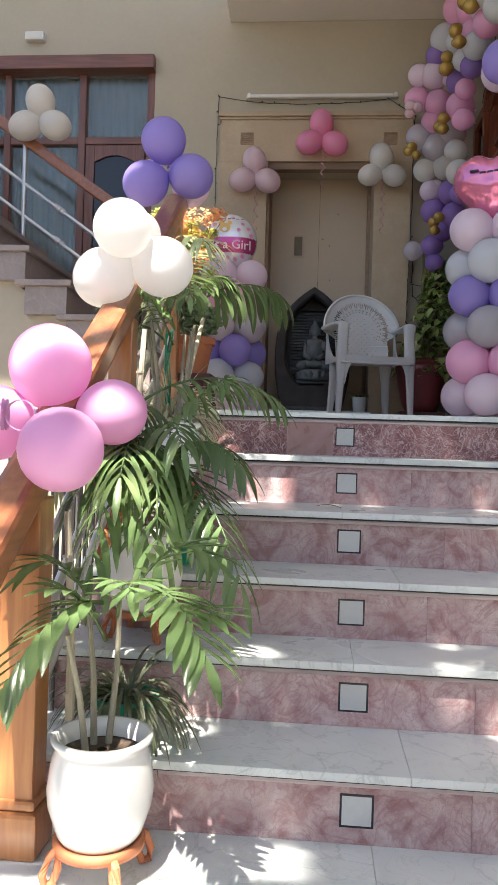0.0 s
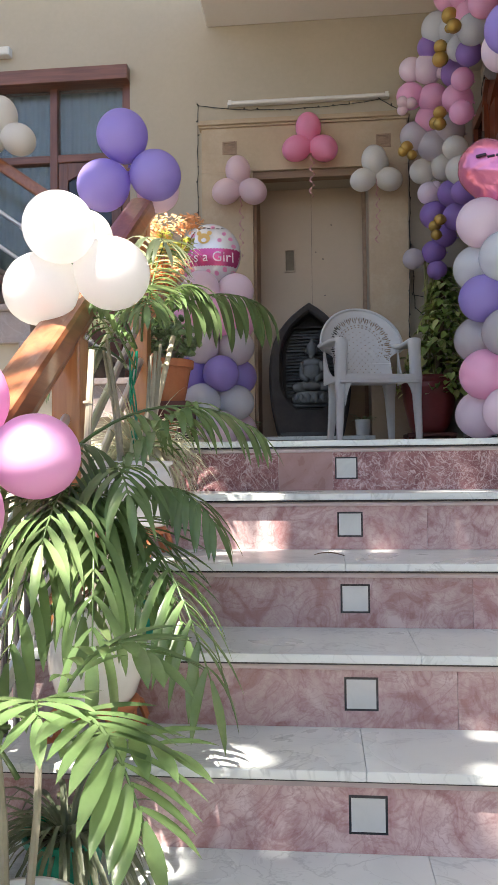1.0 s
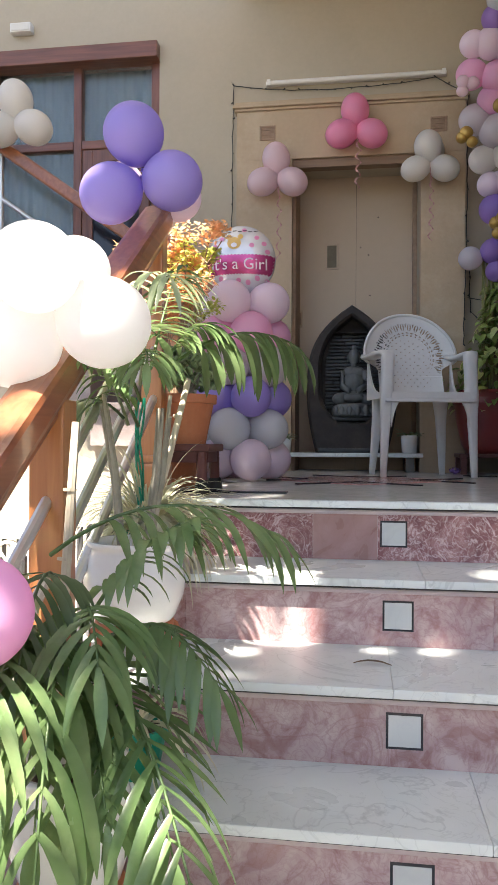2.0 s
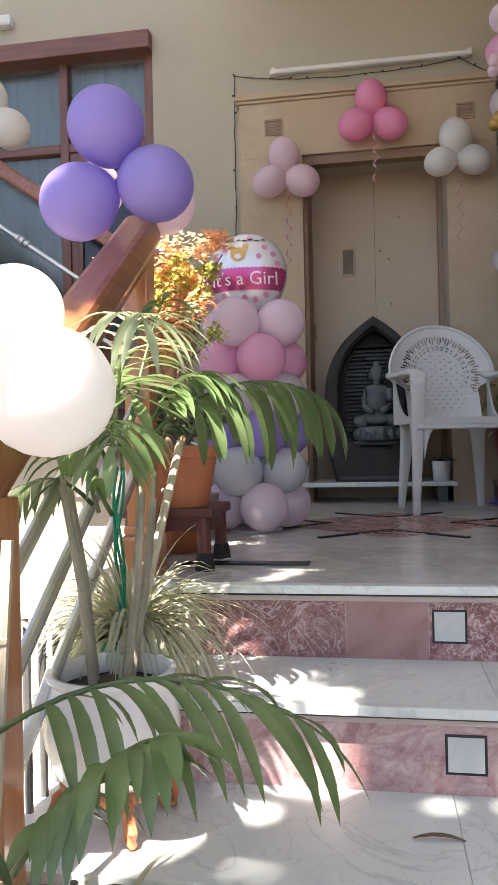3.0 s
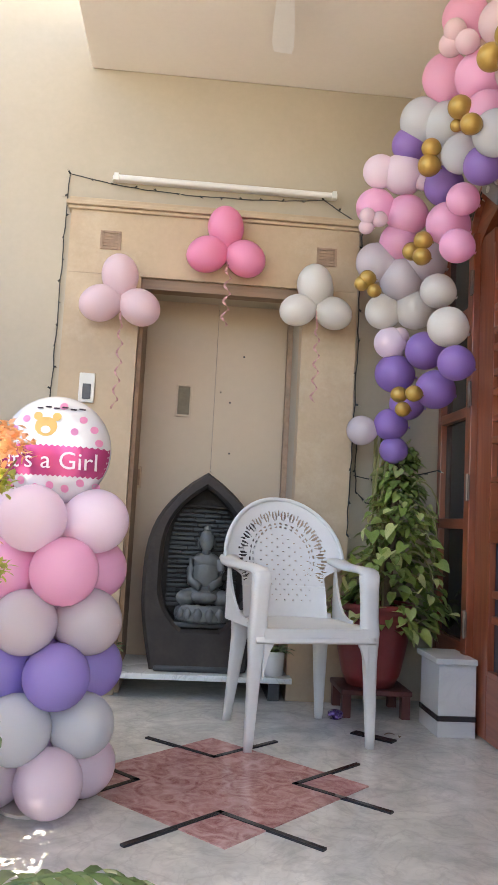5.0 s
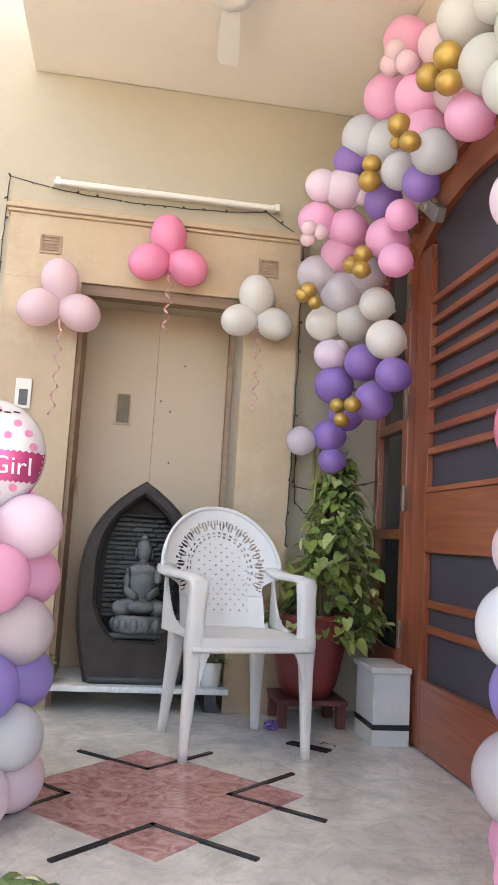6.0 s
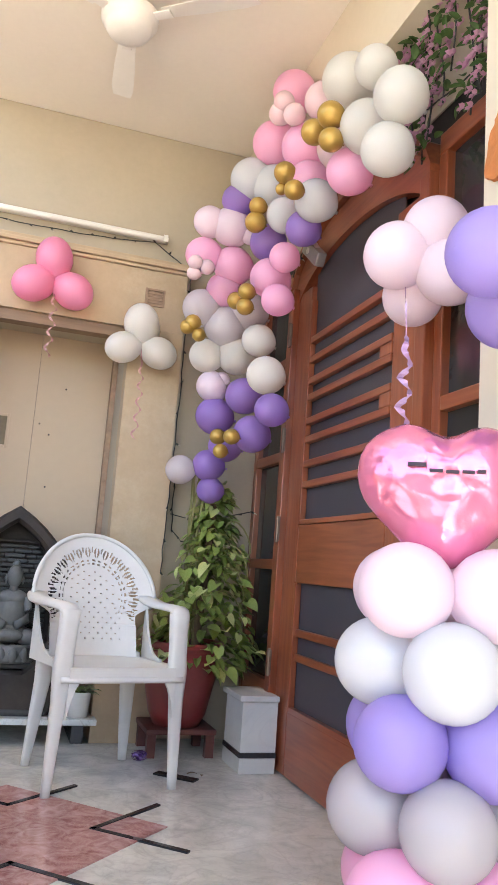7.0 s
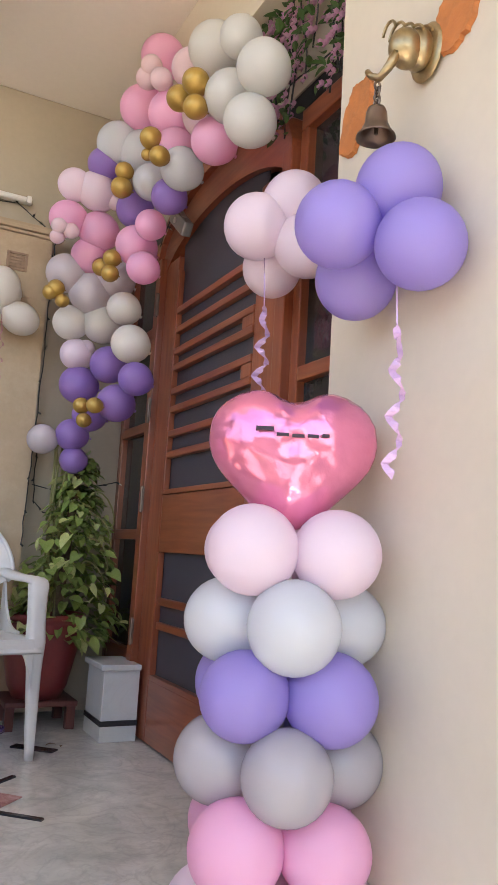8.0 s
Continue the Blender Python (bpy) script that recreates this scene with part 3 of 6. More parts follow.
wbox("frame", WX1 - 0.06, WX1 - 0.001, WZ0, 2.580)
wbox("mullion", -1.53, -1.475, WZ0, 2.580)
wbox("mullion", -2.10, -2.05, WZ0, 2.580)
wbox("frame", WX0, WX0 + 0.06, WZ0, 2.580)
for a, b in ((-1.474, WX1 - 0.061), (-2.049, -1.531), (WX0 + 0.061, -2.101)):
    wbox("transom", a, b, 2.055, 2.11, mat=WINWOOD_H)
    p = part("pane", box(a, b, 6.186, 6.190, 2.111, 2.580), GLASS, win)
    p.visible_shadow = False
for a, b in ((-2.049, -1.531), (WX0 + 0.061, -2.101)):
    p = part("pane", box(a, b, 6.186, 6.190, WZ0, 2.054), GLASS, win)
    p.visible_shadow = False
# the leaf: stiles, arched top rail, dark glass
arch = [(-1.474 + 0.07 + 0.309 * k / 12, 1.93 + 0.05 * math.sin(math.pi * k / 12)) for k in range(13)]
bm = bmesh.new()
add_box(bm, -1.473, -1.405, 6.16, 6.20, WZ0, 2.054, 0.003)
add_box(bm, -1.094, -1.027, 6.16, 6.20, WZ0, 2.054, 0.003)
add_box(bm, -1.4045, -1.0945, 6.162, 6.198, WZ0, 1.0, 0.003)
add_prism(bm, arch + [(-1.095, 2.053), (-1.404, 2.053)], 6.162, 6.198)
part("leaf", bm, WINWOOD, win)
part("leaf_glass", box(-1.404, -1.095, 6.178, 6.182, 1.001, 1.98), material("dark_glass", (0.02, 0.022, 0.03), 0.06, vary=0.1), win)
# pleated curtain, and a near-black sheet that paints the unlit room behind
bm = bmesh.new()
cols = []
for k in range(121):
    x = WX0 + (WX1 - WX0) * k / 120
    y = 6.29 + 0.014 * math.sin(k * 1.25) + 0.006 * math.sin(k * 0.37)
    cols.append((bm.verts.new((x, y, WZ0)), bm.verts.new((x, y, 2.66))))
for a, b in zip(cols, cols[1:]):
    bm.faces.new((a[0], b[0], b[1], a[1]))
tagged(mesh_ob("curtain", bm, CURTAIN, smooth=True), "blue-grey pleated curtain hung behind the window", "curtain")
tagged(mesh_ob("wall_shade_room", box(WX0, WX1, 6.44, 6.49, WZ0, WZ1), DARK), "near-black sheet painted as the unlit room behind the window", "wall", kind="structure")

# big arched wooden door in the right-hand recess, with side lights
FX = 1.345
def arch_z(y):
    return 2.03 + 0.25 * max(0.0, 1 - ((y - 5.06) / 0.60) ** 2) ** 0.5 if abs(y - 5.06) < 0.60 else 2.03
gd = thing("door_2", (0, 0, 0), "red-brown varnished arched wooden door with mesh panes", "door", kind="structure")
def dpart(name, y0, y1, z0, z1, mat=DOORWOOD, x0=FX, x1=FX + 0.045, bevel=0.005, parent=None):
    return part(name, box(x0, x1, y0, y1, z0, z1, bevel), mat, parent or gd)
leaf_y0, leaf_y1 = 4.52, 5.60
dpart("stile", 5.455, leaf_y1, 0.01, 2.02)
dpart("stile", leaf_y0, 4.71, 0.01, 2.02)
dpart("bottom_rail", 4.711, 5.454, 0.01, 0.25, DOORWOOD_H)
dpart("lock_rail", 4.711, 5.454, 0.752, 0.985, DOORWOOD_H)
for z0, z1 in ((0.446, 0.476), (0.541, 0.571)):
    dpart("muntin", 4.711, 5.454, z0, z1, DOORWOOD_H, FX + 0.006, FX + 0.04)
for i, z in enumerate((1.150, 1.236, 1.338, 1.416, 1.517, 1.588, 1.680, 1.767)):
    dpart("muntin", 4.711, 5.454, z - 0.014, z + 0.014, DOORWOOD_H, FX - 0.004, FX + 0.04)
for z0, z1, y0 in ((1.338, 1.416, 4.79), (1.517, 1.588, 4.80)):
    dpart("stile_block", 4.711, y0, z0 + 0.0145, z1 - 0.0145, DOORWOOD, FX - 0.002, FX + 0.042)
for z0, z1 in ((0.251, 0.751), (0.986, 2.24)):
    dpart("mesh_pane", 4.70, 5.46, z0, z1, MESH, FX + 0.022, FX + 0.027, 0)
# panel mouldings round the two glazed fields
for z0, z1 in ((0.251, 0.751), (0.986, 1.95)):
    dpart("moulding", 5.432, 5.454, z0, z1, DOORWOOD, FX - 0.006, FX + 0.02, 0.003)
    dpart("moulding", 4.711, 5.431, z0, z0 + 0.02, DOORWOOD_H, FX - 0.006, FX + 0.02, 0.003)
# arched head: thick band following the arch, and the frame round the leaf
ys = [leaf_y0 - 0.06 + (5.66 - leaf_y0 + 0.06) * k / 24 for k in range(25)]
bm = bmesh.new()
lo = [(y, max(1.93, arch_z(y) - 0.145)) for y in ys]
hi = [(y, arch_z(y) - 0.012) for y in ys]
add_prism(bm, lo + hi[::-1], 0, 0.05)
bm.transform(Matrix(((0, 1, 0, FX - 0.004), (1, 0, 0, 0), (0, 0, 1, 0), (0, 0, 0, 1))))
part("arched_rail", bm, DOORWOOD_H, gd)
bm = bmesh.new()
add_prism(bm, [(y, arch_z(y) - 0.010) for y in ys] + [(y, arch_z(y) + 0.045) for y in ys[::-1]], 0, 0.09)
bm.transform(Matrix(((0, 1, 0, FX - 0.03), (1, 0, 0, 0), (0, 0, 1, 0), (0, 0, 0, 1))))
part("arched_frame", bm, DOORWOOD_H, gd)
dpart("jamb", leaf_y1 + 0.002, leaf_y1 + 0.06, 0.002, 2.05, DOORWOOD, FX - 0.03, FX + 0.06)
dpart("jamb", leaf_y0 - 0.062, leaf_y0 - 0.002, 0.002, 2.05, DOORWOOD, FX - 0.03, FX + 0.06)
# side lights either side
for y0, y1 in ((5.662, 6.10), (4.02, 4.456)):
    dpart("side_stile", y0, y0 + 0.045, 0.002, 2.10, DOORWOOD, FX, FX + 0.06)
    dpart("side_stile", y1 - 0.045, y1, 0.002, 2.10, DOORWOOD, FX, FX + 0.06)
    for z0, z1 in ((0.002, 0.33), (0.80, 0.845), (1.28, 1.325), (1.72, 1.765), (2.101, 2.17)):
        dpart("side_rail", y0 + (0.046 if z1 < 2.1 else 0), y1 - (0.046 if z1 < 2.1 else 0), z0, z1, DOORWOOD_H, FX, FX + 0.06)
    dpart("side_glass", y0 + 0.046, y1 - 0.046, 0.331, 2.10, material("dim_glass", (0.03, 0.032, 0.032), 0.05, vary=0.1), FX + 0.028, FX + 0.032, 0)
dpart("spandrel", 4.02, 6.10, 2.33, 2.515, PLAIN_OUT, FX + 0.062, FX + 0.07, 0)
for z in (0.42, 0.97, 1.356, 1.83):
    hb = box(FX - 0.038, FX - 0.031, 5.585, 5.622, z - 0.05, z + 0.05, 0.002)
    add_rod(hb, (FX - 0.038, 5.602, z - 0.055), (FX - 0.038, 5.602, z + 0.055), 0.007, sides=8)
    part("hinge", hb, BRASS_DARK, gd, "dull bronze hinge")
# ladder of small fairy-lamp beads along the arch
for k in range(3, 24, 3):
    y = ys[k]
    part("bead", add_lathe(bmesh.new(), [(0.001, -0.007), (0.007, 0), (0.001, 0.007)], 8, (FX - 0.036, y, arch_z(y) + 0.02)), BULB, gd)

# stair rising beyond the balustrade, with its side wall
stair = thing("staircase", (0, 0, 0), "grey-pink stone stair rising beside the window", "staircase", kind="structure")
SY0, SY1 = 4.45, 5.30
GREYPINK = marble("grey_pink_stone", (0.26, 0.215, 0.20), (0.33, 0.28, 0.26), (0.42, 0.37, 0.35), 6, 0.3, 0.4, 0.03, 0.08)
for k in range(13):
    x, z = -0.33 - 0.225 * k, 0.15 + 0.177 * k
    part("tread", box(x - 0.27, x + 0.03, SY0 - 0.03, SY1, z - 0.03, z, 0.006), GREYPINK, stair)
    part("riser", box(x - 0.224, x, SY0, SY1 - 0.002, z - 0.176, z - 0.031), GREYPINK, stair)
bm = bmesh.new()
prof = [(-0.33, -0.03), (-0.33, GROUND_Z), (-3.4, GROUND_Z), (-3.4, 2.2)]
add_prism(bm, prof, SY0 + 0.05, SY1 - 0.05)
part("side_wall", bm, WALL, stair)
part("landing", box(-4.4, -3.26, SY0, YB - 0.002, 2.1, 2.28), PLAIN_OUT, stair)

# far hand rail of that stair
rail = thing("stair_railing", (0, 0, 0), "brown wooden hand rail with steel rods", "railing")
A0, A1 = Vector((-0.40, 5.2, 0.90)), Vector((-2.70, 5.2, 2.52))
part("hand_rail", add_beam(bmesh.new(), A0, A1, 0.06, 0.065, 0.012), RAILWOOD, rail)
part("rail_end", add_beam(bmesh.new(), A0 + Vector((0.12, 0, -0.02)), A0 + Vector((-0.02, 0, -0.02)), 0.06, 0.06, 0.008), RAILWOOD, rail)
sl = (A1 - A0)
for dz in (-0.27, -0.47, -0.66):
    r = part("rod", add_rod(bmesh.new(), A0 + Vector((0, 0, dz)), A1 + Vector((0, 0, dz)), 0.011, sides=10), STEEL, rail)
    for f in (0.25, 0.40, 0.62, 0.8):
        p, dd = A0 + sl * f + Vector((0, 0, dz)), sl.normalized()
        bm = bmesh.new()
        for o, rad in ((-0.028, 0.019), (0.0, 0.022), (0.028, 0.019)):
            add_rod(bm, p + dd * (o - 0.01), p + dd * (o + 0.01), rad, sides=12)
        part("collar", bm, STEEL, r)
for f in (0.02, 0.5, 0.97):
    p = A0 + sl * f
    part("upright", add_rod(bmesh.new(), p - Vector((0, 0, 0.8)), p, 0.014), STEEL, rail)

# balustrade along the entrance steps
XB = -0.312
bal = thing("balustrade", (0, 0, 0), "orange-brown varnished wooden balustrade with steel rods", "balustrade")
R0, R1 = Vector((XB, 1.90, -0.416)), Vector((XB, 3.80, 0.885))
hr = part("hand_rail", add_beam(bmesh.new(), R0, R1, 0.085, 0.075, 0.016), RAILWOOD, bal)
part("groove", add_beam(bmesh.new(), R0 + Vector((0, 0, -0.055)), R1 + Vector((0, 0, -0.055)), 0.05, 0.035, 0.004), RAILWOOD, bal)
def newel(x, y, z0, z1, w=0.085):
    bm = box(x - w / 2, x + w / 2, y - w / 2, y + w / 2, z0, z1, 0.006)
    add_box(bm, x - w / 2 - 0.015, x + w / 2 + 0.015, y - w / 2 - 0.015, y + w / 2 + 0.015, z0, z0 + 0.10, 0.01)
    add_box(bm, x - w / 2 - 0.008, x + w / 2 + 0.008, y - w / 2 - 0.008, y + w / 2 + 0.008, z0 + 0.102, z0 + 0.125, 0.008)
    return bm
part("newel_post", newel(XB, 2.20, -1.02, -0.26), POSTWOOD, bal)
part("newel_post", newel(XB, 2.96, -0.51, 0.25, 0.075), POSTWOOD, bal)
part("newel_post", newel(XB - 0.006, 3.76, 0.0, 0.82, 0.066), POSTWOOD, bal)
for dz in (-0.26, -0.42, -0.57):
    part("rod", add_rod(bmesh.new(), R0 + Vector((0, 0.30, dz + 0.20)), R1 + Vector((0, -0.06, dz - 0.01)), 0.013, sides=10), STEEL, bal)
part("side_rail", add_beam(bmesh.new(), (XB - 0.05, 2.13, -0.40), (-1.6, 2.13, -0.40), 0.07, 0.07, 0.012), RAILWOOD, bal)
post = thing("newel_post", (-0.418, 4.36, 0), "sunlit orange-brown wooden stair newel post", "post")
part("shaft", newel(0, 0, 0, 0.799, 0.085), POSTWOOD, post)
part("cap", box(-0.055, 0.065, -0.06, 0.06, 0.80, 0.965, 0.014), RAILWOOD, post, "red-brown block-shaped cap")

# painted iron screens in the side yard
fence = thing("iron_screen", (0, 0, 0), "white and black painted iron lattice screen", "screen")
for x0 in (-1.95, -1.50, -1.05, -0.60):
    bm = bmesh.new()
    add_box(bm, x0, x0 + 0.03, 4.06, 4.09, GROUND_Z, -0.16, 0.003)
    add_box(bm, x0 + 0.031, x0 + 0.449, 4.062, 4.088, -0.19, -0.16, 0.003)
    add_box(bm, x0 + 0.031, x0 + 0.449, 4.062, 4.088, -0.34, -0.315, 0.003)
    add_box(bm, x0 + 0.031, x0 + 0.449, 4.062, 4.088, -0.80, -0.775, 0.003)
    part("frame", bm, WHITEIRON, fence)
    for k in range(3):
        cx, cz = x0 + 0.10 + 0.13 * k, -0.253
        ring = [(cx + 0.058 * math.cos(a), cz + 0.058 * math.sin(a)) for a in [2 * math.pi * i / 20 for i in range(20)]]
        ring2 = [(cx + 0.046 * math.cos(a), cz + 0.046 * math.sin(a)) for a in [2 * math.pi * i / 20 for i in range(20)]]
        part("ring", add_band(bmesh.new(), ring2, ring, 4.066, 4.084), WHITEIRON, fence)
        bm = bmesh.new()
        for a in (30, 90, 150):
            q = radians(a)
            add_rod(bm, (cx + 0.045 * math.cos(q), 4.075, cz + 0.045 * math.sin(q)), (cx, 4.075, cz - 0.03), 0.006, sides=6)
        part("petal", bm, WHITEIRON, fence)
    for k in range(7):
        x = x0 + 0.07 + 0.058 * k
        part("bar", add_rod(bmesh.new(), (x, 4.10, GROUND_Z), (x, 4.10, -0.19), 0.009, sides=8), BLACKIRON, fence)
side = thing("iron_bars", (0, 0, 0), "black painted iron bars below the hand rail", "bars")
for k in range(22):
    y = 2.30 + 0.065 * k
    zt = -0.34 + 0.684 * (y - 2.2)
    part("bar", add_rod(bmesh.new(), (XB - 0.06, y, GROUND_Z), (XB - 0.06, y, min(zt - 0.25, -0.05)), 0.008, sides=8), BLACKIRON, side)


# ---- balloons ----
def balloon_mesh(name, mat, rings=18, sides=28, squash=1.02):
    """An inflated balloon of radius 1, neck and knot pointing down."""
    prof = []
    for k in range(rings + 1):
        a = math.pi * k / rings
        r, z = math.sin(a), -math.cos(a) * squash
        if z < -0.55:
            z -= 0.10 * ((-0.55 - z) / 0.5) ** 2
        prof.append((max(r, 0.004 if z > 0 else 0.02), z))
    bm = add_lathe(bmesh.new(), prof, sides)
    add_lathe(bm, [(0.02, prof[0][1] - 0.02), (0.07, prof[0][1] - 0.05), (0.05, prof[0][1] - 0.08), (0.10, prof[0][1] - 0.13), (0.02, prof[0][1] - 0.12)], 10)
    bmesh.ops.recalc_face_normals(bm, faces=bm.faces)
    me = bpy.data.meshes.new(name)
    bm.to_mesh(me)
    bm.free()
    me.materials.append(mat)
    me.polygons.foreach_set("use_smooth", [True] * len(me.polygons))
    return me


BALLOON = {k: balloon_mesh("balloon", m) for k, m in dict(pink=L_PINK, rose=L_ROSE, orchid=L_ORCHID, lilac=L_LILAC, blush=L_BLUSH, white=L_WHITE, pearl=L_PEARL, grey=L_GREY, purple=L_PURPLE, violet=L_VIOLET, cream=L_CREAM, ivory=L_IVORY, silver=L_SILVER, gold=L_GOLD).items()}


def balloon(parent, colour, place, r, inward=(0, 0, -1), tall=1.0):
    """One balloon whose knot points along inward."""
    q = (-Vector(inward)).to_track_quat("Z", "Y")
    return share("balloon", BALLOON[colour], Matrix.LocRotScale(Vector(place), q, (r, r, r * tall * (0.97 + 0.06 * ((place[0] * 37 + place[2] * 91) % 1)))), parent)


def curly_ribbon(start, length, mat, parent, width=0.008, coil=0.012, turns=4.0, seed=0, straight=0.35):
    """A ribbon that hangs straight and then curls."""
    rg = random.Random(seed)
    bm = bmesh.new()
    prev = None
    n = 60
    ph = rg.random() * 6
    for k in range(n + 1):
        f = k / n
        c = 0 if f < straight else min(1, (f - straight) * 4)
        a = ph + f * turns * 2 * math.pi
        p = Vector(start) + Vector((coil * c * math.cos(a) + 0.01 * math.sin(f * 3), -abs(coil * c * math.sin(a)) - 0.004, -length * f))
        tw = a * (1 if c else 0.3)
        w = Vector((math.cos(tw), 0.15, 0.5 * math.sin(tw) * c)).normalized() * (width if c else 0.0035) / 2
        cur = (bm.verts.new(p - w), bm.verts.new(p + w), bm.verts.new(p + w + Vector((0, 0.0006, 0))), bm.verts.new(p - w + Vector((0, 0.0006, 0))))
        if prev:
            for i in range(4):
                bm.faces.new((prev[i], prev[(i + 1) % 4], cur[(i + 1) % 4], cur[i]))
        prev = cur
    return part("ribbon", bm, mat, parent)


def cluster(label, centre, r, items, group="", ribbon=None):
    """Balloons tied at their knots; items: colour, and the way in which each one points, with a size."""
    c = Vector(centre)
    ob = thing("balloon_cluster", centre, label, "balloons", group)
    for colour, way, size in items:
        w = Vector(way).normalized()
        balloon(ob, colour, w * r * size * 1.15, r * size * 0.96, -w, 1.16)
    if ribbon:
        curly_ribbon((0.0, -0.03, -0.01), ribbon[0], ribbon[1], ob, seed=int(centre[0] * 100), straight=0.12, turns=ribbon[2], coil=ribbon[3], width=ribbon[4])
    return ob


TRIO = ((-0.12, -0.25, 1), (-0.98, -0.25, -0.40), (0.92, -0.25, -0.48))
cluster("three pink balloons tied over the lift door", (0.286, 5.965, 2.02), 0.086, [("rose", w, 1) for w in TRIO], "balloons round the lift door", (0.36, RIBBON_P, 5, 0.014, 0.010))
cluster("three blush balloons tied beside the lift door", (-0.175, 5.955, 1.755), 0.086, [("blush", w, 1) for w in TRIO], "balloons round the lift door", (0.50, RIBBON_P, 6, 0.012, 0.009))
cluster("three cream white balloons tied beside the lift door", (0.70, 5.93, 1.775), 0.084, [("cream", (-0.1, -0.25, 1), 1), ("cream", (-1, -0.2, -0.35), 0.9), ("cream", (1, -0.1, -0.35), 0.92), ("cream", (0.1, 0.3, 0.8), 0.95)], "balloons round the lift door", (0.44, RIBBON_P, 6, 0.012, 0.009))


def bunch(label, knot, items, group, ribbon=None):
    """Balloons of given places whose knots meet at one point."""
    ob = thing("balloon_cluster", knot, label, "balloons", group)
    for colour, place, r in items:
        d = Vector(place) - Vector(knot)
        balloon(ob, colour, d, r, -d)
    if ribbon:
        curly_ribbon(ribbon[5], ribbon[0], ribbon[1], ob, seed=int(knot[1] * 100), turns=ribbon[2], coil=ribbon[3], width=ribbon[4])
    return ob


bunch("three purple balloons tied to the balustrade newel", (-0.325, 3.66, 0.962), (("purple", (-0.340, 3.60, 1.068), 0.089), ("purple", (-0.228, 3.62, 0.930), 0.087), ("purple", (-0.408, 3.60, 0.895), 0.089), ("lilac", (-0.262, 3.81, 0.945), 0.078), ("lilac", (-0.438, 3.79, 0.985), 0.072)), "balloons on the balustrade")
bunch("white balloons tied to the sunlit hand rail", (-0.28, 2.93, 0.43), (("white", (-0.285, 2.80, 0.49), 0.086), ("white", (-0.356, 2.871, 0.360), 0.091), ("white", (-0.183, 2.90, 0.400), 0.092), ("white", (-0.30, 3.05, 0.54), 0.076)), "balloons on the balustrade")
bunch("orchid pink balloons tied to the lower hand rail", (-0.33, 2.38, -0.06), (("orchid", (-0.345, 2.40, 0.042), 0.099), ("orchid", (-0.209, 2.092, -0.155), 0.086), ("orchid", (-0.47, 2.38, -0.10), 0.092), ("orchid", (-0.185, 2.39, -0.067), 0.079)), "balloons on the balustrade")
cluster("three white balloons tied to the upper stair rail", (-1.42, 5.13, 1.80), 0.092, [("cream", (-0.05, -0.3, 1), 1), ("cream", (-0.95, -0.3, -0.45), 1), ("cream", (0.95, -0.3, -0.45), 1)], "balloons on the balustrade")
bunch("four lilac balloons fixed beside the door recess", (1.20, 4.31, 1.665), (("lilac", (1.117, 4.275, 1.656), 0.092), ("lilac", (1.209, 4.235, 1.731), 0.091), ("lilac", (1.215, 4.36, 1.585), 0.085), ("lilac", (1.235, 4.20, 1.605), 0.09)), "balloons on the ivory wall", (0.40, RIBBON, 5, 0.016, 0.017, (-0.06, -0.04, -0.09)))
bunch("four purple balloons fixed on the ivory wall", (1.10, 3.69, 1.42), (("purple", (0.995, 3.68, 1.408), 0.085), ("purple", (1.10, 3.63, 1.492), 0.085), ("purple", (1.105, 3.565, 1.355), 0.086), ("purple", (1.11, 3.78, 1.352), 0.086)), "balloons on the ivory wall", (0.44, RIBBON, 5, 0.014, 0.016, (-0.02, -0.08, -0.06)))
# purple ribbon bow on the white and the pink bunches
for c in ((-0.20, 2.93, 0.45), (-0.385, 2.235, -0.085)):
    bow = thing("ribbon_bow", c, "lilac curling ribbon tied round balloon knots", "ribbon")
    for s in range(4):
        bm = bmesh.new()
        pts = []
        for k in range(17):
            a = 2 * math.pi * k / 16
            pts.append(Vector((math.cos(s * 1.6) * 0.034 * (1 - math.cos(a)), -0.004 * s + math.sin(s * 1.6) * 0.012 * (1 - math.cos(a)), 0.034 * math.sin(a))))
        prev = None
        for p in pts:
            cur = [bm.verts.new(p + Vector((0, o, 0.0015 * e))) for o, e in ((-0.007, 0), (0.007, 0), (0.007, 1), (-0.007, 1))]
            if prev:
                for i in range(4):
                    bm.faces.new((prev[i], prev[(i + 1) % 4], cur[(i + 1) % 4], cur[i]))
            prev = cur
        part("loop", bm, RIBBON, bow)


def column(label, x, y, layers, turn, r=0.095, ring=0.118):
    ob = thing("balloon_column", (x, y, 0), label, "balloon column", "balloon columns")
    part("pole", add_rod(bmesh.new(), (0, 0, 0), (0, 0, layers[-1][1] + 0.1), 0.008), PAPER, ob)
    part("base_plate", add_lathe(bmesh.new(), [(0.10, 0), (0.10, 0.008), (0.02, 0.012)], 20), PAPER, ob)
    for i, (colour, z) in enumerate(layers):
        for k in range(4):
            a = radians(turn + 90 * k + (45 if i % 2 else 0))
            d = Vector((math.cos(a), math.sin(a), 0))
            balloon(ob, colour, d * ring + Vector((0, 0, z)), r * (1 + 0.03 * math.sin(5 * i + 3 * k)), -d)
    return ob


LC = (-0.185, 4.735)
lcol = column("column of pink, grey, purple and pearl balloons", *LC, (("lilac", 0.095), ("pearl", 0.225), ("purple", 0.36), ("grey", 0.495), ("pink", 0.63), ("lilac", 0.765)), 293, 0.088, 0.121)
RC = (1.022, 3.85)
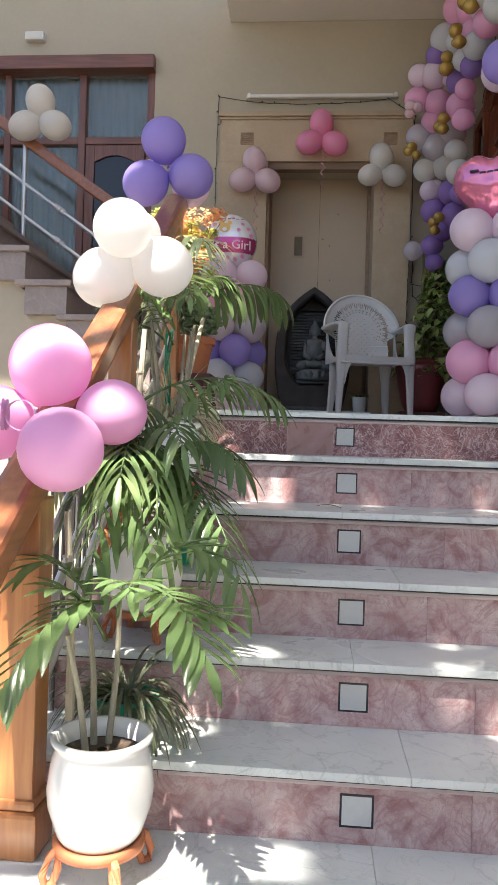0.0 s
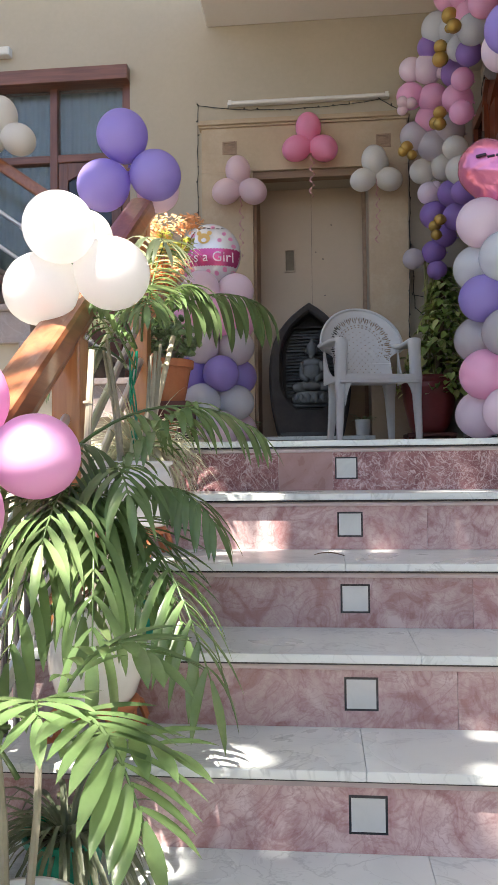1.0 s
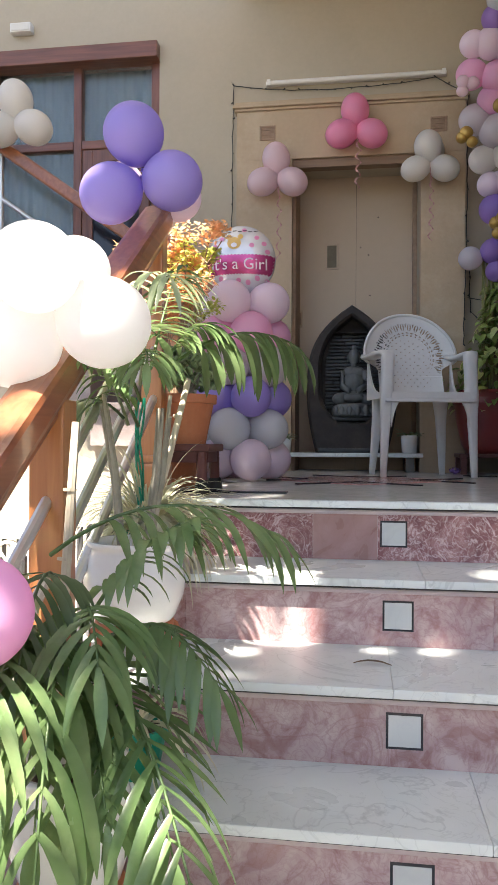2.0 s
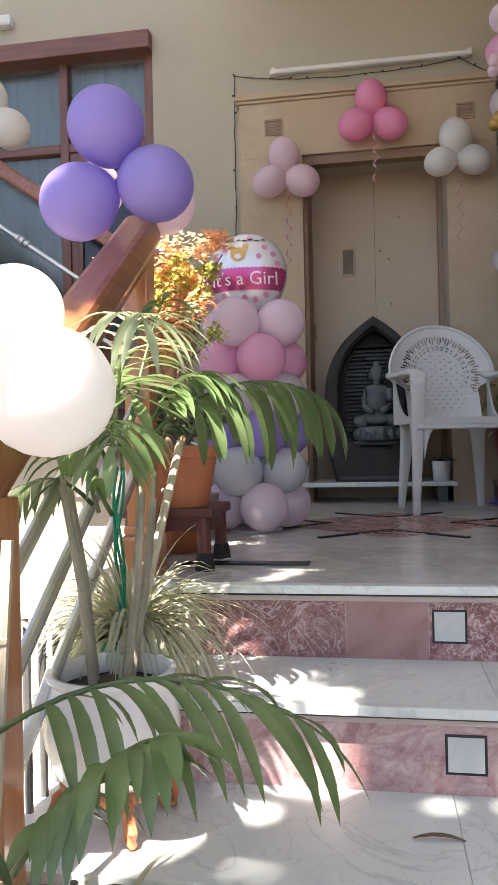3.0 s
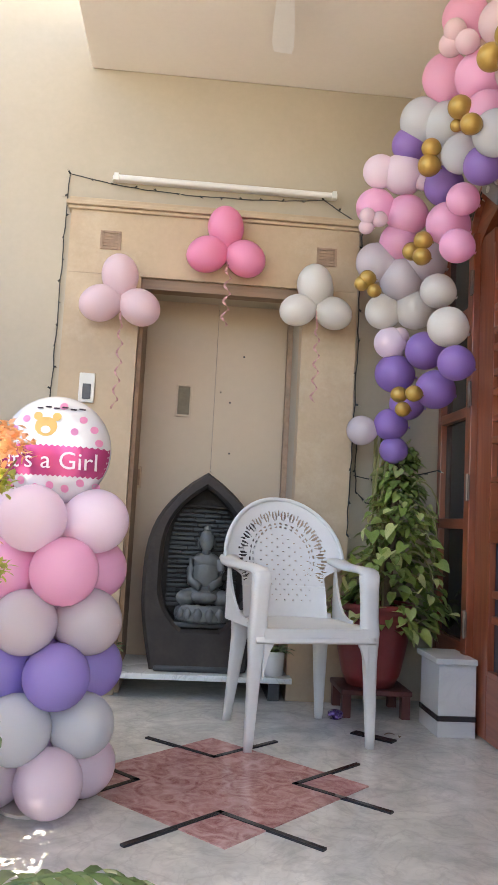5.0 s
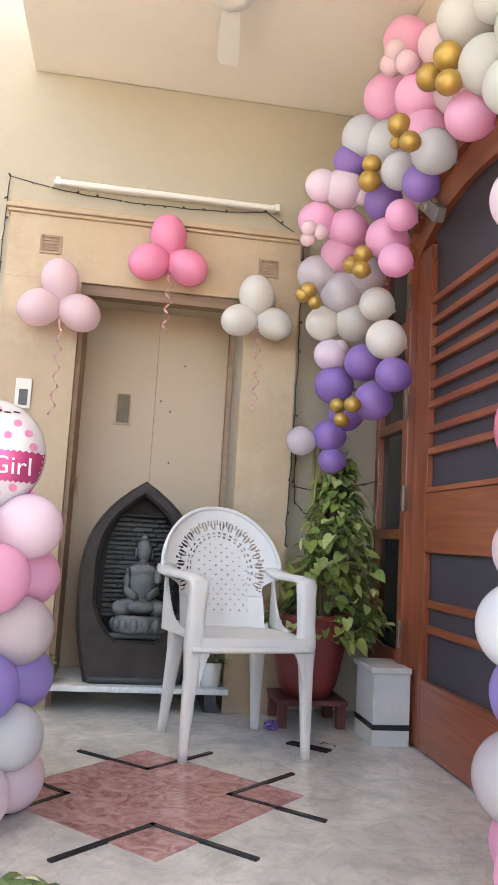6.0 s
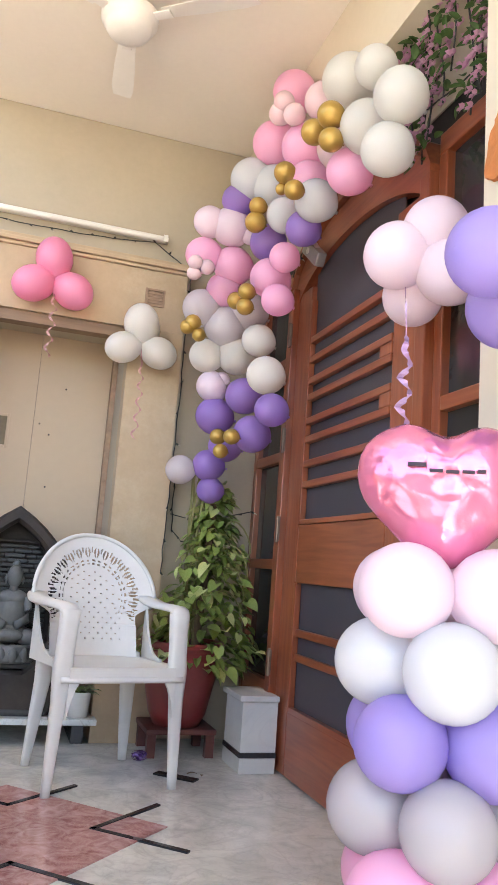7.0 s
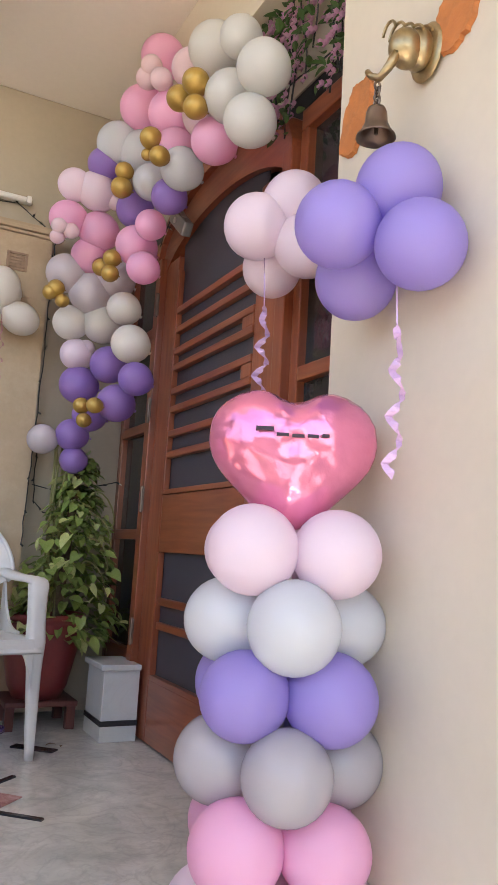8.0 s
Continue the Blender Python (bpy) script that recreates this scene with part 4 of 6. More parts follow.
rcol = column("column of white, purple, grey and pink balloons", *RC, (("lilac", 0.095), ("pink", 0.232), ("silver", 0.370), ("purple", 0.503), ("pearl", 0.635), ("lilac", 0.775)), 248, 0.087, 0.116)


def text_on(body, name, mat, parent, size, m, bend=None, thick=0.0008):
    """Letters in the built-in font as a mesh, laid by m; bend is a function that moves each point."""
    cu = bpy.data.curves.new(name, "FONT")
    cu.body, cu.size, cu.align_x, cu.align_y, cu.extrude, cu.resolution_u = body, size, "CENTER", "CENTER", thick, 3
    tmp = bpy.data.objects.new(name, cu)
    scene.collection.objects.link(tmp)
    me = bpy.data.meshes.new_from_object(tmp.evaluated_get(bpy.context.evaluated_depsgraph_get()))
    bpy.data.objects.remove(tmp)
    bpy.data.curves.remove(cu)
    me.transform(m)
    if bend:
        for v in me.vertices:
            v.co = bend(v.co)
    me.materials.clear()
    me.materials.append(mat)
    ob = new(name, me)
    ob.parent = parent
    return ob


# round printed foil balloon on the left column
FR, FT = 0.150, 0.098
def foil_y(x, z):
    q = min(1.0, (x * x + z * z) / (FR * FR))
    return -FT * (1 - q ** 1.25) ** 0.5 if q < 1 else 0.0
foil = thing("foil_balloon", (LC[0] - 0.012, LC[1] - 0.02, 0.955), "round white foil balloon with magenta band and dots", "foil balloon", turn=2)
bm = bmesh.new()
rows = []
for i in range(25):
    q = i / 24
    rr = FR * math.sin(q * math.pi / 2)
    rows.append([(rr * (1 + 0.014 * q ** 6 * math.sin(30 * a)) * math.cos(a), rr * math.sin(a) * (1 + 0.014 * q ** 6 * math.sin(30 * a)), q, a) for a in [2 * math.pi * k / 60 for k in range(60)]])
for sgn in (-1, 1):
    vs = [[bm.verts.new((x, sgn * (-foil_y(min(x, x), z) if i < 24 else 0.0005) * -1 * -1, z)) for x, z, q, a in row] for i, row in enumerate(rows)]
    for i in range(24):
        for k in range(60):
            j = (k + 1) % 60
            if i == 0:
                continue
            bm.faces.new((vs[i][k], vs[i][j], vs[i + 1][j], vs[i + 1][k]))
    bm.faces.new(vs[1])
fo = part("envelope", bm, FOIL_WHITE, foil, smooth=True)


def on_foil(lift):
    return lambda c: Vector((c.x, foil_y(c.x, c.z) - lift + c.y, c.z))


bm = bmesh.new()
nx, nz = 40, 10
z0, z1 = -0.075, 0.005
grid = []
for i in range(nx + 1):
    col = []
    for j in range(nz + 1):
        z = z0 + (z1 - z0) * j / nz
        lim = (FR * FR - z * z) ** 0.5 * 0.985
        x = -lim + 2 * lim * i / nx
        col.append(bm.verts.new((x, foil_y(x, z) - 0.0015, z + (0.0025 * (-1) ** i if j in (0, nz) else 0))))
    grid.append(col)
for i in range(nx):
    for j in range(nz):
        bm.faces.new((grid[i][j], grid[i + 1][j], grid[i + 1][j + 1], grid[i][j + 1]))
part("band", bm, FOIL_MAGENTA, foil, "magenta band", smooth=True)
FLAT = pose(0, 0, 0, 90, 0, 0)
text_on("It's a Girl", "lettering", PRINT_WHITE, foil, 0.066, Matrix.Translation((0.0, 0, -0.036)) @ FLAT, on_foil(0.004))


def disc_on(name, x, z, r, mat, parent, lift=0.002, squash=1.0):
    bm = bmesh.new()
    c = bm.verts.new((x, foil_y(x, z) - lift, z))
    ring = []
    for k in range(14):
        a = 2 * math.pi * k / 14
        px, pz = x + r * math.cos(a), z + r * squash * math.sin(a)
        ring.append(bm.verts.new((px, foil_y(px, pz) - lift, pz)))
    for k in range(14):
        bm.faces.new((c, ring[k], ring[(k + 1) % 14]))
    return part(name, bm, mat, parent)


for k in range(7):
    disc_on("dot", -0.118 + 0.039 * k, -0.098 + 0.012 * (k % 2) - 0.0016 * (3 - abs(k - 3)) * 3, 0.0105, PRINT_PINK, foil)
for x, z in ((-0.105, 0.045), (-0.075, 0.075), (0.055, 0.045), (0.075, 0.08), (0.105, 0.055), (0.02, 0.115), (0.12, 0.02), (-0.125, 0.015)):
    disc_on("dot", x, z, 0.0105, PRINT_PINK, foil)
disc_on("printed_shape", -0.02, 0.055, 0.030, PRINT_TAN, foil, 0.0022, 0.9)
for x in (-0.044, 0.006):
    disc_on("printed_shape", x, 0.083, 0.012, PRINT_TAN, foil, 0.0022)
disc_on("printed_shape", -0.02, 0.046, 0.013, PRINT_WHITE, foil, 0.0036, 0.8)
text_bar = bmesh.new()
for i in range(6):
    x = -0.05 + 0.022 * i
    add_box(text_bar, x, x + 0.016, -0.001, 0.0, 0.105 + 0.004 * (i % 2), 0.1095 + 0.004 * (i % 2))
for v in text_bar.verts:
    v.co.y += foil_y(v.co.x, v.co.z) - 0.003
part("bar_mark", text_bar, INK, foil)

# pink heart of foil on the right column
heart = thing("foil_balloon", (RC[0] - 0.015, RC[1] - 0.02, 0.992), "shiny pink heart-shaped foil balloon", "foil balloon", turn=-27)
def heart_outline(a):
    """Broad lobes, a shallow notch and a drawn-out point below."""
    c = math.cos(a)
    up = max(0.0, c) ** 0.72 * 0.122 - 0.036 * math.exp(-((min(a, 2 * math.pi - a)) / 0.30) ** 2)
    down = -0.125 * max(0.0, -c) - 0.050 * max(0.0, -c) ** 7
    return 0.172 * math.sin(a) * (1 - 0.05 * max(0.0, -c)), up if c > 0 else down
HN, HR = 96, 22
bm = bmesh.new()
for sgn in (-1, 1):
    vs = []
    for i in range(HR + 1):
        q = i / HR
        row = []
        for k in range(HN):
            a = 2 * math.pi * k / HN
            ox, oz = heart_outline(a)
            s = math.sin(q * math.pi / 2)
            ruck = 0.006 * q ** 5 * math.sin(k * math.pi * 0.62) * (1 - q ** 12) + 0.004 * noise.noise(Vector((ox * s * 30, oz * s * 30, 3)))
            y = sgn * (0.092 * (1 - s ** 2.4) ** 0.62 + ruck if i < HR else 0.0006)
            row.append(bm.verts.new((ox * s, y, 0.01 + (oz - 0.01) * s)))
        vs.append(row)
    for i in range(1, HR):
        for k in range(HN):
            j = (k + 1) % HN
            bm.faces.new((vs[i][k], vs[i][j], vs[i + 1][j], vs[i + 1][k]))
    bm.faces.new(vs[1])
    for v in vs[0]:
        bm.verts.remove(v)
part("envelope", bm, FOIL_PINK, heart, smooth=True)
bm = bmesh.new()
for x, w, z, h in ((-0.078, 0.034, 0.012, 0.007), (-0.038, 0.024, 0.002, 0.006), (-0.008, 0.024, 0.001, 0.006), (0.022, 0.022, 0.002, 0.006), (0.050, 0.014, 0.004, 0.006)):
    add_box(bm, x, x + w, -0.0975, -0.080, z, z + h)
part("bar_mark", bm, INK, heart)

# garland over the arched door
gar = thing("balloon_garland", (1.05, 5.9, 1.1), "garland of white, pink, purple and gold balloons arching over the door", "balloon garland")
def strew(colour, rows, r_out=1.0):
    base = gar.matrix_basis.translation
    for x, y, z, r in rows:
        # knots point to the garland's spine behind the balloons
        spine = Vector((1.22, min(5.8, y + 0.02), z - 0.02))
        inward = spine - Vector((x, y, z))
        balloon(gar, colour, Vector((x, y, z)) - base, r * r_out, inward)
strew("ivory", ((1.12, 4.47, 2.35, 0.067), (1.12, 4.67, 2.43, 0.091), (1.12, 4.51, 2.17, 0.084), (1.12, 4.30, 2.15, 0.079), (1.12, 4.37, 2.02, 0.078)))
strew("pearl", ((1.03, 5.44, 2.43, 0.092), (1.12, 5.39, 2.39, 0.096), (1.12, 4.91, 2.11, 0.077), (1.12, 5.24, 2.20, 0.073)))
strew("cream", ((0.97, 5.75, 1.72, 0.076), (1.10, 5.71, 1.73, 0.087), (1.12, 5.47, 1.74, 0.069), (1.12, 5.34, 1.56, 0.077)))
strew("blush", ((1.12, 4.89, 2.49, 0.072), (1.12, 4.73, 2.22, 0.074)))
strew("grey", ((0.92, 5.70, 1.92, 0.084), (1.03, 5.69, 1.85, 0.092), (1.12, 5.64, 1.92, 0.087), (0.92, 5.86, 1.21, 0.066)))
strew("pink", ((1.12, 5.22, 2.73, 0.087), (1.09, 5.34, 2.56, 0.094), (1.12, 5.05, 2.39, 0.090), (1.12, 4.99, 2.22, 0.080), (1.12, 4.63, 2.08, 0.074)))
strew("pink", ((0.89, 5.62, 2.13, 0.079), (1.02, 5.60, 2.10, 0.084), (1.12, 5.37, 1.98, 0.083), (1.00, 5.65, 2.00, 0.079), (1.12, 5.26, 1.85, 0.064), (1.12, 5.21, 2.01, 0.060)))
strew("violet", ((0.99, 5.49, 2.35, 0.069), (1.12, 5.43, 2.16, 0.079), (1.12, 5.02, 2.05, 0.067), (1.12, 5.62, 1.53, 0.079), (1.04, 5.79, 1.46, 0.084), (1.12, 5.24, 1.40, 0.065), (1.12, 5.47, 1.34, 0.077), (1.10, 5.80, 1.33, 0.071), (1.04, 5.83, 1.24, 0.071), (1.06, 5.84, 1.13, 0.061)))
strew("lilac", ((0.89, 5.56, 2.26, 0.069), (0.98, 5.54, 2.25, 0.084), (1.01, 5.52, 2.27, 0.043), (1.01, 5.55, 2.21, 0.041), (1.06, 5.51, 2.21, 0.038), (1.05, 5.75, 1.62, 0.036), (1.00, 5.77, 1.61, 0.033), (1.04, 5.77, 1.56, 0.036), (1.01, 5.77, 1.59, 0.069)))
strew("blush", ((1.04, 5.11, 2.60, 0.041), (1.04, 5.15, 2.57, 0.044), (1.04, 4.98, 2.47, 0.041), (0.83, 5.50, 2.04, 0.032), (0.88, 5.50, 2.03, 0.032), (0.83, 5.52, 2.00, 0.029)))
strew("gold", ((1.02, 4.57, 2.22, 0.043), (1.02, 4.71, 2.24, 0.043), (1.02, 4.56, 2.13, 0.038), (1.02, 4.98, 2.23, 0.040), (1.02, 4.87, 2.11, 0.035), (1.02, 5.01, 2.18, 0.022), (1.02, 5.29, 2.24, 0.036), (1.02, 5.31, 2.18, 0.043)))
strew("gold", ((1.02, 5.36, 1.90, 0.035), (1.02, 5.51, 1.91, 0.037), (1.02, 5.37, 1.84, 0.035), (0.86, 5.59, 1.81, 0.034), (0.84, 5.60, 1.79, 0.032), (0.89, 5.59, 1.76, 0.029), (1.02, 5.63, 1.34, 0.034), (1.02, 5.42, 1.31, 0.032), (1.02, 5.57, 1.27, 0.031)))

# ---- white plastic armchair ----
chair = thing("plastic_armchair", (0.614, 5.497, 0), "white moulded plastic armchair with pierced round back", "chair", turn=11.2)
def c_leg(xt, yt, xb, yb, zt):
    """A tapered leg of rounded section, flaring into the seat and the arm."""
    bm = bmesh.new()
    rings = []
    for k in range(13):
        f = k / 12
        cx, cy, z = xb + (xt - xb) * f, yb + (yt - yb) * f, zt * f
        w = 0.015 + 0.019 * f + 0.006 * math.exp(-((z - 0.40) / 0.05) ** 2)
        rings.append([bm.verts.new((cx + w * math.copysign(abs(math.cos(t)) ** 0.55, math.cos(t)), cy + 0.9 * w * math.copysign(abs(math.sin(t)) ** 0.55, math.sin(t)), z)) for t in [2 * math.pi * (j + 0.5) / 16 for j in range(16)]])
    for p, q in zip(rings, rings[1:]):
        for j in range(16):
            bm.faces.new((p[j], p[(j + 1) % 16], q[(j + 1) % 16], q[j]))
    bm.faces.new(rings[0])
    bm.faces.new(rings[-1])
    return part("leg", bm, PLASTIC, chair, smooth=True)
for s in (-1, 1):
    c_leg(s * 0.205, -0.195, s * 0.228, -0.20, 0.612)
    c_leg(s * 0.165, 0.17, s * 0.195, 0.225, 0.43)
    # the web below the arm: a sheet that sweeps from the seat's side up into the back
    bm = bmesh.new()
    rows = []
    for k in range(15):
        f = k / 14
        y = -0.06 + 0.25 * f
        low, high = 0.40, 0.43 + 0.205 * f ** 3.2
        rows.append([bm.verts.new((s * (0.198 + dx + 0.024 * f), y, z)) for dx, z in ((0, low), (0, high), (0.010, high), (0.010, low))])
    for p, q in zip(rows, rows[1:]):
        for j in range(4):
            bm.faces.new((p[j], p[(j + 1) % 4], q[(j + 1) % 4], q[j]))
    bm.faces.new(rows[0])
    bm.faces.new(rows[-1])
    part("side_web", bm, PLASTIC, chair, smooth=False)
# seat with turned-down front lip
bm = bmesh.new()
nx, ny = 16, 18
g = []
for i in range(nx + 1):
    u = -1 + 2 * i / nx
    col = []
    for j in range(ny + 1):
        f = j / ny
        y = -0.235 + 0.43 * f
        w = 0.225 - 0.035 * f
        z = 0.425 - 0.018 * (1 - u * u) * math.sin(math.pi * min(1, f * 1.1)) - 0.012 * f
        if f < 0.12:
            z -= 0.045 * ((0.12 - f) / 0.12) ** 1.6
        col.append(bm.verts.new((u * w, y, z)))
    g.append(col)
for i in range(nx):
    for j in range(ny):
        bm.faces.new((g[i][j], g[i + 1][j], g[i + 1][j + 1], g[i][j + 1]))
ext = bmesh.ops.extrude_face_region(bm, geom=list(bm.faces))
for v in [q for q in ext["geom"] if isinstance(q, bmesh.types.BMVert)]:
    v.co.z -= 0.010
part("seat", bm, PLASTIC, chair, smooth=True)
# apron under the seat, front and sides
bm = bmesh.new()
arc = [(-0.195 + 0.39 * k / 32, 0.392 - 0.145 * abs(-1 + 2 * k / 32) ** 9) for k in range(33)]
add_prism(bm, arc + [(0.195, 0.421), (-0.195, 0.421)], -0.230, -0.214)
part("apron", bm, PLASTIC, chair)
# arms: from the front leg back and up into the back's rim
for s in (-1, 1):
    bm = bmesh.new()
    pts = [(0.207, -0.214, 0.575), (0.208, -0.212, 0.606), (0.213, -0.190, 0.622), (0.226, -0.12, 0.628), (0.232, -0.02, 0.628), (0.236, 0.07, 0.628), (0.236, 0.13, 0.632), (0.228, 0.185, 0.645)]
    rings = []
    for i, (x, y, z) in enumerate(pts):
        w = (0.030, 0.033, 0.035, 0.037, 0.039, 0.041, 0.042, 0.042)[i]
        rings.append([bm.verts.new((s * (x + dx * w), y, z + dz)) for dx, dz in ((-1, -0.008), (-0.85, 0.005), (0, 0.010), (0.85, 0.005), (1, -0.008), (0.85, -0.016), (-0.85, -0.016))])
    for a, b in zip(rings, rings[1:]):
        for k in range(7):
            bm.faces.new((a[k], a[(k + 1) % 7], b[(k + 1) % 7], b[k]))
    bm.faces.new(rings[0])
    bm.faces.new(rings[-1])
    part("armrest", bm, PLASTIC, chair, smooth=True)
# pierced back: a curved sheet with a rim, petals round the edge and small slots in the middle
bm = bmesh.new()
BW, Z0, Z1 = 0.235, 0.415, 0.885
NU, NV = 120, 112
def back_half(f):
    """Half width of the back at height fraction f: a waist, then a wide round head."""
    z = Z0 + (Z1 - Z0) * f
    head = 0.25 * max(0.0, 1 - (max(0.0, z - 0.635) / 0.2502) ** 2) ** 0.5
    k = min(1.0, max(0.0, (z - 0.565) / 0.06))
    return 0.175 + (head - 0.175) * k * k * (3 - 2 * k)
def back_point(u, f):
    w = back_half(f)
    x = u * w
    z = Z0 + (Z1 - Z0) * f
    y = 0.155 + 0.14 * f - 0.9 * x * x * (1.0 if f > 0.25 else 1.2)
    return Vector((x, y, z))
grid = {}
def bv(i, j):
    if (i, j) not in grid:
        f = j / NV
        f = math.sin(f * math.pi / 2) ** 0.9 * 0.35 + f * 0.65
        grid[i, j] = bm.verts.new(back_point(-1 + 2 * i / NU, min(f, 0.9985)))
    return grid[i, j]
for i in range(NU):
    for j in range(NV):
        u, f = -1 + 2 * (i + 0.5) / NU, (j + 0.5) / NV
        p = back_point(u, math.sin(f * math.pi / 2) ** 0.9 * 0.35 + f * 0.65)
        # distances inside the round panel
        cx, cz = 0.0, 0.640
        dx, dz = p.x / 0.172, (p.z - cz) / 0.178
        rad = math.hypot(dx, dz)
        ang = math.atan2(dx, dz)
        hole = False
        if abs(ang) < 2.05:
            petal = ang * 9 / 2.05
            ph = abs((petal - math.floor(petal)) * 2 - 1)
            if 0.86 < rad < 1.13:
                mid = (rad - 0.98) / 0.14
                hole = 0.16 < ph < 0.62 * (1 - mid * mid) or (ph > 0.84 and 0.98 < rad < 1.11)
            elif 0.70 < rad < 0.735 or 0.775 < rad < 0.815:
                hole = (int((ang + 4) * 22) % 4) < 2
        if rad < 0.62 or (abs(p.x) < 0.115 and 0.46 < p.z < 0.64):
            if i % 6 in (2, 3) and (j + (4 if (i // 6) % 2 else 0)) % 8 == 3:
                hole = True
        if hole:
            continue
        bm.faces.new((bv(i, j), bv(i + 1, j), bv(i + 1, j + 1), bv(i, j + 1)))
ext = bmesh.ops.extrude_face_region(bm, geom=list(bm.faces))
for v in [q for q in ext["geom"] if isinstance(q, bmesh.types.BMVert)]:
    v.co.y += 0.006
part("backrest", bm, PLASTIC, chair)
rim = [back_point(-1, 0.40 + 0.595 * math.sin(math.pi / 2 * k / 24)) for k in range(24)]
rim = rim + [Vector((0, rim[-1].y, rim[-1].z + 0.002))] + [Vector((-p.x, p.y, p.z)) for p in reversed(rim)]
part("back_rim", add_tube(bmesh.new(), rim, 0.009, 8), PLASTIC, chair, smooth=True)

# ---- stone fountain niche with its seated figure ----
bench = thing("low_bench", (0, 0, 0), "low white-edged stone bench before the lift door", "bench")
part("top", box(-0.28, 0.675, 5.95, 6.40, 0.088, 0.112, 0.004), TREAD, bench)
for x in (-0.22, 0.58):
    part("support", box(x, x + 0.05, 6.02, 6.36, 0.0, 0.0875), BLACKM, bench)
fnt = thing("niche_fountain", (0.262, 6.13, 0.112), "dark slate pointed-arch indoor fountain", "fountain")
def egg(scale, low=0.0, n=20):
    """Pointed-arch outline: full below the middle, drawn to a point above."""
    side = []
    for k in range(n + 1):
        f = k / n
        z = low + (0.885 - low) * f
        w = 0.268 * (0.80 + 0.20 * math.sin(min(1, f / 0.40) * math.pi / 2)) * (1 - max(0, (f - 0.40) / 0.60) ** 3.2)
        side.append((w, z))
    c = 0.45
    right = [(w * scale, c + (z - c) * scale) for w, z in side]
    return right[:-1] + [(0, right[-1][1])] + [(-x, z) for x, z in reversed(right[:-1])]
def inner_outline(k_pts, shrink=0.0):
    pts = []
    n = (k_pts - 1) // 2
    for k in range(n + 1):
        f = k / n
        z = 0.185 + (0.815 - 0.185) * f
        w = (0.185 - shrink) * (math.sin(min(1, (f + 0.06) / 0.36) * math.pi / 2) ** 0.6) * (1 - max(0, (f - 0.40) / 0.60) ** 3.2)
        pts.append((w, z))
    return pts[:-1] + [(0, pts[-1][1])] + [(-x, z) for x, z in reversed(pts[:-1])]
oo = egg(1.0)
ii = inner_outline(len(oo))
bm = bmesh.new()
v = {}
for key, line, y in (("of", [(x * 0.93, 0.45 + (z - 0.45) * 0.97) for x, z in oo], -0.125), ("om", oo, -0.08), ("ob", oo, 0.09), ("if", [(x * 1.08, 0.50 + (z - 0.50) * 1.05) for x, z in ii], -0.125), ("im", ii, -0.105), ("ib", ii, 0.035)):
    v[key] = [bm.verts.new((x, y, z)) for x, z in line]
n = len(oo)
for a, b in (("of", "om"), ("om", "ob"), ("if", "of"), ("im", "if"), ("ib", "im")):
    for k in range(n):
        j = (k + 1) % n
        bm.faces.new((v[a][k], v[a][j], v[b][j], v[b][k]))
bm.faces.new(v["ib"])
bm.faces.new(v["ob"])
part("shell", bm, SLATE_EDGE, fnt)
rg = random.Random(9)
for k in range(21):
    z = 0.27 + 0.0215 * k
    w = 0.172 * (1 - max(0, ((z - 0.185) / 0.63 - 0.40) / 0.60) ** 3.2) - 0.01
    x = -w
    while x < w - 0.012:
        x1 = min(w, x + rg.uniform(0.045, 0.13))
        y0 = 0.006 + 0.018 * rg.random()
        part("ledge_stone", box(x, x1 - 0.002, y0, 0.034, z + rg.uniform(0, 0.002), z + rg.uniform(0.014, 0.0195), 0.004), SLATE, fnt)
        x = x1
part("basin", box(-0.15, 0.15, -0.11, 0.03, 0.19, 0.216, 0.01), SLATE, fnt)
part("top_lip", box(-0.135, 0.135, -0.03, 0.033, 0.725, 0.735, 0.003), SLATE_EDGE, fnt)
part("foot", box(-0.195, 0.195, -0.13, 0.085, 0.0, 0.03, 0.012), SLATE, fnt)

def blob(bm, at, size, turn=(0, 0, 0), seg=14):
    m = pose(*at, *turn) @ Matrix.Diagonal((*size, 1))
    bmesh.ops.create_uvsphere(bm, u_segments=seg, v_segments=10, radius=1, matrix=m)
bm = bmesh.new()
add_lathe(bm, [(0.10, 0), (0.118, 0.012), (0.105, 0.03), (0.112, 0.046), (0.09, 0.056)], 24)
for k in range(14):
    a = 2 * math.pi * k / 14
    blob(bm, (0.105 * math.cos(a), 0.105 * math.sin(a), 0.025), (0.02, 0.02, 0.024), seg=8)
blob(bm, (0, 0, 0.085), (0.10, 0.062, 0.03))
blob(bm, (-0.075, -0.03, 0.078), (0.05, 0.035, 0.026), (0, 0, 30))
blob(bm, (0.075, -0.03, 0.078), (0.05, 0.035, 0.026), (0, 0, -30))
blob(bm, (0, -0.05, 0.082), (0.06, 0.025, 0.02))
blob(bm, (0, 0.005, 0.155), (0.060, 0.037, 0.072))
blob(bm, (0, 0.005, 0.195), (0.066, 0.034, 0.03))
for s in (-1, 1):
    add_tube(bm, [(s * 0.056, 0.0, 0.20), (s * 0.066, -0.008, 0.165), (s * 0.064, -0.028, 0.132), (s * 0.02, -0.05, 0.112)], 0.019, 8, 0.014)
add_rod(bm, (0, 0.0, 0.215), (0, 0, 0.245), 0.018)
blob(bm, (0, -0.002, 0.266), (0.033, 0.033, 0.036))
blob(bm, (0, 0.006, 0.302), (0.016, 0.016, 0.015))
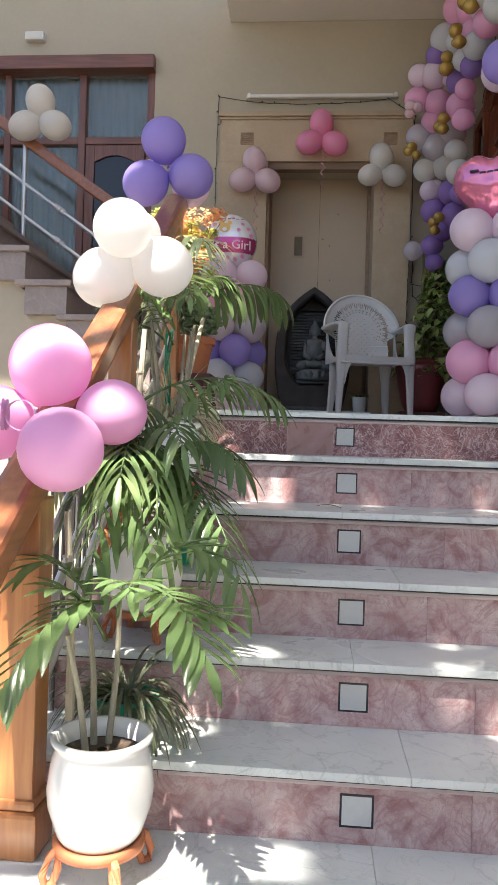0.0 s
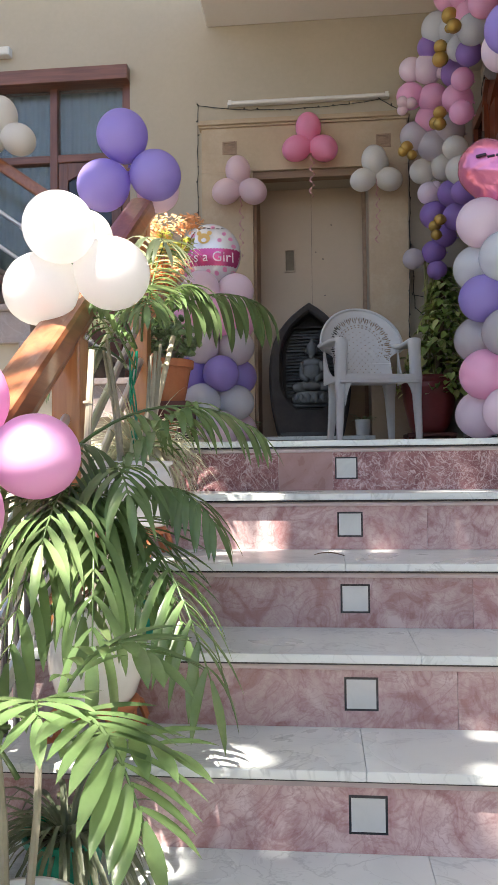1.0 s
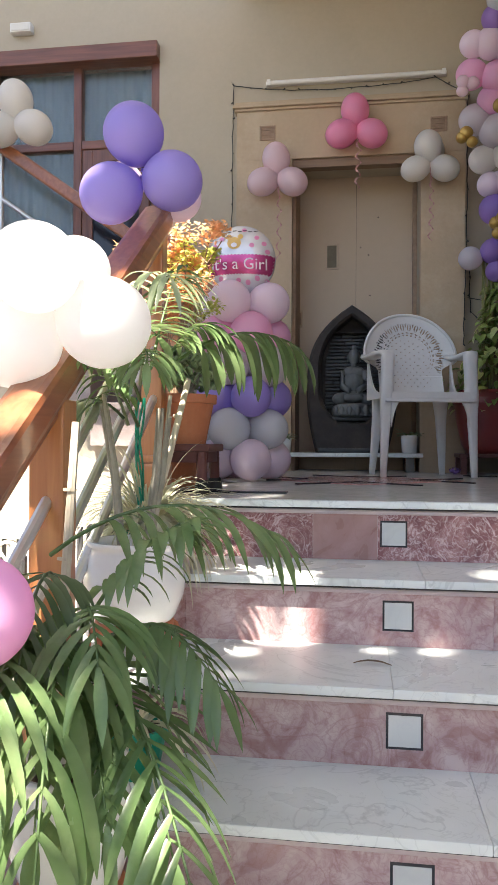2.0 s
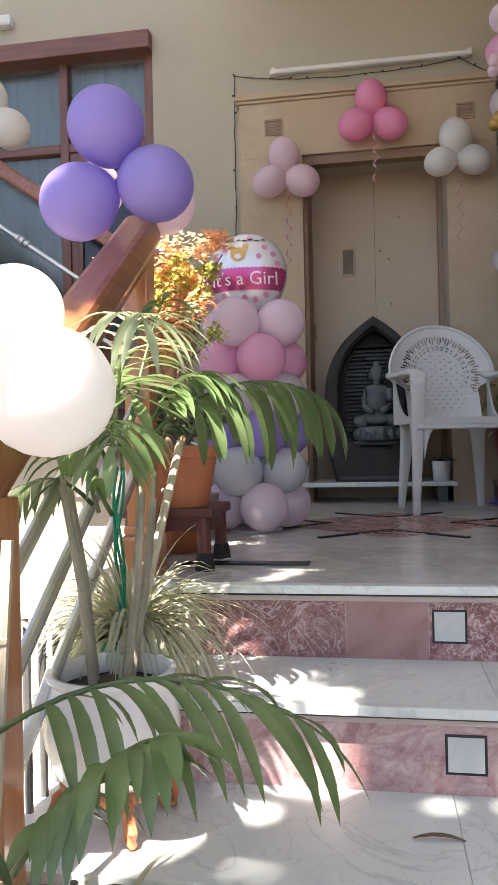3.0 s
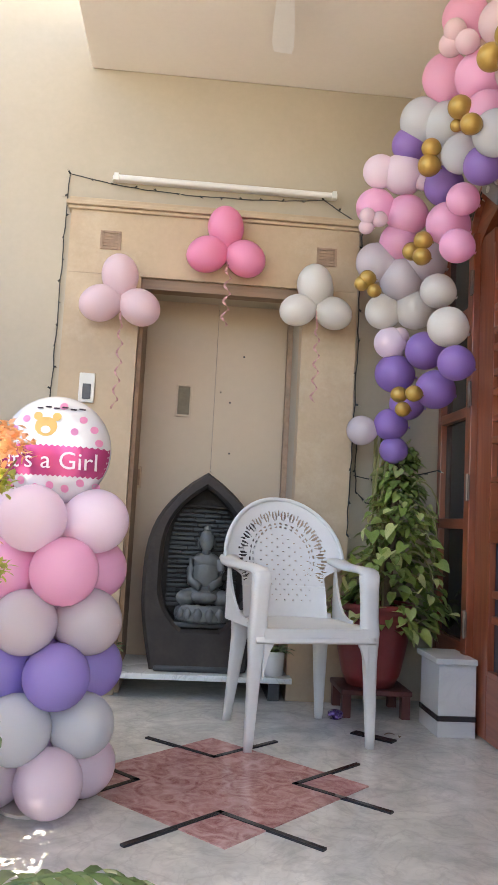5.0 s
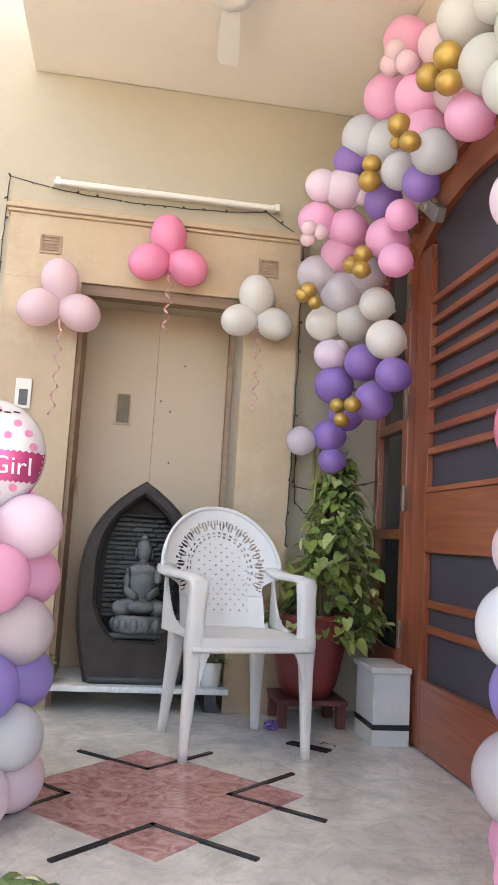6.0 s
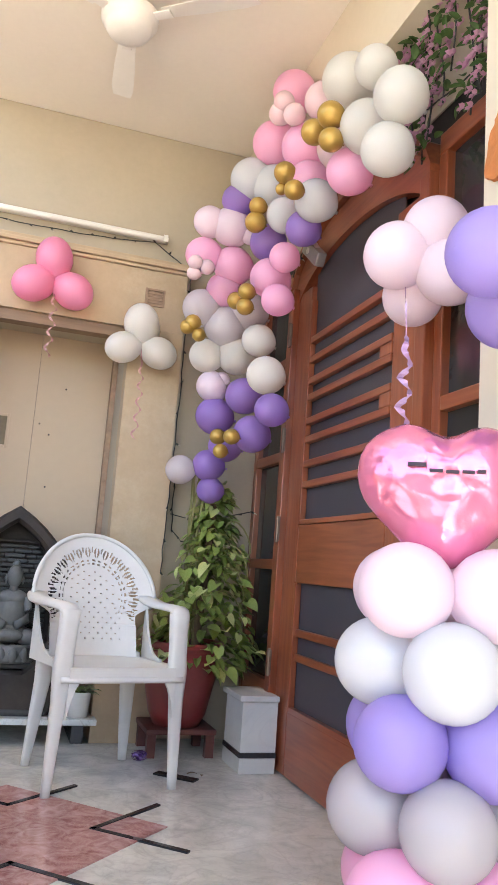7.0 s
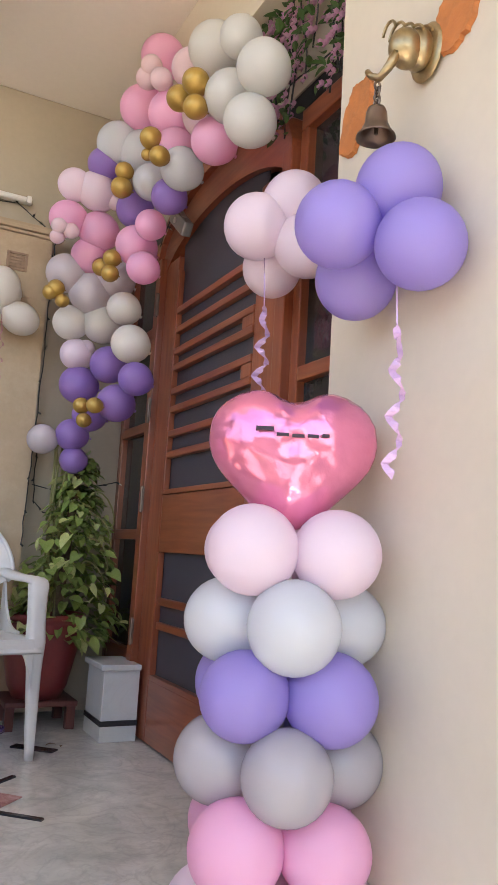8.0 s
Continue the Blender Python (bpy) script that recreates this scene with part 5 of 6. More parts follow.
for s in (-1, 1):
    blob(bm, (s * 0.034, 0.004, 0.256), (0.005, 0.009, 0.017), seg=8)
st = tagged(mesh_ob("statue", bm, material("grey_stone_resin", (0.125, 0.135, 0.13), 0.36, vary=0.3, scale=14, bump=0.25, stain=(0.05, 0.055, 0.055), stain_amount=0.6), smooth=True), "grey stone seated meditating figure on lotus base", "statue")
st.matrix_basis = pose(0.274, 6.065, 0.3285) @ Matrix.Diagonal((1.05, 0.82, 1.36, 1))


# ---- plants ----
def blade(bm, root, way, length, width, droop, fold=0.25, seg=5, base_w=0.35, full=0.45):
    """One leaf blade: rises along way, bends down by droop, folded along its middle."""
    root, way = Vector(root), Vector(way).normalized()
    side = way.cross(Vector((0, 0, 1)))
    side = side.normalized() if side.length > 1e-3 else Vector((1, 0, 0))
    rows, p, d = [], root.copy(), way.copy()
    for k in range(seg + 1):
        f = k / seg
        w = width / 2 * (base_w + (1 - base_w) * math.sin(min(1, f * 2.2) * math.pi / 2)) * (1 - max(0, (f - full) / (1 - full)) ** 1.8)
        up = side.cross(d).normalized()
        rows.append((bm.verts.new(p - side * w + up * w * fold), bm.verts.new(p), bm.verts.new(p + side * w + up * w * fold)) if k < seg else (bm.verts.new(p),))
        d = (d + Vector((0, 0, -droop / seg))).normalized()
        p = p + d * length / seg
    for a, b in zip(rows, rows[1:]):
        if len(b) == 3:
            bm.faces.new((a[0], a[1], b[1], b[0]))
            bm.faces.new((a[1], a[2], b[2], b[1]))
        else:
            bm.faces.new((a[0], a[1], b[0]))
            bm.faces.new((a[1], a[2], b[0]))


def frond(parent, base, tip, lift, mat, leaf=0.19, pairs=13, width=0.018, seed=0, droop=1.5, bare=0.22, strap=False):
    """A feather frond: a bent midrib with drooping leaflets either side."""
    rg = random.Random(seed)
    a, c = Vector(base), Vector(tip)
    m = (a + c) / 2 + Vector((0, 0, lift * 2))
    pt = lambda f: a * (1 - f) ** 2 + m * 2 * f * (1 - f) + c * f * f
    bm = bmesh.new()
    add_tube(bm, [pt(k / 10) for k in range(11)], 0.0045, 5, 0.0015)
    for k in range(pairs):
        f = bare + (1 - bare) * (k + 0.5) / pairs
        p, d = pt(f), (pt(min(1, f + 0.02)) - pt(f - 0.02)).normalized()
        side = d.cross(Vector((0, 0, 1))).normalized()
        size = leaf * (0.62 + 0.38 * math.sin(math.pi * (0.15 + 0.75 * (f - bare) / (1 - bare)))) * rg.uniform(0.85, 1.1)
        for s in (-1, 1):
            spread = 1.15 - 0.55 * (f - bare) / (1 - bare)
            way = d * rg.uniform(0.65, 0.95) + side * s * spread + Vector((0, 0, rg.uniform(0.0, 0.25)))
            blade(bm, p, way, size, width * rg.uniform(0.8, 1.15), droop * rg.uniform(0.6, 1.4), 0.3, 9 if strap else 6, 0.4, 0.70 if strap else 0.5)
    blade(bm, pt(1), (pt(1) - pt(0.95)), leaf * 0.7, width, droop * 0.6)
    return part("frond", bm, mat, parent, smooth=True)


def stand(x, y, z, r, h=0.085):
    """A terracotta ring on splayed, looped feet."""
    ob = thing("pot_stand", (x, y, z), "terracotta-coloured ring pot stand with curled feet", "pot stand", "pot stands")
    part("ring", add_lathe(bmesh.new(), [(r * 0.80, h - 0.022), (r * 1.0, h - 0.02), (r * 1.02, h - 0.004), (r * 0.96, h), (r * 0.82, h - 0.002), (r * 0.80, h - 0.022)], 32, close_bottom=False), TERRA, ob, smooth=True)
    for k in range(4):
        a = 2 * math.pi * k / 4 + 0.6
        ca, sa = math.cos(a), math.sin(a)
        prof = [(0.90, h - 0.01), (1.10, h * 0.75), (1.24, h * 0.35), (1.20, 0.010), (1.02, 0.010), (0.92, h * 0.4), (0.88, h - 0.012)]
        part("foot", add_tube(bmesh.new(), [(q * r * ca, q * r * sa, zz) for q, zz in prof], 0.0085, 7), TERRA, ob)
    return ob


def round_pot(parent, r, h, mat, label, sides=36):
    prof = [(r * 0.66, 0.0), (r * 0.80, h * 0.10), (r * 0.97, h * 0.36), (r, h * 0.52), (r * 0.94, h * 0.74), (r * 0.86, h * 0.88), (r * 0.86, h * 0.92), (r * 0.95, h * 0.955), (r * 0.95, h), (r * 0.84, h), (r * 0.80, h * 0.90), (r * 0.80, h * 0.82)]
    part("pot", add_lathe(bmesh.new(), prof, sides), mat, parent, label, smooth=True)
    bm = bmesh.new()
    add_lathe(bm, [(r * 0.795, h * 0.825), (r * 0.5, h * 0.84), (0.01, h * 0.85)], 20)
    part("soil", bm, SOIL, parent, smooth=True)


def palm(x, y, z, label, fronds, stems, seed, extra=8, top=0.20, mat=PALM, pot=(0.108, 0.215)):
    """An areca palm in a white pot: canes, the fronds given, and more that fill the clump."""
    ob = thing("potted_palm", (x, y, z), label, "potted plant", "palms on the steps")
    round_pot(ob, *pot, CERAMIC, "white glazed round pot")
    rg = random.Random(seed)
    for k in range(stems):
        a = rg.uniform(0, 6.28)
        p0 = Vector((0.035 * math.cos(a), 0.035 * math.sin(a), 0.17))
        p1 = p0 + Vector((0.05 * math.cos(a), 0.05 * math.sin(a), top + rg.uniform(-0.05, 0.05)))
        part("cane", add_tube(bmesh.new(), [p0, (p0 + p1) / 2 + Vector((0.006, 0, 0)), p1], 0.0078, 7, 0.005), STEM, ob)
    o = Vector((x, y, z))
    for i, (tip, lift, leaf, base, *broad) in enumerate(fronds):
        if broad:
            frond(ob, Vector(base) - o, Vector(tip) - o, lift, mat, leaf, broad[1], broad[0], seed * 31 + i, 0.45, 0.12)
        elif leaf > 0.185:
            frond(ob, Vector(base) - o, Vector(tip) - o, lift, mat, leaf, 11, 0.024, seed * 31 + i, 3.0, 0.22, True)
        else:
            frond(ob, Vector(base) - o, Vector(tip) - o, lift, mat, leaf, 12 + i % 3, 0.0185, seed * 31 + i, 1.6)
    for i in range(extra):
        a = rg.uniform(2.4, 6.6)
        ln = rg.uniform(0.20, 0.36)
        b = Vector((0.03 * math.cos(a), 0.03 * math.sin(a), 0.19 + top * rg.uniform(0.6, 1.1)))
        t = b + Vector((ln * math.cos(a), ln * math.sin(a), rg.uniform(-0.05, 0.22)))
        frond(ob, b, t, rg.uniform(0.05, 0.12), PALM_DARK if i % 2 else PALM_PALE, rg.uniform(0.12, 0.17), 11, 0.0145, seed * 57 + i)
    return ob


POTS = ((-0.113, 2.12, -1.02), (-0.165, 2.70, -0.68), (-0.205, 3.195, -0.34))
for p in POTS:
    stand(*p, 0.092)
H = 0.075
palm(*POTS[0][:2], POTS[0][2] + H, "areca palm in a sunlit white pot on the lowest step", (
    ((-0.262, 1.97, -0.60), 0.05, 0.140, (-0.120, 2.12, -0.465), 0.027, 9),
    ((0.115, 1.96, -0.52), 0.05, 0.135, (-0.03, 2.10, -0.445), 0.025, 9),
    ((0.12, 2.06, -0.47), 0.02, 0.12, (-0.06, 2.13, -0.50), 0.026, 5),
    ((-0.20, 2.06, -0.43), 0.03, 0.10, (-0.12, 2.15, -0.55), 0.024, 4),
    ((0.09, 2.12, -0.36), 0.05, 0.13, (-0.08, 2.20, -0.46), 0.024, 8),
    ((-0.27, 2.10, -0.40), 0.05, 0.12, (-0.16, 2.20, -0.50), 0.022, 7),
    ((-0.04, 2.02, -0.42), 0.04, 0.11, (-0.10, 2.16, -0.50), 0.022, 6)), 3, 3, 0, 0.30)
palm(*POTS[1][:2], POTS[1][2] + H, "areca palm in a white pot on the middle step", (
    ((0.178, 2.775, 0.0), 0.07, 0.17, (-0.22, 2.73, -0.04)),
    ((-0.20, 2.30, -0.42), 0.16, 0.20, (-0.17, 2.66, -0.22)),
    ((-0.04, 2.26, -0.38), 0.15, 0.20, (-0.15, 2.66, -0.22)),
    ((0.14, 2.36, -0.46), 0.10, 0.18, (-0.13, 2.68, -0.22)),
    ((-0.14, 2.30, -0.22), 0.09, 0.18, (-0.18, 2.68, -0.22)),
    ((0.12, 2.55, -0.20), 0.08, 0.14, (-0.13, 2.70, -0.22)),
    ((-0.02, 2.42, -0.14), 0.08, 0.15, (-0.15, 2.69, -0.20)),
    ((-0.36, 2.46, -0.10), 0.06, 0.13, (-0.18, 2.70, -0.22)),
    ((0.06, 2.62, 0.04), 0.03, 0.12, (-0.15, 2.71, -0.16)),
    ((0.00, 2.40, -0.34), 0.08, 0.15, (-0.15, 2.66, -0.28)),
    ((-0.24, 2.42, -0.24), 0.08, 0.16, (-0.18, 2.66, -0.18), 0.026, 9),
    ((-0.10, 2.40, -0.36), 0.10, 0.16, (-0.15, 2.64, -0.20), 0.026, 9),
    ((0.08, 2.44, -0.40), 0.09, 0.15, (-0.12, 2.66, -0.22), 0.022, 10)), 6, 7, 3, 0.26)
palm(*POTS[2][:2], POTS[2][2] + H, "tall areca palm in a white pot on an upper step", (
    ((0.150, 3.385, 0.415), 0.06, 0.19, (-0.15, 3.24, 0.33)),
    ((-0.10, 2.92, 0.32), 0.06, 0.13, (-0.18, 3.20, 0.28)),
    ((-0.36, 3.12, 0.50), 0.06, 0.14, (-0.20, 3.22, 0.26)),
    ((-0.16, 3.42, 0.62), 0.02, 0.13, (-0.18, 3.23, 0.34)),
    ((-0.02, 3.30, 0.44), 0.06, 0.12, (-0.16, 3.24, 0.32)),
    ((-0.13, 3.12, 0.40), 0.05, 0.15, (-0.30, 3.34, 0.38), 0.024, 8),
    ((-0.28, 3.02, 0.36), 0.03, 0.11, (-0.20, 3.20, 0.20))), 7, 11, 3, 0.34, pot=(0.120, 0.196))
# tall bare canes that lean against the balustrade
for i, (a, b) in enumerate((((-0.23, 3.25, -0.17), (-0.13, 3.42, 0.33)), ((-0.25, 2.78, -0.45), (-0.22, 2.85, 0.20)), ((-0.22, 2.24, -0.80), (-0.26, 2.30, -0.30)))):
    cn = thing("cane_stick", a, "pale bare cane support leaning on the balustrade", "cane", "plant canes")
    m = Vector(b) - Vector(a)
    part("cane", add_tube(bmesh.new(), [Vector((0, 0, 0)), m * 0.5 + Vector((0.008, 0, 0)), m], 0.011, 8, 0.008), CANE, cn)
    for k in range(4):
        p = m * (0.2 + 0.2 * k)
        part("node", add_rod(bmesh.new(), p - m.normalized() * 0.003, p + m.normalized() * 0.003, 0.0125, sides=8), CANE, cn)


def grassy(x, y, z, label, mat, n, length, pot_mat, r, h, seed, width=0.012, lean=1.0, curl=(1.8, 3.6)):
    """A tuft of long arching blades in a small tapered pot."""
    ob = thing("potted_grass", (x, y, z), label, "potted plant", "small pots on the steps")
    prof = [(r * 0.72, 0), (r * 0.95, h * 0.85), (r * 1.06, h * 0.86), (r * 1.08, h), (r * 0.98, h), (r * 0.92, h * 0.85)]
    part("pot", add_lathe(bmesh.new(), prof, 24), pot_mat, ob, smooth=False)
    part("soil", add_lathe(bmesh.new(), [(r * 0.91, h * 0.86), (0.01, h * 0.88)], 16), SOIL, ob)
    rg = random.Random(seed)
    bm = bmesh.new()
    for k in range(n):
        a = rg.uniform(0, 6.283)
        e = rg.uniform(0.25, 1.3)
        blade(bm, (0.4 * r * rg.random() * math.cos(a), 0.4 * r * rg.random() * math.sin(a), h * 0.85), (math.cos(a) * e * lean, math.sin(a) * e * lean, 1), length * rg.uniform(0.6, 1.1), width * rg.uniform(0.7, 1.1), rg.uniform(*curl), 0.4, 8, 0.6)
    part("leaves", bm, mat, ob, smooth=True)
    return ob


grassy(-0.14, 2.425, -0.85, "striped spider plant in a green plastic pot", SPIDER_DARK, 130, 0.25, GREENPOT, 0.075, 0.10, 3, 0.0095)
grassy(-0.13, 2.95, -0.51, "spider plant in a bright green pot on a step", SPIDER, 44, 0.24, GREENPOT, 0.07, 0.10, 5)
grassy(-0.245, 3.43, -0.17, "dry curling spider plant in a green pot", SPIDER, 430, 0.30, GREENPOT, 0.075, 0.10, 8, 0.0085, 0.6, (1.4, 4.6))

# stool with the terracotta pot, bush and jade plant by the newel
SX, SY = -0.275, 3.93
stool = thing("plant_stool", (SX, SY, 0), "dark red wooden stool with black rubber feet", "stool")
part("seat", box(-0.125, 0.125, -0.125, 0.125, 0.135, 0.16, 0.006), STOOL, stool)
for sx in (-1, 1):
    part("rail", box(sx * 0.1 - 0.012, sx * 0.1 + 0.012, -0.08, 0.08, 0.10, 0.1345), STOOL, stool)
    part("rail", box(-0.08, 0.08, sx * 0.1 - 0.012, sx * 0.1 + 0.012, 0.10, 0.1345), STOOL, stool)
    for sy in (-1, 1):
        lg = part("leg", add_rod(bmesh.new(), (sx * 0.098, sy * 0.105, 0.03), (sx * 0.095, sy * 0.1, 0.1348), 0.017, 0.019, 12), STOOL, stool)
        part("rubber_foot", add_lathe(bmesh.new(), [(0.026, 0.0), (0.026, 0.01), (0.021, 0.042), (0.017, 0.045)], 14, (sx * 0.099, sy * 0.107, 0)), RUBBER, lg)
bush = thing("potted_bush", (-0.36, 4.19, 0.0), "sunlit orange-leaved thorny bush in a terracotta pot", "potted plant")
part("pot", add_lathe(bmesh.new(), [(0.07, 0), (0.095, 0.10), (0.105, 0.102), (0.108, 0.13), (0.098, 0.13), (0.09, 0.11)], 28), TERRA, bush, "terracotta pot")
part("saucer", add_lathe(bmesh.new(), [(0.09, 0.0), (0.115, 0.018), (0.108, 0.018), (0.085, 0.006)], 28), TERRA, bush)
part("soil", add_lathe(bmesh.new(), [(0.09, 0.112), (0.01, 0.116)], 18), SOIL, bush)
rg = random.Random(21)
TWIG = material("brown_twig", (0.26, 0.17, 0.10), 0.75, vary=0.3, scale=18, bump=0.3)
tips = []
for k in range(9):
    a = 2 * math.pi * k / 9 + rg.uniform(-0.3, 0.3)
    pts = [Vector((0.01, 0.0, 0.11))]
    for i in range(1, 8):
        f = i / 7
        pts.append(Vector((0.02 + (0.015 + 0.15 * f ** 2) * math.cos(a) + rg.uniform(-0.012, 0.012), -0.06 * f + 0.09 * f ** 2 * math.sin(a) + rg.uniform(-0.012, 0.012), 0.11 + rg.uniform(0.72, 0.81) * f)))
    part("branch", add_tube(bmesh.new(), pts, 0.006, 6, 0.002), TWIG, bush)
    tips += pts[4:]
    for i in (4, 5, 6):
        q = pts[i] + Vector((rg.uniform(-0.09, 0.09), rg.uniform(-0.07, 0.05), rg.uniform(0.03, 0.10)))
        part("twig", add_tube(bmesh.new(), [pts[i], pts[i].lerp(q, 0.5) + Vector((0.006, 0, 0.008)), q], 0.003, 5, 0.0012), TWIG, bush)
        tips.append(q)
crown, green = bmesh.new(), bmesh.new()
clumps = [(p + Vector((rg.uniform(-0.03, 0.03), rg.uniform(-0.03, 0.03), rg.uniform(0.0, 0.05))), rg.uniform(0.028, 0.052)) for p in tips if p.z > 0.58]
for i, (c, r) in enumerate(clumps):
    for k in range(80):
        p = c + Vector((rg.gauss(0, 1), rg.gauss(0, 1), rg.gauss(0, 1))).normalized() * r * rg.random() ** 0.5
        way = (rg.uniform(-1, 1), rg.uniform(-1, 1), rg.uniform(-0.5, 1))
        blade(green if i % 4 == 1 else crown, p, way, rg.uniform(0.012, 0.024), rg.uniform(0.010, 0.016), 0.4, 0.2, 3, 0.6, 0.55)
tagged(part("crown", crown, BUSH_SUNLIT, bush, "orange and straw-yellow small leaves"), kind="stuff")
tagged(part("green_leaves", green, leafy("yellow_green_leaf", (0.36, 0.40, 0.10), (0.60, 0.58, 0.26), 0.4, 10, 0.4), bush, "yellow-green round leaves"), kind="stuff")
jade = thing("jade_plant", (SX + 0.02, SY - 0.02, 0.16), "dark green round-leaved jade plant in a clay pot", "potted plant")
part("pot", add_lathe(bmesh.new(), [(0.07, 0), (0.095, 0.13), (0.105, 0.132), (0.107, 0.16), (0.096, 0.16), (0.09, 0.14)], 26), TERRA, jade, "clay pot")
part("soil", add_lathe(bmesh.new(), [(0.089, 0.141), (0.01, 0.145)], 16), SOIL, jade)
leafm = bmesh.new()
bmesh.ops.create_uvsphere(leafm, u_segments=8, v_segments=5, radius=1, matrix=Matrix.Diagonal((0.014, 0.019, 0.0045, 1)))
jade_leaf = bpy.data.meshes.new("leaf")
leafm.to_mesh(jade_leaf)
leafm.free()
jade_leaf.materials.append(JADE)
jade_leaf.polygons.foreach_set("use_smooth", [True] * len(jade_leaf.polygons))
for k in range(9):
    a = rg.uniform(0, 6.28)
    part("stem", add_tube(bmesh.new(), [(0, 0, 0.14), Vector((0.05 * math.cos(a), 0.05 * math.sin(a), 0.22)), Vector((0.09 * math.cos(a), 0.09 * math.sin(a), 0.30))], 0.006, 6, 0.004), STEM, jade)
for k in range(230):
    a, q, w = rg.uniform(0, 6.28), 0.55 + 0.45 * rg.random(), rg.uniform(-0.6, 1)
    s = (1 - w * w) ** 0.5
    p = Vector((0.14 * q * s * math.cos(a), 0.125 * q * s * math.sin(a), 0.235 + 0.10 * q * w))
    share("leaf", jade_leaf, Matrix.Translation(p) @ Euler((rg.uniform(-1.1, 1.1), rg.uniform(-1.1, 1.1), a)).to_matrix().to_4x4(), jade)

# pothos on its pole in the corner
px, py = 1.005, 5.89
pst = thing("plant_stool", (px, py, 0), "low dark wooden plant stool in the corner", "stool")
part("top", box(-0.15, 0.15, -0.13, 0.13, 0.092, 0.115, 0.006), STOOL, pst)
for sx in (-1, 1):
    for sy in (-1, 1):
        part("leg", box(sx * 0.125 - 0.018, sx * 0.125 + 0.018, sy * 0.105 - 0.018, sy * 0.105 + 0.018, 0, 0.0918), STOOL, pst)
poth = thing("potted_pothos", (px, py, 0.115), "variegated pothos climbing a pole in an oxblood pot", "potted plant")
prof = [(0.10, 0), (0.125, 0.05), (0.158, 0.20), (0.166, 0.27)] + [(0.170 + 0.003 * (k % 2), 0.275 + 0.008 * k) for k in range(6)] + [(0.182, 0.325), (0.182, 0.35), (0.165, 0.35), (0.158, 0.31)]
part("pot", add_lathe(bmesh.new(), prof, 36), REDPOT, poth, "ribbed oxblood glazed pot", smooth=True)
part("soil", add_lathe(bmesh.new(), [(0.157, 0.312), (0.01, 0.318)], 20), SOIL, poth)
part("pole", add_rod(bmesh.new(), (0.06, 0.02, 0.31), (0.10, 0.02, 0.96), 0.022, 0.018, 10), BARK, poth)
for k in range(7):
    a = k * 0.95
    pts = [(0.02 + 0.03 * math.cos(a + f * 3), 0.02 + 0.03 * math.sin(a + f * 3), 0.32 + f * (0.78 + 0.05 * (k % 3))) for f in [i / 10 for i in range(11)]]
    part("vine", add_tube(bmesh.new(), pts, 0.005, 5), VINE, poth)
for k in range(5):
    a = -0.6 + 0.35 * k
    c = Vector((0.12, -0.05 - 0.02 * k, 0.45 + 0.1 * k))
    pts = [c + Vector((0.06 * (1 - math.cos(q)), -0.03 * math.sin(q), 0.05 * math.sin(q * 1.3) - 0.02 * q)) for q in [i * 0.45 for i in range(10)]]
    part("tendril", add_tube(bmesh.new(), pts, 0.0035, 5), VINE, poth)
def heart_leaf(fold, mat=POTHOS):
    bm = bmesh.new()
    left = [(0.0, 0.0), (0.22, -0.16), (0.44, -0.05), (0.48, 0.22), (0.36, 0.58), (0.15, 0.88), (0.0, 1.06)]
    mid = [bm.verts.new((0, y, -0.10 * y * y)) for y in (0.0, 0.0, 0.05, 0.25, 0.55, 0.85, 1.06)]
    for s in (-1, 1):
        edge = [bm.verts.new((s * x, y, abs(x) * fold - 0.10 * y * y)) for x, y in left]
        for k in range(6):
            q = [mid[k], mid[k + 1], edge[k + 1], edge[k]]
            try:
                bm.faces.new(q if s > 0 else q[::-1])
            except ValueError:
                pass
    bmesh.ops.remove_doubles(bm, verts=bm.verts, dist=1e-4)
    me = bpy.data.meshes.new("leaf")
    bm.to_mesh(me)
    bm.free()
    me.materials.append(mat)
    me.polygons.foreach_set("use_smooth", [True] * len(me.polygons))
    return me
HEARTS = [heart_leaf(0.35), heart_leaf(0.15, POTHOS_LIGHT), heart_leaf(0.55), heart_leaf(0.30), heart_leaf(0.45, POTHOS_LIGHT)]
rg = random.Random(5)
for k in range(300):
    f = rg.random() ** 1.25
    z = 0.24 + 0.81 * f
    wide = (0.25 * (1 - f) ** 1.15 + 0.052) * (1.05 if f > 0.08 else 0.9)
    a = rg.uniform(0, 6.28)
    q = wide * (0.45 + 0.55 * rg.random())
    stretch = 1.35 if (f < 0.35 and math.cos(a) < -0.2) else 1.0
    p = Vector((0.09 + 0.02 * f + q * math.cos(a) * stretch, 0.0 + q * 0.85 * math.sin(a), z))
    tilt = rg.uniform(-0.1, 1.1)
    size = rg.uniform(0.035, 0.075) * (1.0 if f < 0.6 else 0.8)
    share("leaf", HEARTS[k % 5], Matrix.Translation(p) @ pose(0, 0, 0, 0, 0, math.degrees(a) - 90 + rg.uniform(-50, 50)) @ pose(0, 0, 0, -math.degrees(tilt), rg.uniform(-25, 25), 0) @ Matrix.Scale(size, 4), poth)

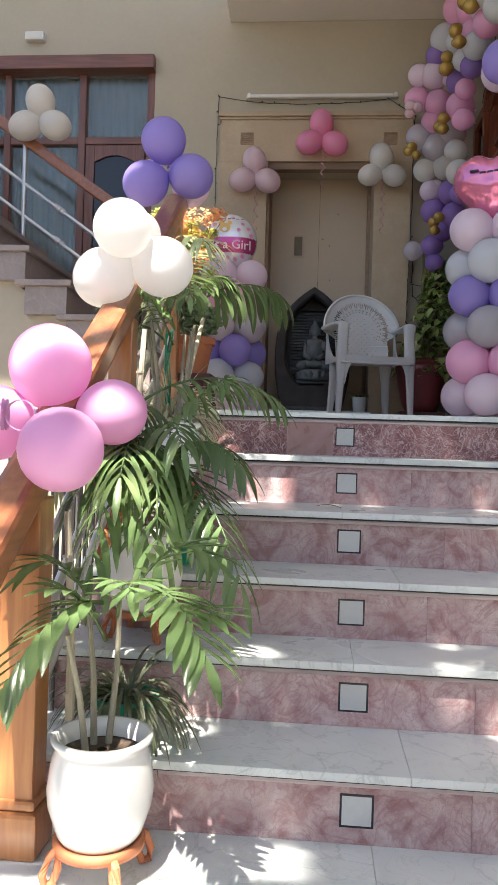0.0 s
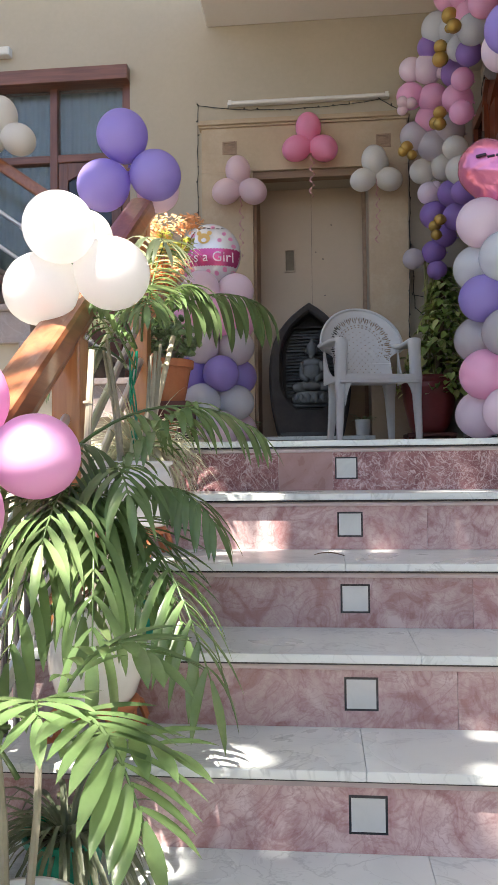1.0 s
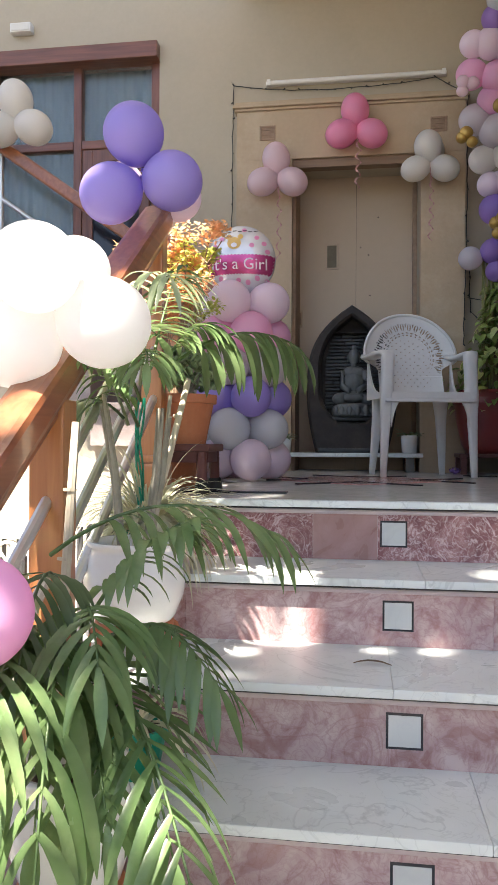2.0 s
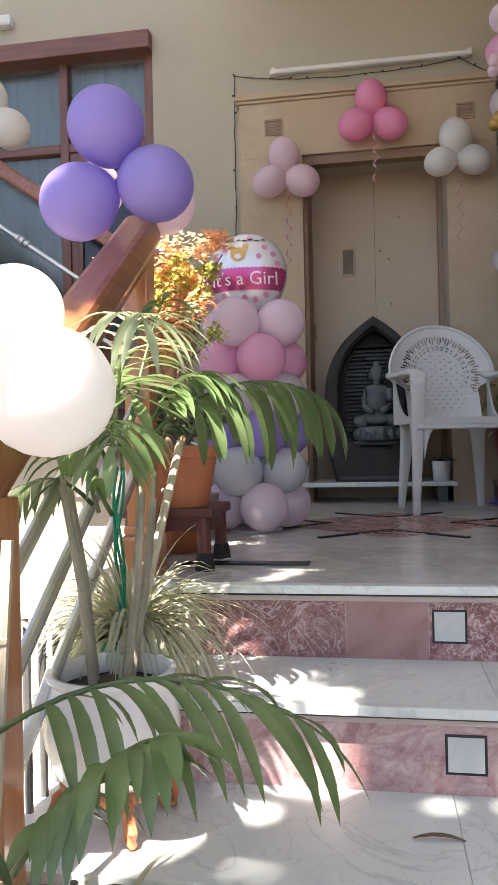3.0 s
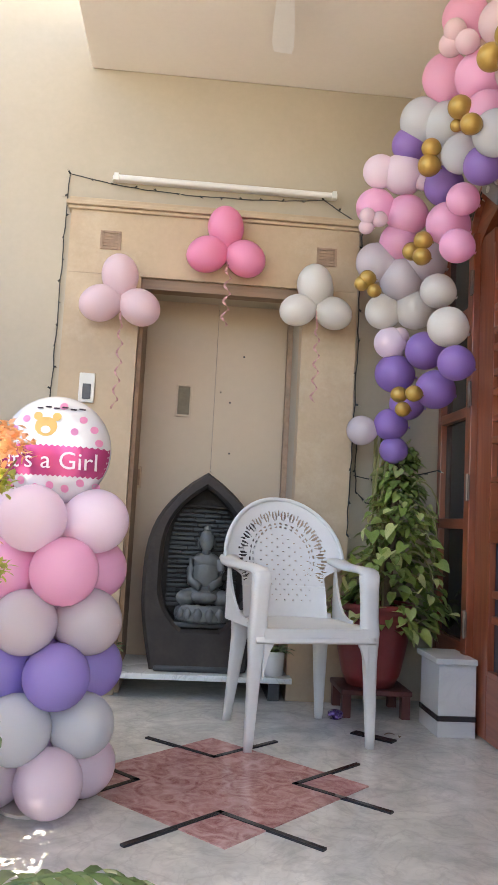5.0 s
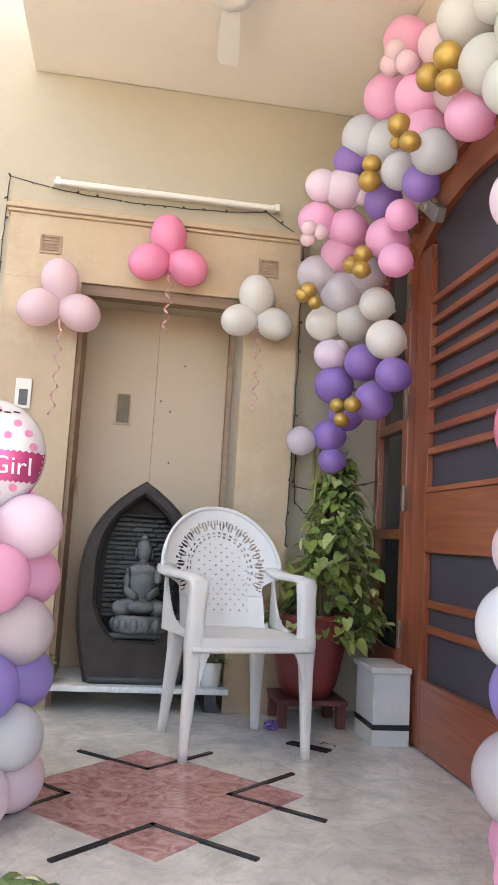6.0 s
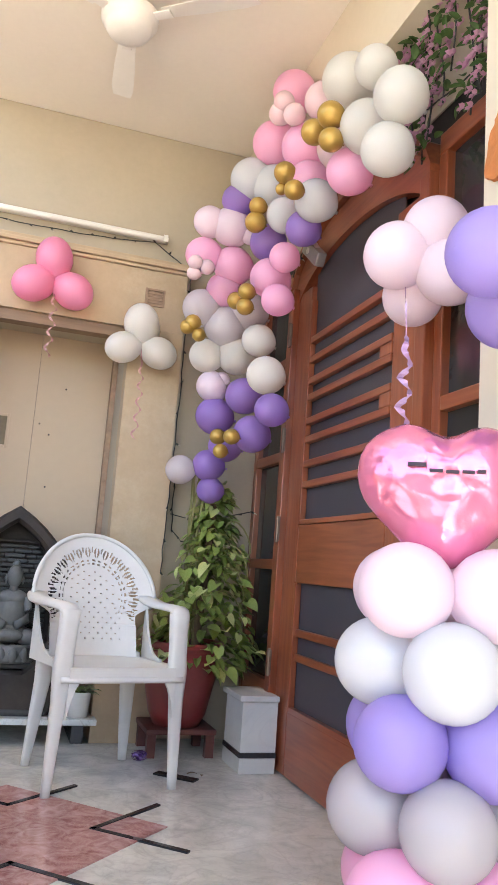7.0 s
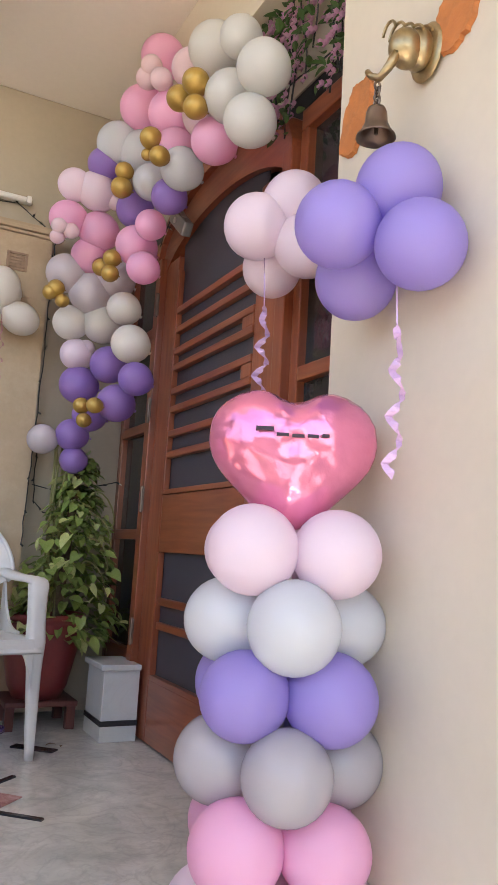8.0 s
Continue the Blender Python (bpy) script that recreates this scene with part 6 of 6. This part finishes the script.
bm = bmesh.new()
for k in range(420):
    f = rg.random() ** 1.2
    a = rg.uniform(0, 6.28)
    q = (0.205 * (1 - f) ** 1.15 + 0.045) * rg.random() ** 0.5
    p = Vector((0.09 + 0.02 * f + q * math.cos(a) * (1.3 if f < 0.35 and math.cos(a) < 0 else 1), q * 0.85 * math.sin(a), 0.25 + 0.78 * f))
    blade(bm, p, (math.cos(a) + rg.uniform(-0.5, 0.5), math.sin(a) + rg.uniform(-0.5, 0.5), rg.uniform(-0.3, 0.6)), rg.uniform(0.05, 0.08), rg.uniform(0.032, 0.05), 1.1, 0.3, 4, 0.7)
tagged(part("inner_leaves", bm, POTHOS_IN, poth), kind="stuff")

# ---- small fixed things ----
mbox = thing("marble_plinth", (0, 0, 0), "white marble plinth box with black band", "plinth")
part("base", box(1.180, 1.331, 5.515, 5.745, 0.0, 0.060, 0.003), SQUAREM, mbox)
part("band", box(1.178, 1.332, 5.513, 5.747, 0.0605, 0.080, 0.002), BLACKM, mbox)
part("body", box(1.182, 1.331, 5.517, 5.743, 0.0805, 0.274, 0.003), SQUAREM, mbox)
part("lid", box(1.166, 1.332, 5.503, 5.757, 0.2745, 0.298, 0.005), SQUAREM, mbox)

tl = thing("tube_light", (0, 0, -0.053), "unlit white tube light on the wall", "lamp")
part("batten", box(-0.272, 0.812, 6.095, 6.1245, 2.418, 2.445, 0.004), TUBE, tl)
part("tube", add_rod(bmesh.new(), (-0.24, 6.078, 2.424), (0.78, 6.078, 2.424), 0.014, sides=14), TUBE, tl)
for x in (-0.262, 0.782):
    part("holder", box(x, x + 0.022, 6.062, 6.0945, 2.406, 2.442, 0.003), TUBE, tl)

for x in (-0.299, 0.713):
    vt = thing("wall_vent", (x, 6.03, 2.0), "small square brown vent in the lintel", "vent", "lintel vents")
    bm = bmesh.new()
    for q in ((0, 0.012, 0, 0.088), (0.084, 0.096, 0, 0.088)):
        add_box(bm, q[0], q[1], -0.008, -0.001, q[2], q[3], 0.002)
    for z0 in (0, 0.076):
        add_box(bm, 0.0125, 0.0835, -0.008, -0.001, z0, z0 + 0.012, 0.002)
    part("frame", bm, VENT, vt)
    for k in range(4):
        part("slat", box(0.013, 0.083, -0.006, -0.002, 0.016 + 0.015 * k, 0.024 + 0.015 * k), VENT, vt)
    part("backing", box(0.013, 0.083, -0.0018, -0.0006, 0.013, 0.075), VENT, vt)

# plain white box with a flat cover, on the wall above the window
jb = thing("wall_box", (-1.86, 6.124, 2.80), "small white box above the window", "lamp")
part("housing", box(-0.07, 0.07, -0.06, 0.0, 0.0, 0.06, 0.008), TUBE, jb)
part("cover", box(-0.06, 0.06, -0.064, -0.0605, 0.008, 0.052, 0.001), PAPER, jb)
bell_push = thing("door_bell", (-0.345, 6.028, 1.28), "white bell plate with dark button panel", "bell push")
part("plate", box(0, 0.07, -0.012, 0.0, 0, 0.135, 0.004), PAPER, bell_push)
part("button_panel", box(0.018, 0.055, -0.016, -0.0125, 0.015, 0.085, 0.003), BLACKIRON, bell_push)

def string_lights(name_label, path, seed, bulbs):
    """A sagging black wire with little bulbs."""
    ob = thing("string_lights", path[0], name_label, "fairy lights", "strings of lights")
    o = Vector(path[0])
    rg = random.Random(seed)
    pts = []
    for a, b in zip(path, path[1:]):
        a, b = Vector(a) - o, Vector(b) - o
        n = max(3, int((b - a).length / 0.05))
        level = abs((b - a).z) < 0.7 * (b - a).length
        for k in range(n):
            f = k / n
            pts.append(a.lerp(b, f) + Vector((0.004 * rg.uniform(-1, 1), -0.003 * rg.random(), (-0.16 * (b - a).length ** 2 * f * (1 - f) if level else 0) + 0.002 * rg.uniform(-1, 1))))
    pts.append(Vector(path[-1]) - o)
    part("wire", add_tube(bmesh.new(), pts, 0.0027, 5), WIRE, ob)
    for k in range(2, len(pts), max(1, len(pts) // bulbs)):
        p = pts[k]
        w = Vector((rg.uniform(-1, 1), -0.5, rg.uniform(-1, 0.4))).normalized()
        bl = part("socket", add_rod(bmesh.new(), p, p + w * 0.016, 0.0042, sides=6), WIRE, ob)
        part("bulb", add_rod(bmesh.new(), p + w * 0.0165, p + w * 0.03, 0.003, 0.001, 6), BULB, bl)
    return ob
string_lights("black fairy-light wire framing the lift door", ((-0.49, 6.115, 0.85), (-0.482, 6.115, 1.5), (-0.477, 6.115, 2.385), (0.25, 6.11, 2.33), (0.75, 6.11, 2.36), (0.93, 6.02, 2.20)), 1, 24)
string_lights("black fairy-light wire hanging beside the pothos", ((0.925, 6.015, 2.2), (0.92, 6.02, 1.4), (0.905, 6.02, 0.75)), 2, 10)
string_lights("black fairy-light wire looped across the corner", ((0.93, 6.02, 1.02), (1.08, 6.05, 1.0), (1.3, 5.95, 1.06)), 3, 6)
string_lights("black fairy-light wire looped across the corner", ((0.945, 6.08, 1.25), (0.95, 6.08, 0.95), (1.0, 6.08, 0.90), (1.3, 6.05, 0.88)), 4, 6)
string_lights("black fairy-light wire above the arched door", ((1.30, 5.60, 2.10), (1.30, 5.30, 2.34), (1.30, 5.06, 2.36), (1.30, 4.75, 2.30), (1.30, 4.05, 2.22)), 6, 10)

fan = thing("ceiling_fan", (0.42, 5.14, 2.93), "white three-bladed ceiling fan at rest", "fan")
part("canopy", add_lathe(bmesh.new(), [(0.02, -0.07), (0.05, -0.04), (0.055, -0.002)], 20), FANPAINT, fan, smooth=True)
part("down_rod", add_rod(bmesh.new(), (0, 0, -0.10), (0, 0, -0.03), 0.011), FANPAINT, fan)
part("motor", add_lathe(bmesh.new(), [(0.03, -0.215), (0.075, -0.205), (0.088, -0.185), (0.088, -0.165), (0.105, -0.158), (0.108, -0.125), (0.085, -0.105), (0.02, -0.10)], 32), FANPAINT, fan, "white motor housing", smooth=True)
for a in (-35, 85, 205):
    q = radians(a)
    ca, sa = math.cos(q), math.sin(q)
    m = Matrix.Rotation(q, 4, "Z")
    bm = box(0.09, 0.17, -0.02, 0.02, -0.150, -0.144, 0.002)
    bm.transform(m)
    ir = part("blade_iron", bm, FANPAINT, fan)
    bm = bmesh.new()
    out = [(0.14, -0.034), (0.30, -0.044), (0.44, -0.048), (0.495, -0.040), (0.50, 0.036), (0.44, 0.046), (0.30, 0.042), (0.14, 0.032)]
    a0 = [bm.verts.new((x, y, -0.141 + y * 0.16)) for x, y in out]
    b0 = [bm.verts.new((x, y, -0.138 + y * 0.16)) for x, y in out]
    bm.faces.new(a0)
    bm.faces.new(b0[::-1])
    for k in range(8):
        bm.faces.new((a0[k], a0[k - 1], b0[k - 1], b0[k]))
    bm.transform(m)
    part("blade", bm, FANPAINT, fan)

closer = thing("door_closer", (1.30, 5.33, 2.03), "grey metal door closer with its arm", "door closer")
part("body", box(-0.03, 0.012, -0.10, 0.10, -0.03, 0.03, 0.008), GREYMETAL, closer)
part("end_cap", add_rod(bmesh.new(), (-0.034, 0.02, 0), (-0.030, 0.02, 0), 0.014), STEEL, closer)
part("arm", add_beam(bmesh.new(), (-0.02, -0.05, 0.036), (-0.06, 0.20, 0.105), 0.02, 0.006, 0.001), STEEL, closer)
closer.matrix_basis = pose(1.30, 5.33, 2.11, 38, 0, 0)

def ragged(y, z, w, h, seed, lean=0.0):
    """A thin ragged-edged plaque flat on the ivory wall."""
    rg = random.Random(seed)
    ob = thing("clay_plaque", (1.1995, y, z), "ragged terracotta clay plaque on the ivory wall", "plaque", "clay plaques")
    n = 56
    out = []
    for k in range(n):
        a = 2 * math.pi * k / n
        r = 1 + 0.05 * rg.uniform(-1, 1) + 0.04 * math.sin(7 * a)
        c, s = math.cos(a), math.sin(a)
        c, s = math.copysign(abs(c) ** 0.7, c), math.copysign(abs(s) ** 0.8, s)
        out.append((w * r * c + lean * h * s, h * r * s))
    bm = bmesh.new()
    a0 = [bm.verts.new((0, q, t)) for q, t in out]
    b0 = [bm.verts.new((-0.012, q * 0.97, t * 0.97)) for q, t in out]
    bm.faces.new(b0)
    for k in range(n):
        bm.faces.new((a0[k], a0[k - 1], b0[k - 1], b0[k]))
    part("slab", bm, material("fired_clay", (0.52, 0.18, 0.05), 0.7, vary=0.2, scale=18, fine=90, bump=0.5, stain=(0.36, 0.12, 0.04), stain_amount=0.6), ob)
ragged(3.925, 1.825, 0.055, 0.088, 3, -0.25)
ragged(3.575, 1.885, 0.062, 0.080, 8, -0.25)

# wall bracket with its bell
br = thing("bell_bracket", (1.20, 3.665, 1.835), "aged brass wall bracket holding a hanging bell", "bell")
bm = bmesh.new()
for sx, sz, sy, at in ((0.011, 0.066, 0.052, (-0.011, 0, 0.004)), (0.030, 0.048, 0.036, (-0.034, 0.0, 0.002)), (0.040, 0.044, 0.034, (-0.062, 0.004, -0.004))):
    blob(bm, at, (sx, sy, sz), seg=20)
part("body", bm, BRASS, br, smooth=True)
bm = bmesh.new()
for k in range(5):
    add_tube(bm, [(-0.03 - 0.02 * k, 0.045 * math.cos(t) * (1 - 0.12 * k), 0.052 * math.sin(t) * (1 - 0.08 * k)) for t in [0.4 + 0.25 * i for i in range(10)]], 0.0035, 5)
part("ridges", bm, BRASS, br)
part("arm", add_tube(bmesh.new(), [(-0.085, 0.0, -0.02), (-0.10, 0.012, -0.055), (-0.105, 0.035, -0.068), (-0.115, 0.05, -0.06), (-0.12, 0.06, -0.045)], 0.0115, 8, 0.006), BRASS, br, smooth=True)
bm = bmesh.new()
for k in range(4):
    add_tube(bm, [(-0.102 + 0.007 * math.cos(t) * (1 - k % 2), 0.045 + 0.007 * math.cos(t) * (k % 2), -0.080 - 0.014 * k + 0.010 * math.sin(t)) for t in [0.6 * i for i in range(11)]], 0.003, 5)
part("chain", bm, BRASS_DARK, br)
part("bell", add_lathe(bmesh.new(), [(0.004, 0.0), (0.018, -0.004), (0.022, -0.014), (0.024, -0.036), (0.032, -0.055), (0.041, -0.066), (0.042, -0.070), (0.038, -0.069), (0.029, -0.054), (0.020, -0.034), (0.006, -0.012)], 28, (-0.102, 0.045, -0.128), close_bottom=False), BRASS_DARK, br, "bronze bell", smooth=True)
part("clapper", add_rod(bmesh.new(), (-0.102, 0.045, -0.145), (-0.102, 0.045, -0.19), 0.004), BRASS_DARK, br)

# hanging artificial flowers over the door's near side
fl = thing("flower_garland", (1.30, 4.40, 2.55), "artificial mauve flowers and leaves hanging over the door", "artificial flowers")
rg = random.Random(13)
strands = []
for k in range(15):
    y0, x0 = rg.uniform(-0.36, 0.22), rg.uniform(-0.05, 0.03)
    ln = rg.uniform(0.22, 0.46) * (1.1 - 0.8 * max(0, y0))
    strands.append((x0, y0, ln))
    part("strand", add_tube(bmesh.new(), [(x0 + 0.01 * math.sin(4 * f + k), y0 + 0.015 * math.sin(5 * f + 2 * k), -ln * f) for f in [i / 8 for i in range(9)]], 0.003, 5), WIRE, fl)
bl, bf = bmesh.new(), bmesh.new()
for x0, y0, ln in strands:
    for k in range(34):
        f = rg.random()
        p = Vector((x0 + rg.uniform(-0.03, 0.02), y0 + rg.uniform(-0.03, 0.03), -ln * f))
        if k % 2:
            blade(bl, p, (rg.uniform(-1, 0.2), rg.uniform(-1, 1), rg.uniform(-0.8, 0.6)), rg.uniform(0.03, 0.055), rg.uniform(0.018, 0.03), 0.6, 0.3, 4, 0.4)
        else:
            for j in range(5):
                a = 2 * math.pi * j / 5
                blade(bf, p, (-0.6 + 0.2 * rg.random(), math.cos(a), math.sin(a)), 0.019, 0.016, 0.2, 0.3, 3, 0.5)
tagged(part("leaves", bl, FLOWER_LEAF, fl, "green cloth leaves"), kind="stuff")
tagged(part("petals", bf, FLOWER, fl, "mauve cloth petals"), kind="stuff")

# small pots on the bench, bow and scraps on the floor
for x, y, h, r, lab in ((-0.135, 6.02, 0.085, 0.042, "small white pot with a dark leafy plant"), (0.60, 6.03, 0.105, 0.05, "small cream pot with a low plant")):
    sp = thing("small_pot", (x, y, 0.112), lab, "potted plant", "small pots on the bench")
    part("pot", add_lathe(bmesh.new(), [(r * 0.85, 0), (r, h * 0.95), (r, h), (r * 0.9, h), (r * 0.85, h * 0.85)], 24), CERAMIC, sp, smooth=True)
    part("soil", add_lathe(bmesh.new(), [(r * 0.87, h * 0.86), (0.005, h * 0.88)], 14), SOIL, sp)
    bm = bmesh.new()
    rg = random.Random(int(100 * x) + 50)
    for k in range(22):
        a = rg.uniform(0, 6.28)
        blade(bm, (0.01 * math.cos(a), 0.01 * math.sin(a), h * 0.86), (math.cos(a), math.sin(a), rg.uniform(0.8, 2)), rg.uniform(0.06, 0.11), 0.024, 1.2, 0.3, 4, 0.35)
    part("leaves", bm, JADE, sp, smooth=True)
bow = thing("gift_bow", (0.828, 5.736, 0.0), "shiny purple ribbon bow lying on the floor", "bow")
rg = random.Random(2)
for k in range(12):
    a = 2 * math.pi * k / 12
    bm = bmesh.new()
    prev = None
    for i in range(9):
        t = math.pi * i / 8
        p = Vector((0.032 * math.sin(t) * math.cos(a), 0.03 * math.sin(t) * math.sin(a), 0.014 + 0.013 * math.cos(t) + 0.006 * (k % 3)))
        sd = Vector((-math.sin(a), math.cos(a), 0)) * 0.006
        cur = [bm.verts.new(p - sd), bm.verts.new(p + sd), bm.verts.new(p + sd + Vector((0, 0, 0.0008))), bm.verts.new(p - sd + Vector((0, 0, 0.0008)))]
        if prev:
            for j in range(4):
                bm.faces.new((prev[j], prev[(j + 1) % 4], cur[(j + 1) % 4], cur[j]))
        prev = cur
    part("loop", bm, PURPLEFOIL, bow)
for x, y, a, ln in ((1.00, 5.53, 20, 0.05), (1.03, 5.50, 70, 0.03), (0.36, 3.20, 5, 0.10), (-0.14, 3.98, 40, 0.05)):
    on_step = y < 3.3
    sc = thing("scrap", (x, y, -0.34 if on_step else 0.0), "dry curled leaf scrap lying on the marble", "scrap", "scraps on the floor", turn=a)
    bm = bmesh.new()
    blade(bm, (-ln / 2, 0, 0.003), (1, 0, 0.35), ln, 0.012, 0.75, 0.3, 6, 0.3)
    ext = bmesh.ops.extrude_face_region(bm, geom=list(bm.faces))
    for v in [q for q in ext["geom"] if isinstance(q, bmesh.types.BMVert)]:
        v.co.z += 0.001
    part("leaf", bm, PAPER if x < 0 else BARK, sc)
twine = thing("green_twine", (-0.25, 3.38, 0.28), "bright green plastic twine tied round the canes", "twine")
for k in range(4):
    part("strand", add_tube(bmesh.new(), [(0.012 * math.cos(k + 5 * f), 0.012 * math.sin(k + 4 * f), -0.30 * f) for f in [i / 12 for i in range(13)]], 0.003, 5), GREENPOT, twine)

# ---- unseen, added to shade the place: a slab over the stairwell and a tree ----
tagged(mesh_ob("sun_block_stairwell", box(-4.5, -0.412, 1.70, YB - 0.002, 6.21, 6.4), CEILING), "unseen slab added over the stairwell to keep the sun out", "roof", kind="structure")
# out-of-view tree, put here to cast the dappled shade
tree = thing("tree", (-2.6, -1.2, GROUND_Z), "unseen leafy tree added to dapple the entrance steps with shade", "tree")
part("trunk", add_tube(bmesh.new(), [(0, 0, 0), (0.1, 0.1, 2.2), (0.4, 0.6, 4.2), (0.9, 1.4, 6.0)], 0.16, 12, 0.05), BARK, tree)
rg = random.Random(31)
hubs = []
for k in range(21):
    c = Vector((2.50 + 1.0 * rg.random(), 1.25 + 1.65 * rg.random(), 6.9 + rg.uniform(-0.7, 0.9)))
    hubs.append((c, rg.uniform(0.22, 0.38)))
for k in range(5):
    hubs.append((Vector((2.3 + 0.5 * rg.random(), 1.15 + 1.6 * rg.random(), 6.9 + rg.uniform(-0.7, 0.9))), rg.uniform(0.16, 0.27)))
# extra leaf clumps, each placed to shade certain treads, balloons or floor
hubs += [(Vector((x, y, z)), r) for x, y, z, r in ((2.12, 1.52, 6.8, 0.18), (2.04, 1.42, 6.8, 0.13), (2.30, 1.30, 7.0, 0.10), (2.20, 1.72, 6.6, 0.20), (2.46, 1.66, 6.9, 0.13), (1.80, 2.74, 6.7, 0.17), (1.96, 2.80, 6.7, 0.16), (2.29, 2.66, 6.8, 0.11), (2.38, 0.10, 6.9, 0.24), (2.72, 0.06, 6.7, 0.28), (3.02, 0.20, 6.9, 0.28), (2.28, 0.42, 6.8, 0.17), (2.52, 0.62, 6.9, 0.18), (2.78, 0.44, 6.7, 0.20), (3.02, 0.66, 6.9, 0.22), (3.24, 0.46, 6.8, 0.22), (2.74, 0.84, 6.8, 0.16), (2.36, -0.12, 6.8, 0.2), (2.62, -0.18, 6.9, 0.2), (1.86, 3.0, 6.9, 0.19), (2.0, 3.04, 6.8, 0.14), (2.20, 0.95, 6.9, 0.16), (2.40, 0.93, 6.8, 0.17), (2.60, 0.95, 6.9, 0.16), (2.42, 2.30, 6.9, 0.16), (2.32, 1.96, 6.8, 0.14), (2.17, 2.48, 6.9, 0.09))]
# sparse clumps, placed the same way, that let half of the sun through
thin = [(Vector((x, y, z)), r) for x, y, z, r in ((2.40, 0.70, 6.8, 0.30), (2.80, 0.72, 6.9, 0.34), (3.15, 0.70, 6.8, 0.30), (2.40, 1.42, 6.8, 0.40), (2.85, 1.36, 6.9, 0.42), (2.30, 1.88, 6.9, 0.34), (2.10, 1.62, 6.8, 0.22), (1.82, 0.93, 6.8, 0.20))]
for c, r in hubs[::3] + thin[::2]:
    part("limb", add_tube(bmesh.new(), [(0.4, 0.6, 4.2), Vector((0.7, 1.1, 5.4)).lerp(c, 0.4), c], 0.04, 7, 0.012), BARK, tree)
vv, ff = [], []
for i, (c, r) in enumerate(hubs + thin):
    for k in range(int(700 * r * r) if i >= len(hubs) else 74 if i < 26 or i > 37 else 125):
        d = Vector((rg.gauss(0, 1), rg.gauss(0, 1), rg.gauss(0, 0.7))).normalized() * r * rg.random() ** 0.45
        p = c + d
        a, t = rg.uniform(0, 6.28), rg.uniform(-0.7, 0.7)
        u = Vector((math.cos(a), math.sin(a), t)) * 0.085
        w = Vector((-math.sin(a), math.cos(a), rg.uniform(-0.5, 0.5))) * 0.032
        n0 = len(vv)
        vv += [p - u, p + w, p + u, p - w]
        ff.append((n0, n0 + 1, n0 + 2, n0 + 3))
me = bpy.data.meshes.new("crown")
me.from_pydata([tuple(q) for q in vv], [], ff)
me.materials.append(TREELEAF)
cr = new("crown", me)
cr.parent = tree
tagged(cr, kind="stuff")
